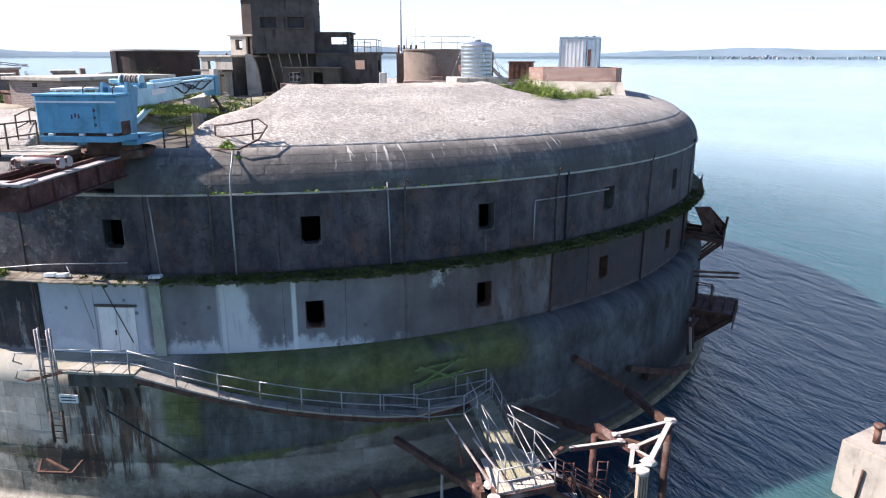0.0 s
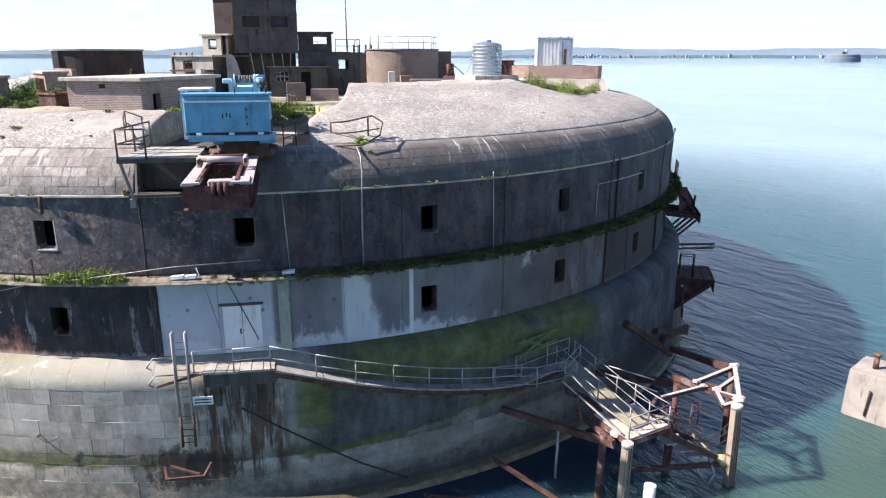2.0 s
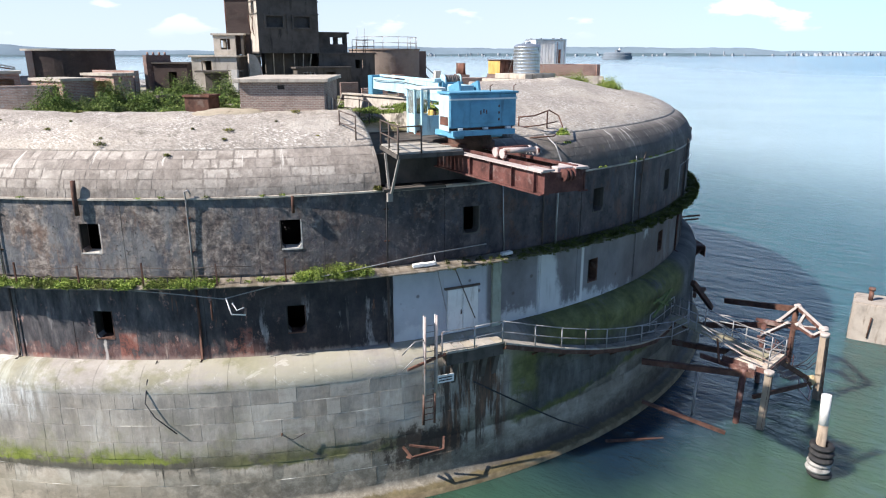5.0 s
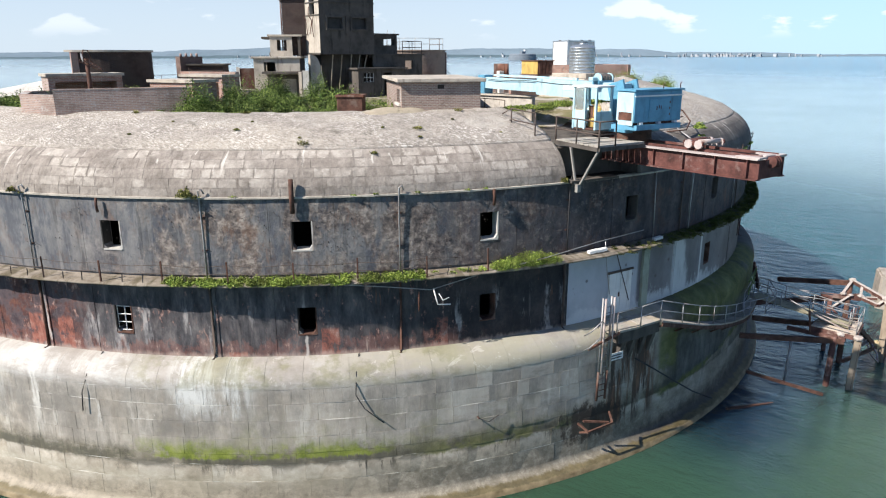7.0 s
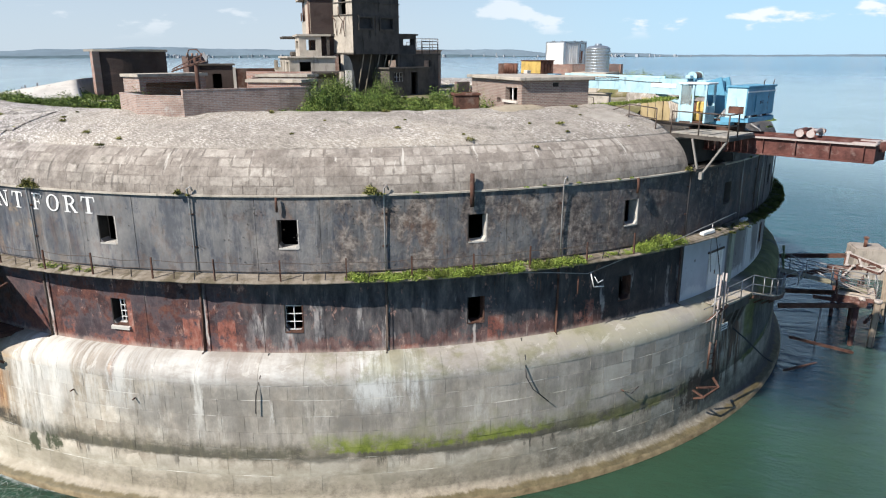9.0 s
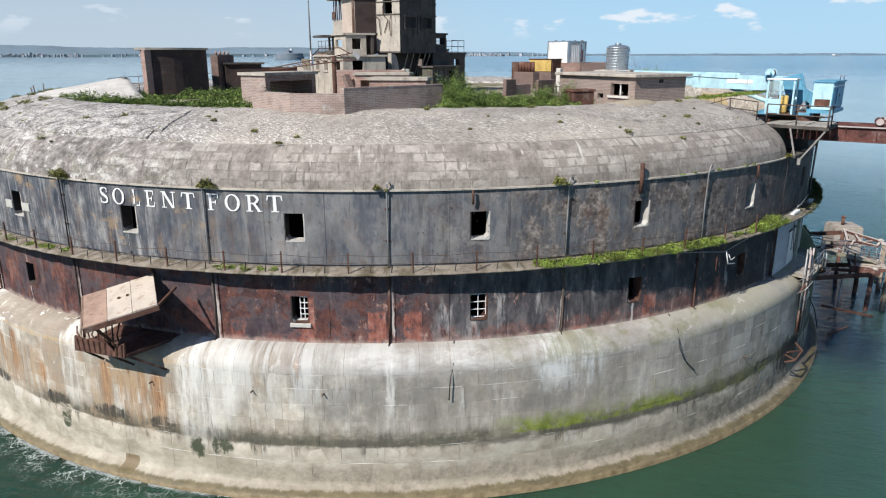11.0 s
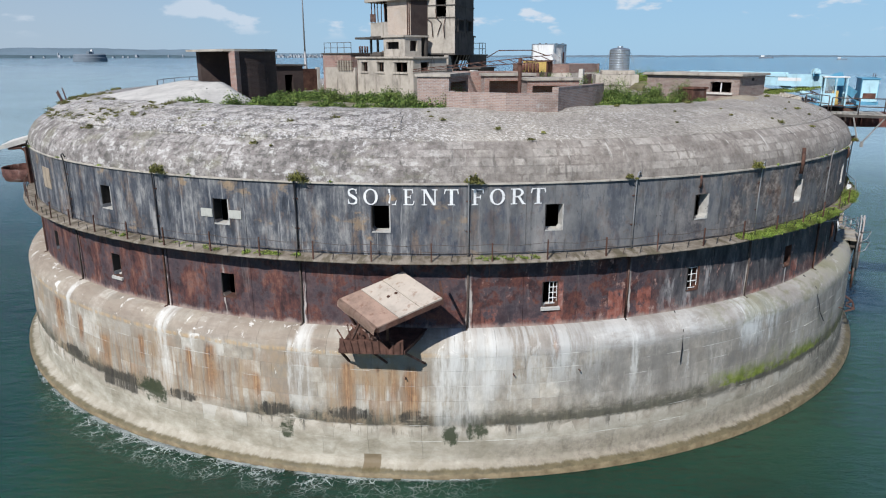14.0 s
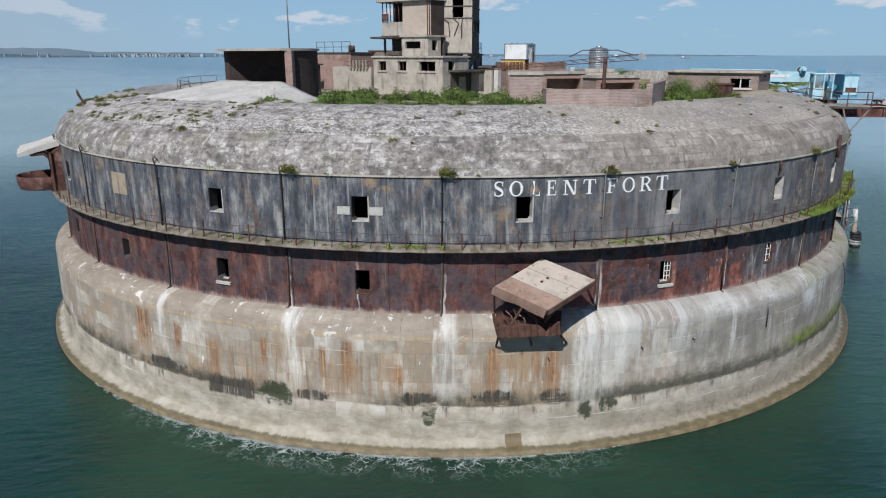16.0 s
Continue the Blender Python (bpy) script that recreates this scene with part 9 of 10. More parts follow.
for k in range(3):
    pp(jetty, "slack_cable", PIPE_MAT, [(15.6 + 0.3 * k, -32.6, 3.2), (16.3 + 0.3 * k, -32.9, 2.2 - 0.2 * k), (17.2 + 0.2 * k, -32.8, 2.0), (18.1, -32.9, 1.6 + 0.3 * k), (18.6, -33.2, 2.2 + 0.4 * k)], 0.022)
bm = bmesh.new()
bmesh.ops.create_icosphere(bm, subdivisions=2, radius=0.28)
for v in bm.verts:
    v.co = v.co * (1 + 0.3 * noise.noise(v.co * 6)) + Vector((18.35, -33.1, 1.05))
part("weed_clump", bm, OCHRE, jetty, "ochre clump of dried weed and net")
rp = thing("mooring_rope", "pale looped mooring rope with a frayed ochre end", "rope")
pp(rp, "rope", STEEL_PALE, [(17.5, -32.9, 1.5), (17.0, -33.4, 0.9), (17.3, -33.8, 0.4), (17.8, -33.5, 0.7), (17.7, -33.1, 1.3)], 0.05)
pp(rp, "frayed_end", OCHRE, [(17.4, -32.2, 1.9), (18.0, -32.7, 1.3), (18.3, -33.0, 0.9), (18.4, -33.2, 0.5)], 0.05)
# lone pile and concrete dolphin
pile = thing("lone_pile", "white-topped mooring pile ringed with worn black tyres", "pile", pose(12.0, -37.95, 0))
rd(pile, "shaft", PILE, (0, 0, -3), (0.14, 0.18, 2.4), 0.22, n=14, r2=0.20)
rd(pile, "cap", plain("bird_limed_top", (0.62, 0.60, 0.57), 0.85, 0.2, 3.0, dark=(0.36, 0.33, 0.30)), (0.14, 0.18, 2.4), (0.23, 0.30, 3.76), 0.205, "bird-limed white top", n=14)
TYRE = plain("worn_black_rubber", (0.022, 0.022, 0.023), 0.75, 0.4, 4.0, dark=(0.060, 0.058, 0.054))
LIMED = plain("bird_limed_rubber", (0.30, 0.29, 0.27), 0.85, 0.5, 3.0, dark=(0.035, 0.034, 0.033))
for k, (z, dx, dy) in enumerate(((0.02, 0.02, -0.04), (0.27, -0.05, 0.02), (0.51, 0.03, 0.03), (0.77, -0.03, -0.04), (1.02, 0.04, 0.0), (1.30, 0.05, 0.04))):
    bm = bmesh.new()
    ring = [(0.235 + 0.14 + 0.14 * math.cos(q), z + 0.15 + 0.135 * math.sin(q)) for q in (radians(36 * i) for i in range(11))]
    revolve(bm, ring, 0, 360, 28)
    bmesh.ops.translate(bm, verts=bm.verts[:], vec=Vector((dx, dy, 0)))
    part("tyre", bm, LIMED if k in (1, 2) else TYRE, pile, "worn tyre streaked white" if k in (1, 2) else "worn black tyre", True)
dol = thing("mooring_dolphin", "square weathered concrete dolphin with an iron bollard", "dolphin", pose(28.1, -29.1, 0, 0, 0, -60))
bm = bmesh.new()
prism(bm, [(0, 0), (2.6, 0), (2.6, 2.6), (0, 2.6)], -3.0, 2.55)
bmesh.ops.bevel(bm, geom=[e for e in bm.edges], offset=0.12, segments=2, affect="EDGES")
for v in bm.verts:
    v.co += Vector((0.06, 0.05, 0.04)) * noise.noise(v.co * 2.0) + Vector((v.co.x - 1.3, v.co.y - 1.3, 0)) * (-0.02 * v.co.z)
part("block", bm, plain("stained_dolphin_concrete", (0.34, 0.30, 0.255), 0.9, 0.35, 0.9, dark=(0.16, 0.12, 0.09)), dol)
rd(dol, "bollard", RUST, (1.0, 1.0, 2.5), (1.0, 1.0, 3.25), 0.14, n=12)
rd(dol, "bollard_cap", RUST, (1.0, 1.0, 3.25), (1.0, 1.0, 3.4), 0.2, n=12)
rd(dol, "rusty_bar", RUST_DARK, (1.1, -0.05, 0.3), (1.2, -0.04, 1.7), 0.05)

# ---- broken galleries on the east side ----
gal = thing("east_gallery", "wrecked rusty steel gallery with bent plates", "gallery")
for a in (-26.5, -24.5, -22.5, -20.5):
    br(gal, "bearer", RUST_DARK, pol(29.5, a, 7.25), pol(31.9, a, 7.1), 0.16, 0.22)
    br(gal, "bracket", RUST_DARK, pol(30.5, a, 5.7), pol(31.8, a, 7.0), 0.14, 0.14)
br(gal, "front_plate", RUST_DARK, pol(31.9, -27, 7.1), pol(31.9, -20, 7.1), 0.08, 0.7)
br(gal, "torn_plate", RUST_DARK, pol(30.2, -23, 8.9), pol(31.7, -22.5, 7.3), 0.9, 0.06)
br(gal, "torn_plate", RUST_DARK, pol(30.2, -26, 8.9), pol(30.9, -25.5, 8.2), 0.7, 0.06)
bm = bmesh.new()
sheet = [pol(30.1, -27.5, 9.2), pol(30.9, -26.0, 9.15), pol(31.9, -22.0, 7.6), pol(31.9, -21.0, 7.3), pol(30.6, -24.5, 7.2), pol(30.5, -26.0, 8.1)]
lo, hi = [bm.verts.new(p) for p in sheet], [bm.verts.new(p + Vector((0.03, 0.05, 0.02))) for p in sheet]
bm.faces.new(lo[::-1]), bm.faces.new(hi)
for k in range(6):
    bm.faces.new((lo[k], lo[(k + 1) % 6], hi[(k + 1) % 6], hi[k]))
part("torn_sheet", bm, RUST_DARK, gal, "large torn dark sheet")
for a in (-25, -22.5):
    br(gal, "strut", RUST_DARK, pol(30.3, a, 8.7), pol(31.7, a - 0.8, 7.3), 0.08, 0.08)
br(gal, "spike", RUST_DARK, pol(31.85, -21.3, 7.3), pol(31.95, -21.2, 8.1), 0.2, 0.06)
low = thing("east_landing", "dark rusty lower landing with railing frames", "landing")
for z, a0 in ((5.35, -27.4), (5.0, -27.0)):
    br(low, "long_bar", RUST_DARK, pol(30.4, a0 - 2, z + 0.1), pol(33.0, a0 + 0.4, z), 0.1, 0.12)
for a in (-29.5, -28.5, -27.5, -26.5, -25.5, -24.5):
    br(low, "bearer", RUST_DARK, pol(30.4, a, 3.05), pol(33.1, a, 3.05), 0.14, 0.2)
    br(low, "bracket", RUST_DARK, pol(30.6, a, 0.8), pol(33.0, a, 2.9), 0.14, 0.16)
for r_ in (30.9, 31.5, 32.1, 32.7):
    br(low, "deck_plate", RUST_DARK, pol(r_, -30, 3.18), pol(r_, -24, 3.18), 0.55, 0.05)
for a in (-29.0, -24.6):
    bm = bmesh.new()
    tri3 = [pol(30.6, a, 0.5), pol(33.0, a, 2.6), pol(33.0, a, 3.0), pol(30.5, a, 3.0)]
    lo, hi = [bm.verts.new(p) for p in tri3], [bm.verts.new(p + pol(0.06, a + 90)) for p in tri3]
    bm.faces.new(lo[::-1]), bm.faces.new(hi)
    for k in range(4):
        bm.faces.new((lo[k], lo[(k + 1) % 4], hi[(k + 1) % 4], hi[k]))
    part("bracket_plate", bm, RUST_DARK, low)
br(low, "apron", RUST_DARK, pol(33.1, -30, 2.75), pol(33.1, -23.5, 2.75), 0.06, 0.85)
for a, h in ((-29.2, 1.6), (-28.2, 1.3)):
    pp(low, "hoop", RUST_DARK, [pol(30.8, a, 3.2), pol(30.8, a, 3.2 + h), pol(31.7, a, 3.2 + h), pol(31.7, a, 3.2)], 0.06)
for a in (-34, -33, -32):
    br(low, "fender", STEEL_PALE if a == -33 else RUST_DARK, pol(31.2, a, 1.1), pol(31.0, a, 3.2), 0.14, 0.14)
    br(low, "step", RUST_DARK, pol(31.2, a - 0.6, 3.0), pol(31.2, a + 0.6, 3.0), 0.3, 0.06)
for a in (-26.4, -25.2, -24.2, -23.4):
    s = thing("ledge_spike", "upright iron stub at the broken ledge end", "stub", group="stubs at the ledge end")
    br(s, "bar", RUST_DARK, pol(30.15, a, 9.68), pol(30.2, a, 10.9), 0.05, 0.05)
hb = thing("hanging_beams", "dark rusty beams hanging off the east base", "beams")
for p, q in (((30.75, -55, 4.4), (31.9, -48, 1.6)), ((30.8, -47, 2.6), (31.8, -40, 1.4)), ((30.9, -44, 1.6), (31.6, -36, 0.9))):
    br(hb, "beam", RUST_DARK, pol(*p), pol(*q), 0.25, 0.3)
# north-west gallery
nwg = thing("north_gallery", "rusty half-round gallery under a pale canopy on the iron wall", "gallery")
bm = bmesh.new()
turned(bm, [(29.5, 12.62), (30.6, 12.30), (31.3, 12.16), (31.86, 12.08), (31.92, 12.16), (31.8, 12.30), (30.7, 12.62), (29.5, 12.98)], 125.0, 132.5, 8)
for v in bm.verts:
    v.co += v.co.normalized() * 0.10 * noise.noise(v.co * 1.3) + Vector((0, 0, 0.06 * noise.noise(v.co * 2.1)))
part("canopy", bm, PALE_CONCRETE, nwg, "bleached flaking canopy")
bm = bmesh.new()
turned(bm, [(29.5, 9.80), (30.05, 9.80), (30.05, 12.20), (29.5, 12.60)], 127.6, 133.2, 5)
part("wall_box", bm, RUST_SEA, nwg, "boxed rusty steel wall")
for a in (127.4, 130.4, 133.3):
    br(nwg, "post", RUST_DARK, pol(30.10, a, 9.80), pol(30.10, a, 12.25), 0.14, 0.14)
for a in (126.0, 129.2, 132.2):
    pp(nwg, "bracket", RUST_DARK, [pol(30.08, a, 11.4), pol(30.16, a, 11.85), pol(30.45, a, 12.14), pol(31.2, a, 12.12)], 0.10, n=8)
c = pol(30.35, 129.0)
bm = bmesh.new()
revolve(bm, [(1.72, 9.93), (1.80, 10.10), (1.82, 10.66), (1.77, 10.66), (1.75, 10.12), (1.68, 10.0)], 0, 360, 40)
bmesh.ops.translate(bm, verts=bm.verts[:], vec=Vector((c.x, c.y, 0)))
part("tub", bm, RUST_SEA, nwg, "round rusty gun tub", True)
rd(nwg, "tub_floor", RUST_DARK, Vector((c.x, c.y, 9.80)), Vector((c.x, c.y, 9.99)), 1.70, n=32)
for k, (a, lean) in enumerate(((127.4, 1.6), (130.0, 1.1), (131.0, 1.3))):
    rp2 = thing("roof_stake", "leaning dark stake on the roof edge", "stake", group="stakes on the roof edge")
    br(rp2, "bar", RUST_DARK, pol(27.6, a, 14.85), pol(28.0, a - lean, 15.9 - 0.1 * k), 0.07, 0.07)

# ---- far sea fort, ships, far town ----
ff = thing("far_sea_fort", "distant round sea fort on the horizon", "fort", pose(2600 * math.cos(radians(47.4)), 2600 * math.sin(radians(47.4)), far_z(2600)))
# masonry colour with the distance haze mixed in
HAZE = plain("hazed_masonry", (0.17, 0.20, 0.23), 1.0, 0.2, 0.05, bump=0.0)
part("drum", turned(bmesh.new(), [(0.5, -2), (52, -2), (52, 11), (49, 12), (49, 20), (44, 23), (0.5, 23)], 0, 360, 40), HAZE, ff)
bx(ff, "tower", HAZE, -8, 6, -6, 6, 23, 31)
bx(ff, "light_house", WHITE, 8, 14, -4, 4, 23, 37)
for az, dist, s in ((-4, 3600, 1.0), (6, 3900, 0.7), (-9, 3000, 0.6)):
    sh = thing("far_ship", "distant pale ship on the horizon", "ship", pose(dist * math.cos(radians(az)), dist * math.sin(radians(az)), far_z(dist), 0, 0, 70))
    bx(sh, "hull", HAZE, -30 * s, 30 * s, -5 * s, 5 * s, -1, 6 * s, 1.0)
    bx(sh, "deckhouse", WHITE, 8 * s, 24 * s, -4 * s, 4 * s, 6 * s, 13 * s, 0.5)
rnd = random.Random(4)
bm = bmesh.new()
for k in range(190):
    a = rnd.choice((rnd.gauss(31.5, 2.4), rnd.gauss(32.5, 1.6), rnd.gauss(65, 2.6), rnd.gauss(66, 1.8), rnd.gauss(48, 9)))
    up = rnd.random()
    p = pol(4390 + 60 * up, a)
    s, h = rnd.choice((5, 7, 10, 14)), 12 + rnd.uniform(2, 5) + 13 * up + (8 if rnd.random() < 0.05 else 0)
    box(bm, p.x - s / 2, p.x + s / 2, p.y - s / 2, p.y + s / 2, 8, h)
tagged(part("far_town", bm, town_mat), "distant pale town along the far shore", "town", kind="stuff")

# ---- growth ----
def leafy(name, c1, c2, c3):
    g = Mat(name)
    col = g.ramp(g.island(), (0.1, c1), (0.5, c2), (0.9, c3))
    col = g.mix(g.times(g.step(g.noise(g.pos, 0.9, 3), 0.52, 0.70), 0.4), col, (0.17, 0.15, 0.055))
    k = g.math("ADD", 0.45, g.math("MULTIPLY", g.step(g.noise(g.pos, 1.3, 4, 0.6), 0.32, 0.66), 0.95))
    col = g.mix(1.0, col, g.join(k, k, k), "MULTIPLY")
    m = g.done(col, 0.65, spec=0.25)
    g.b.inputs["Subsurface Weight"].default_value = 0.0
    return m


LEAF = leafy("scrub_leaf", (0.028, 0.052, 0.012), (0.085, 0.145, 0.028), (0.225, 0.290, 0.072))
GRASS = leafy("bright_grass", (0.085, 0.130, 0.020), (0.16, 0.225, 0.038), (0.26, 0.31, 0.07))
OLIVE = leafy("olive_bush", (0.072, 0.076, 0.019), (0.142, 0.142, 0.036), (0.24, 0.225, 0.07))
MOSS = leafy("dark_moss", (0.026, 0.034, 0.010), (0.058, 0.072, 0.018), (0.110, 0.125, 0.034))
MOSS.node_tree.nodes["Principled BSDF"].inputs["Roughness"].default_value = 0.95
MOSS.node_tree.nodes["Principled BSDF"].inputs["Specular IOR Level"].default_value = 0.03


def foliage(name, label, clumps, size, material, seed, category="plants", blade=False, kind="stuff", group=""):
    """Many small bent leaves in low uneven clumps: (centre, radius, height, count)."""
    rg = np.random.default_rng(seed)
    n = np.array([max(1, int(c[3])) for c in clumps])
    C = np.repeat(np.array([c[0] for c in clumps], float), n, axis=0)
    R = np.repeat(np.array([c[1] for c in clumps], float), n)
    H = np.repeat(np.array([c[2] for c in clumps], float), n)
    N = len(C)
    a, e = rg.uniform(0, 2 * math.pi, N), np.arcsin(rg.uniform(0, 1, N))
    lobes = np.repeat(rg.uniform(0, 6.28, (len(clumps), 3)), n, axis=0)
    k = rg.uniform(0.5, 1.06, N) * (0.78 + 0.16 * np.sin(3 * a + lobes[:, 0]) + 0.14 * np.sin(5 * a + 4 * e + lobes[:, 1]) + 0.12 * np.sin(6 * e + lobes[:, 2]))
    P = C + np.stack([R * k * np.cos(a) * np.cos(e), R * k * np.sin(a) * np.cos(e), H * k * np.sin(e)], axis=1)
    S = (size * rg.uniform(0.6, 1.4, N))[:, None]

    def unit(v):
        return v / np.linalg.norm(v, axis=1, keepdims=True)

    D = unit(rg.normal(size=(N, 3)) * (1, 1, 0.5) + (0, 0, 2.2 if blade else 0.35))
    W = unit(np.cross(D, rg.normal(size=(N, 3)))) * S * (0.16 if blade else 0.42)
    B = np.cross(W, D) * 0.5 * S
    V = np.stack([P - D * S * 0.5, P + W + B * 0.3, P + D * S * 0.55 - B, P - W + B * 0.3], axis=1).reshape(-1, 3)
    q = np.arange(N)[:, None] * 4
    F = np.concatenate([q + (0, 1, 2), q + (0, 2, 3)], axis=1).reshape(-1, 3)
    me = bpy.data.meshes.new(name)
    me.from_pydata(V.tolist(), [], F.tolist())
    me.materials.append(material)
    ob = new(name, me)
    return tagged(ob, label, category, group, kind)


rng = random.Random(11)


def scatter(a0, a1, r0, r1, count, rad, h, leaves, patchy=0.0, dz=0.0):
    out = []
    for _ in range(count):
        a, r = rng.uniform(a0, a1), math.sqrt(rng.uniform(r0 * r0, r1 * r1))
        p = pol(r, a)
        if patchy and noise.noise(Vector((p.x * 0.35, p.y * 0.35, 3.0))) < patchy - 0.5:
            continue
        s = rng.uniform(0.5, 1.35)
        z = deck_z(p.x, p.y) if r < 21 else 15.2 + (r - 21) * 0.13
        out.append(((p.x, p.y, z + dz), rad * s, h * s, leaves * s))
    return out


def varied(clumps, seed):
    """Uneven growth: some clumps rise high, some hug the ground."""
    rv = random.Random(seed)
    out = []
    for c, rad, h, cnt in clumps:
        k = rv.choice((0.3, 0.5, 0.7, 0.9, 1.1, 1.5, 1.8))
        out.append((c, rad * (0.7 + 0.3 * k), h * k, cnt * (0.5 + 0.5 * k)))
    return out


foliage("scrub", "dense green scrub growing over the south-west deck", varied(scatter(-139, -117, 11.5, 22.9, 48, 0.80, 0.72, 3600, 0.25), 5) + scatter(-139, -117, 12, 23.4, 90, 0.42, 0.25, 420, 0.3) + varied(scatter(-116.5, -110, 15.0, 20.6, 24, 0.5, 0.5, 500), 6), 0.058, LEAF, 1)
foliage("scrub", "low patchy green scrub over broken concrete", varied(scatter(152, 199, 12.0, 24.0, 300, 0.62, 0.42, 760, 0.50), 7) + scatter(152, 199, 12.0, 24.2, 200, 0.5, 0.12, 160, 0.46), 0.075, LEAF, 2)
foliage("scrub", "green scrub beside the gun house", varied(scatter(196, 203, 15, 23.2, 44, 0.6, 0.5, 700), 8), 0.058, LEAF, 12)
def on_slope(clumps):
    """The same clumps, rooted on the swelling roof slope."""
    out = []
    for (x, y, z), rad, h, cnt in clumps:
        r, s = math.hypot(x, y), swell_at(math.degrees(math.atan2(y, x)))
        z = 15.70 - 0.45 * (24.4 - r) / 3.2 * (1 - s) + s * (0.10 * (26.4 - r) + 0.14 * (24.4 - r)) if r > 21.0 else z + 0.45
        out.append(((x, y, z - 0.05), rad, h, cnt))
    return out


foliage("scrub", "light green creeping scrub by the brick plinth", on_slope(varied(scatter(-47, -27, 20.8, 24.6, 75, 0.55, 0.50, 620, 0.2), 9)) + on_slope(varied(scatter(-46, -31, 18.4, 22.5, 70, 0.62, 0.66, 900), 14)), 0.055, GRASS, 3)
foliage("scrub", "weeds growing inside the gun pit", [((-18.2, -12.6, 15.3), 0.9, 0.9, 320), ((-17.4, -11.7, 15.3), 0.7, 0.6, 180), ((-20.2, -10.0, 15.3), 0.5, 0.4, 90), ((-22.2, -8.2, 15.5), 0.8, 0.6, 200), ((-23.3, -7.0, 15.5), 0.6, 0.5, 120)], 0.10, LEAF, 4)
# bare trodden earth by the steel bin
bm = bmesh.new()
bmesh.ops.create_icosphere(bm, subdivisions=4, radius=1.0)
for v in bm.verts:
    q = v.co.copy()
    v.co = Vector((q.x * 1.9, q.y * 1.25, q.z * 0.42)) * (1 + 0.22 * noise.noise(q * 1.4)) + Vector((0, 0, 0.03 * noise.noise(q * 6)))
earth = part("earth_mound", bm, plain("dry_earth", (0.36, 0.31, 0.23), 0.95, 0.3, 1.2, bump=0.05, dark=(0.16, 0.13, 0.08)), None, "", True)
earth.matrix_basis = pose(-9.0, -22.4, 15.40, 0, 0, -20)
tagged(earth, "low heap of bare dry earth by the steel bin", "earth")
bm = bmesh.new()
turned(bm, [(17.6, 15.0), (24.2, 15.3), (24.0, 15.72), (21.0, 15.85), (18.4, 15.75)], -56, -33, 16)
tagged(part("ground_bank", bm, SOIL, None, "", True), "weedy earth bank behind the roof edge", "earth", kind="structure")
foliage("grass_patch", "rough yellow-green grass on the crane gap floor", scatter(-99, -87, 22.0, 27.5, 46, 0.55, 0.14, 200), 0.10, GRASS, 5, blade=True)
foliage("grass_patch", "rough grass on the path to the tower", scatter(-104, -82, 8.0, 21.5, 110, 0.7, 0.12, 150, 0.3), 0.11, LEAF, 6, blade=True)
foliage("grass_patch", "dry grass between the ruins", scatter(-160, -110, 7.0, 14.0, 90, 0.6, 0.25, 90, 0.4), 0.16, LEAF, 7)
# tufts rooted in the roof joints
tufts = []
seeds = [(rng.uniform(122, 166), rng.uniform(24.8, 28.4)) for _ in range(22)]
for k in range(165):
    if k < 135:
        ca, cr = seeds[k % 22]
        a, r = ca + rng.gauss(0, 1.3), min(28.6, max(24.5, cr + rng.gauss(0, 0.35)))
    else:
        a, r = rng.uniform(172, 262), rng.uniform(24.6, 28.9)
    z = np.interp(r, [24.4, 25.6, 26.4, 27.2, 27.9, 28.42, 28.88, 29.2], [15.72, 15.56, 15.4, 15.18, 14.92, 14.62, 14.31, 14.0])
    p = pol(r, a, float(z))
    s = rng.choice((0.07, 0.1, 0.14, 0.2, 0.28)) * (1.25 if k < 135 else 1.0)
    tufts.append((tuple(p), s, s * rng.uniform(0.3, 0.9), 60 + 320 * s))
foliage("roof_tufts", "small dark green tufts rooted in the roof stones", tufts, 0.055, OLIVE, 8)
# greenery on the ledge
ledge_green = []
for k in range(460):
    a = rng.uniform(-131, -112)
    if noise.noise(Vector((a * 0.5, 1, 0))) < -0.55:
        continue
    ledge_green.append((tuple(pol(rng.uniform(29.7, 30.33), a, rng.uniform(9.66, 9.76))), 0.22, rng.uniform(0.1, 0.28), 150))
for k in range(70):
    a = rng.uniform(-106.2, -100.6)
    f = 1 - abs(a + 103.2) / 3.4
    ledge_green.append((tuple(pol(rng.uniform(29.7, 30.3), a, 9.75)), 0.28, 0.22 + 0.42 * max(0, f), 190))
for k in range(70):
    a = rng.choice((rng.uniform(-112, -106), rng.uniform(-192, -186), rng.uniform(-176, -171), rng.uniform(-186, -178), rng.uniform(-157, -151)))
    ledge_green.append((tuple(pol(rng.uniform(29.65, 30.15), a, 9.76)), 0.2, 0.10, 70))
foliage("ledge_grass", "bright green grass and weeds along the ledge", ledge_green, 0.045, GRASS, 9)
moss = []
for k in range(2600):
    a = -95 + 73 * (k + rng.random()) / 2600
    if noise.noise(Vector((a * 0.6, 7, 0))) < -0.45 or (a < -86 and rng.random() < 0.6):
        continue
    moss.append((tuple(pol(rng.uniform(29.62, 30.36), a, rng.uniform(9.52, 9.78))), 0.13, rng.uniform(0.05, 0.22), 70))
foliage("ledge_moss", "dark moss hanging over the ledge on the lee side", moss, 0.034, MOSS, 10)
drip = []
for k in range(60):
    a = rng.uniform(-88, -62) if k < 42 else rng.uniform(-220, -100)
    if noise.noise(Vector((a * 0.9, 3, 0))) < -0.1:
        continue
    drip.append((tuple(pol(29.66, a, 12.98)), 0.13 if k < 42 else 0.18, 0.09, 30))
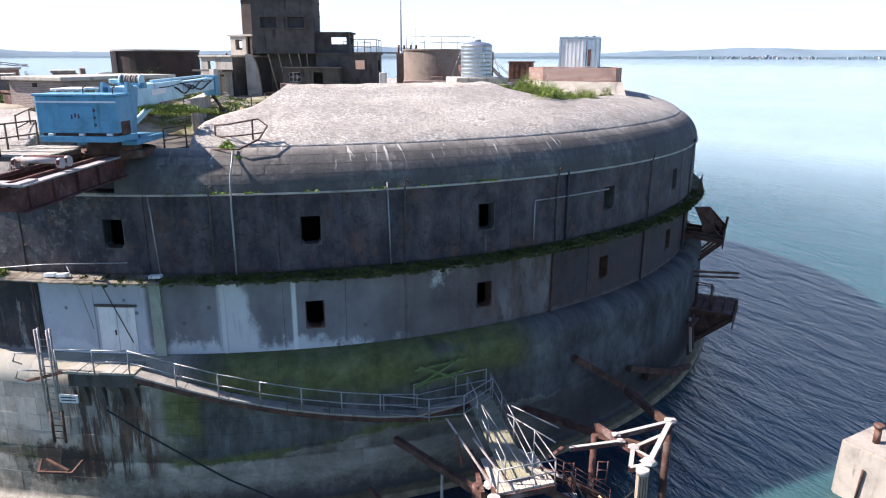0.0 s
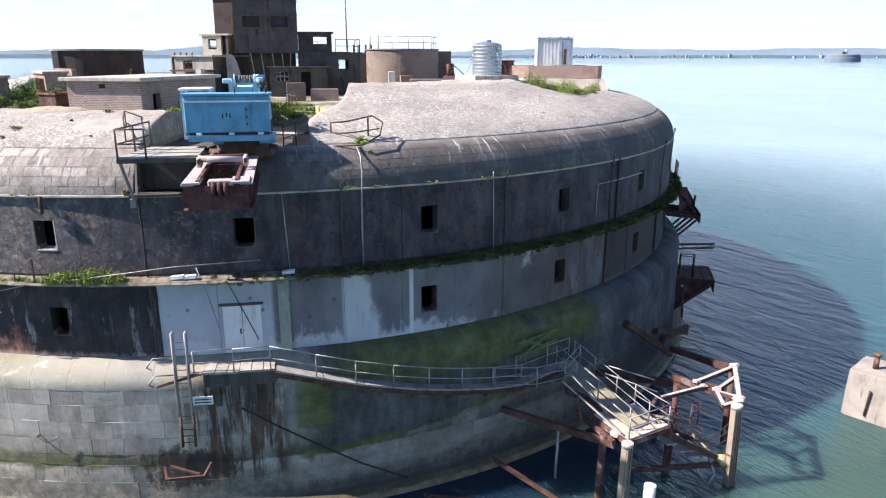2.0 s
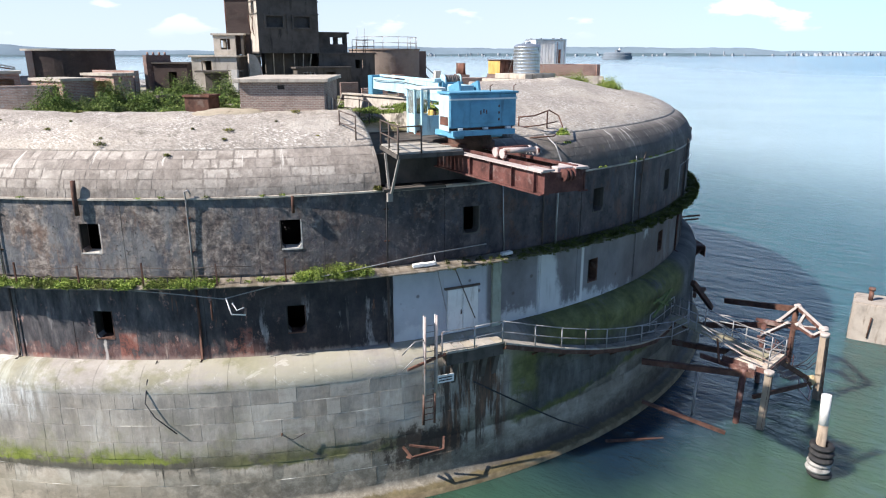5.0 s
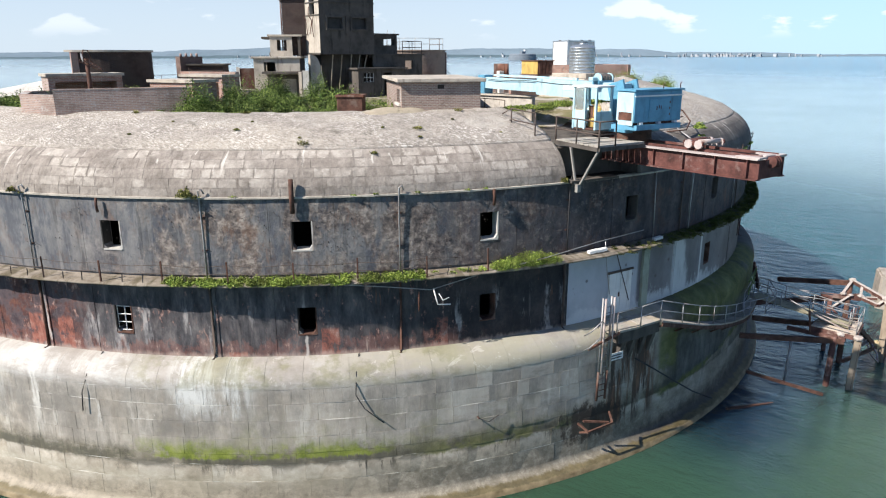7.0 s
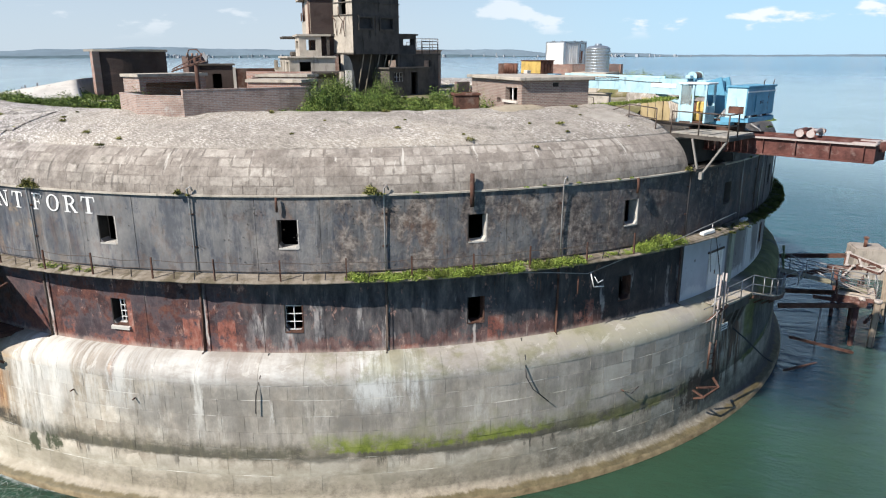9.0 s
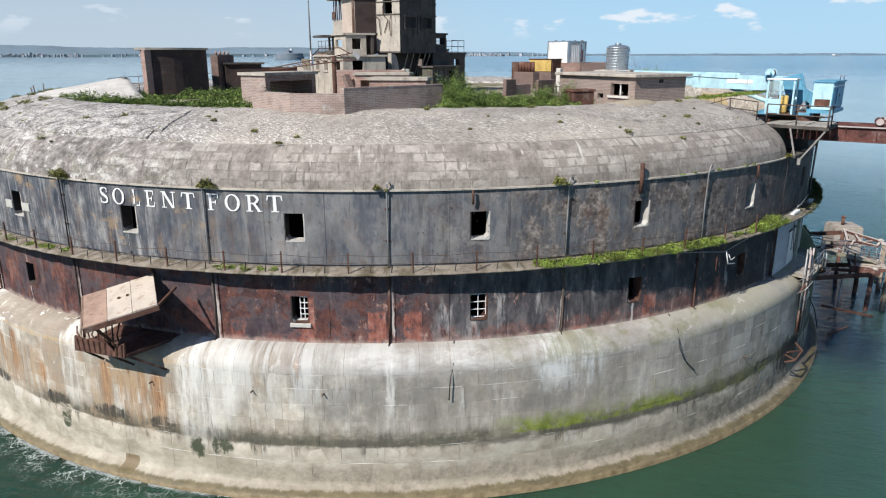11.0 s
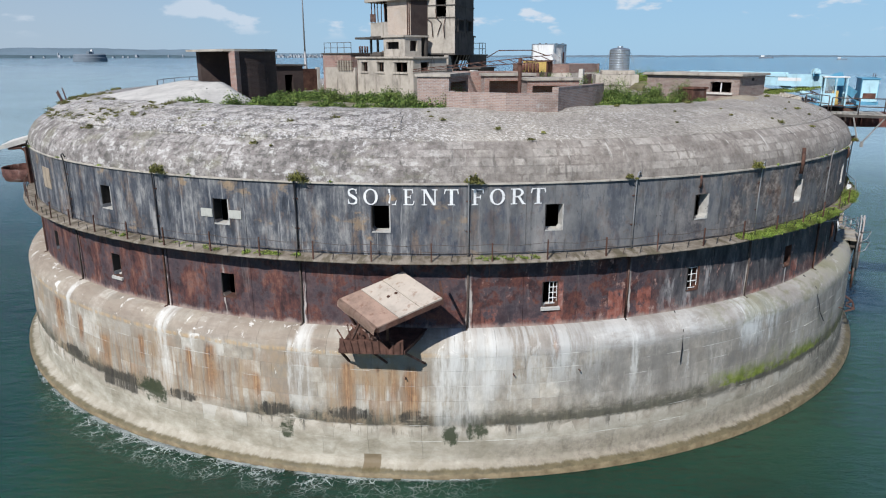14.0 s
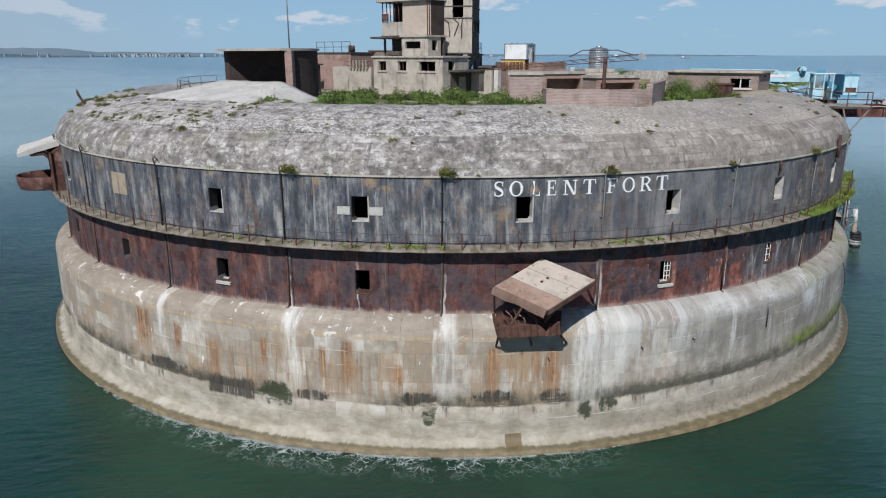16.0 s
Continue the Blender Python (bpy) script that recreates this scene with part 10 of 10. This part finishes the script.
foliage("drip_weeds", "yellow-green weeds along the drip course", drip, 0.06, GRASS, 13)
for k, (a, s) in enumerate(((-170.9, 0.45), (-156.5, 0.36), (175.2, 0.42), (-129.0, 0.34), (-83.2, 0.32), (-99.9, 0.2), (-143.2, 0.18))):
    foliage("wall_bush", "small bush rooted at the top of a rain pipe", [(tuple(pol(29.75, a, 13.02 if k != 4 else 14.7)), s, s * 0.95, 900 * s / 0.3), (tuple(pol(29.72, a + 0.7, 12.95 if k != 4 else 14.3)), s * 0.6, s * 0.5, 100)], 0.055, OLIVE if k != 4 else GRASS, 20 + k, "bush", kind="", group="bushes at the roof edge")

# ---- surf against the base ----
FOAM = plain("sea_foam", (0.58, 0.63, 0.62), 0.7, 0.1, 2.0, bump=0.0, dark=(0.65, 0.70, 0.70))
rg = np.random.default_rng(5)
V, F = [], []
for k in range(9000):
    a = 148 + 58 * rg.beta(2.0, 2.2)
    e = max(0.0, 1 - abs(a - 176) / 28)
    r = 31.32 + abs(rg.normal()) * (0.05 + 0.12 * e)
    if noise.noise(Vector((a * 0.9, r * 1.3, 0))) < -0.1:
        continue
    ln, wd = rg.uniform(0.02, 0.09), rg.uniform(0.004, 0.012)
    t = radians(a + 90 + rg.normal() * 14)
    c, d = pol(r, a, 0.03), Vector((math.cos(t), math.sin(t), 0))
    nn = Vector((-d.y, d.x, 0))
    i = len(V)
    V += [c - d * ln, c - nn * wd + d * ln * 0.2, c + d * ln, c + nn * wd]
    F += [(i, i + 1, i + 2, i + 3)]
me = bpy.data.meshes.new("surf")
me.from_pydata([tuple(v) for v in V], [], F)
me.materials.append(FOAM)
tagged(new("surf", me), "thin white surf lapping round the base", "foam", kind="stuff")

# ---- stones and plates of the drum, each its own piece ----
def stone(a0, a1, line, depth, ch=0.005):
    """A hewn block between two angles along a section line of (r, z) points, with chamfered edges; its points, faces, their shading and where each lies on the face."""
    m = len(line)
    P = [Vector(p) for p in line]
    T = [(P[min(i + 1, m - 1)] - P[max(i - 1, 0)]).normalized() for i in range(m)]
    N = [Vector((t.y, -t.x)) for t in T]
    da = math.degrees(ch / P[0].x)
    inner = list(P)
    inner[0], inner[-1] = P[0] + T[0] * ch, P[-1] - T[-1] * ch
    V, W, F, smooth = [], [], [], []
    for i, p in enumerate(inner):
        V += [pol(p.x, a0 + da, p.y), pol(p.x, a1 - da, p.y)]
        W += [(0, i / (m - 1)), (1, i / (m - 1))]
    for i in range(m - 1):
        F.append((2 * i, 2 * i + 1, 2 * i + 3, 2 * i + 2))
        smooth.append(True)
    loop = [(i, 1) for i in range(m)] + [(i, 0) for i in range(m - 1, -1, -1)]
    n = len(loop)
    for level in range(3):
        for i, side in loop:
            p = inner[i] if level == 0 else P[i] - N[i] * (ch if level == 1 else depth)
            a = (a1 - da if side else a0 + da) if level == 0 else (a1 if side else a0)
            V.append(pol(p.x, a, p.y))
            W.append((side, i / (m - 1)))
    for level in range(2):
        o = 2 * m + level * n
        for k in range(n):
            F.append((o + k, o + n + k, o + n + (k + 1) % n, o + (k + 1) % n))
            smooth.append(False)
    return V, F, smooth, W


def mesh_of(name, V, F, material):
    me = bpy.data.meshes.new(name)
    me.from_pydata([tuple(v) for v in V], [], F)
    me.materials.append(material)
    return me


def face_map(me, places, sizes, smooth):
    """Where each point lies on its block (0 to 1 both ways), and that block's size in metres."""
    place, size = me.uv_layers.new(name="place"), me.uv_layers.new(name="size")
    at = [lp.vertex_index for lp in me.loops]
    place.data.foreach_set("uv", [c for i in at for c in places[i]])
    size.data.foreach_set("uv", [c for i in at for c in sizes[i]])
    me.polygons.foreach_set("use_smooth", smooth)


def lay(owner, name, material, courses, length, near, gap, seed, depth, skip=lambda a, k: False, sizes=(0.72, 0.86, 1.0, 1.0, 1.16, 1.34), proud=0.004):
    """Courses of stones round the drum, each along a section line; those inside the near stretch are objects, the rest one joined part."""
    rnd = random.Random(seed)
    memo, V, F, S, W, Z = {}, [], [], [], [], []
    for k, line in enumerate(courses):
        high = sum(math.dist(p, q) for p, q in zip(line, line[1:]))
        a = SEEN0 + rnd.uniform(0, 1)
        while a < SEEN1:
            step = length * rnd.choice(sizes)
            area = (radians(step) * line[0][0], high)
            mid = a + step / 2
            if not skip(mid, k):
                out = rnd.choice((0.0, 0.5, 1.0, -0.5, -1.0)) * proud
                drawn = [(r + out, z) for r, z in line]
                drawn[0], drawn[-1] = (drawn[0][0], drawn[0][1] + gap * 0.35), (drawn[-1][0], drawn[-1][1] - gap * 0.35)
                if near[0] < mid < near[1]:
                    key = (k, round(step, 4), out)
                    if key not in memo:
                        v, f, sm, w = stone(-step / 2 + gap, step / 2 - gap, drawn, depth)
                        memo[key] = mesh_of(name, v, f, material)
                        face_map(memo[key], w, [area] * len(v), sm)
                    ob = new(name, memo[key])
                    ob.rotation_euler = (0, 0, radians(mid))
                    ob.parent = owner
                else:
                    v, f, sm, w = stone(a + gap, a + step - gap, drawn, depth)
                    i = len(V)
                    V += v
                    F += [tuple(i + q for q in g) for g in f]
                    S += sm
                    W += w
                    Z += [area] * len(v)
            a += step
    rest = new(name + "_courses", mesh_of(name + "_courses", V, F, material))
    face_map(rest.data, W, Z, S)
    rest.parent = owner
    rest["kind"] = "stuff"


face_r = lambda z: 30.565 + 0.10 * (5.5 - z) / 4.9
ASHLAR = [2.73, 3.45, 4.17, 4.88, 5.50]
FOOTING = [0.62, 1.50, 2.28, 2.73]
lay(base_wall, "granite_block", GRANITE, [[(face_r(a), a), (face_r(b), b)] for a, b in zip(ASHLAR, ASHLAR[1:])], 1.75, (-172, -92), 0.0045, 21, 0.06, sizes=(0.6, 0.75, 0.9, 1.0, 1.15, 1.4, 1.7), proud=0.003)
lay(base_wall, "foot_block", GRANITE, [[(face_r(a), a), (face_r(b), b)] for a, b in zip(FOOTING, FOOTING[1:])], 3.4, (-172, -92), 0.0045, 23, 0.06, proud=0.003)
# rounded shoulder stones
rnd = random.Random(3)
prof = [(30.568, 5.503), (30.572, 5.74), (30.46, 5.99), (30.20, 6.24), (29.86, 6.42), (29.50, 6.46)]
memo = {}
a = SEEN0
while a < SEEN1:
    step = rnd.choice((2.4, 2.8, 3.4))
    if step not in memo:
        V, F = [], []
        n = 3
        for i in range(n + 1):
            t = -step / 2 + 0.008 + (step - 0.016) * i / n
            V += [pol(r, t, z) for r, z in prof]
        m = len(prof)
        for i in range(n):
            F += [(i * m + k, (i + 1) * m + k, (i + 1) * m + k + 1, i * m + k + 1) for k in range(m - 1)]
        for i in (0, n):
            b, t = len(V), -step / 2 + 0.008 + (step - 0.016) * i / n
            V += [pol(r, t, z) for r, z in prof] + [pol(r - 0.12, t, z - 0.04) for r, z in prof]
            F += [(b + k, b + k + 1, b + m + k + 1, b + m + k) for k in range(m - 1)]
        memo[step] = mesh_of("shoulder_stone", V, F, GRANITE)
        memo[step].polygons.foreach_set("use_smooth", [True] * len(memo[step].polygons))
    ob = new("shoulder_stone", memo[step])
    ob.rotation_euler = (0, 0, radians(a + step / 2))
    ob.parent = base_wall
    a += step

slope = [(float(r), float(np.interp(r, [p[0] for p in UPPER[:1:-1]], [p[1] for p in UPPER[:1:-1]])) + 0.05) for r in np.linspace(28.33, 25.5, 7)]
lay(roof_ring, "slope_stone", COPE, [[p, q] for p, q in zip(slope, slope[1:])], 1.7, (0, 0), 0.012, 27, 0.09, skip=lambda a, k: a > -163, sizes=(0.5, 0.7, 0.9, 1.1, 1.3), proud=0.012)
lay(roof_ring, "coping_stone", COPE, [[eased(k, f) for f in (0.0, 0.33, 0.67)] + [COURSES[k + 1]] for k in range(5)], 1.22, (-158, -100.5), 0.004, 22, 0.08, skip=lambda a, k: NOTCH0 - 0.75 < a < COURSE0 + 0.75 or (k == 4 and NOTCH0 < a < NOTCH1), sizes=(0.5, 0.65, 0.85, 1.0, 1.2, 1.45, 1.75), proud=0.004)


def plates(owner, r, z0, z1, holes, half_hole, choose, seed):
    rnd = random.Random(seed)
    for c in WINDOWS:
        if not -236 < c < -18:
            continue
        for k in range(3):
            a0, a1 = c - 2.4 + 4.8 * k, c + 2.4 + 4.8 * k
            a0, a1 = a0 + 0.014, a1 - 0.014
            hs = [h for h in holes if a0 < (h[0] + h[1]) / 2 < a1]
            out = rnd.uniform(-0.012, 0.014)
            bm = bmesh.new()
            pierced(bm, [a0 + (a1 - a0) * i / 4 for i in range(5)], [z0, z1], hs, lambda u, v, w: pol(r + out - w, u, v), 0.045)
            part("iron_plate", bm, choose((a0 + a1) / 2), owner)


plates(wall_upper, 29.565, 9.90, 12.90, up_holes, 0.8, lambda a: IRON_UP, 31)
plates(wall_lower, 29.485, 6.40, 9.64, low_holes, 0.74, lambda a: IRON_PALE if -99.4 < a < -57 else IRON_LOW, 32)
# bolt heads, too many to tell apart
V, F = [], []
for c in WINDOWS:
    if not -236 < c < -18:
        continue
    for k in range(3):
        for da in (-2.0, 2.0):
            for z in (10.25, 10.95, 11.65, 12.35):
                a = c + 4.8 * k + da + rnd.uniform(-0.12, 0.12)
                if rnd.random() < 0.45:
                    continue
                p, t, i = pol(29.60, a, z), pol(1, a + 90), len(V)
                o = pol(0.03, a)
                ring = [p + t * (0.024 * math.cos(q)) + Vector((0, 0, 0.024 * math.sin(q))) for q in (0, 1.05, 2.09, 3.14, 4.19, 5.24)]
                V += ring + [p + o]
                F += [(i + q, i + (q + 1) % 6, i + 6) for q in range(6)]
# scabs of old paint and studs on the southern plates
for k in range(520):
    a, z = rnd.uniform(-142, -99), rnd.uniform(10.0, 12.8)
    if noise.noise(Vector((a * 0.35, z * 0.5, 0))) < -0.05:
        continue
    s0 = rnd.uniform(0.012, 0.03)
    p, t, i = pol(29.585, a, z), pol(1, a + 90), len(V)
    ring = [p + t * (s0 * math.cos(q)) + Vector((0, 0, s0 * rnd.uniform(0.7, 1.4) * math.sin(q))) for q in (0, 1.05, 2.09, 3.14, 4.19, 5.24)]
    V += ring + [p + pol(0.012 + s0 * 0.5, a)]
    F += [(i + q, i + (q + 1) % 6, i + 6) for q in range(6)]
b = new("bolt_heads", mesh_of("bolt_heads", V, F, plain("scabby_iron", (0.11, 0.095, 0.088), 0.8, 0.5, 3.0)))
b.parent = wall_upper
b["kind"] = "stuff"
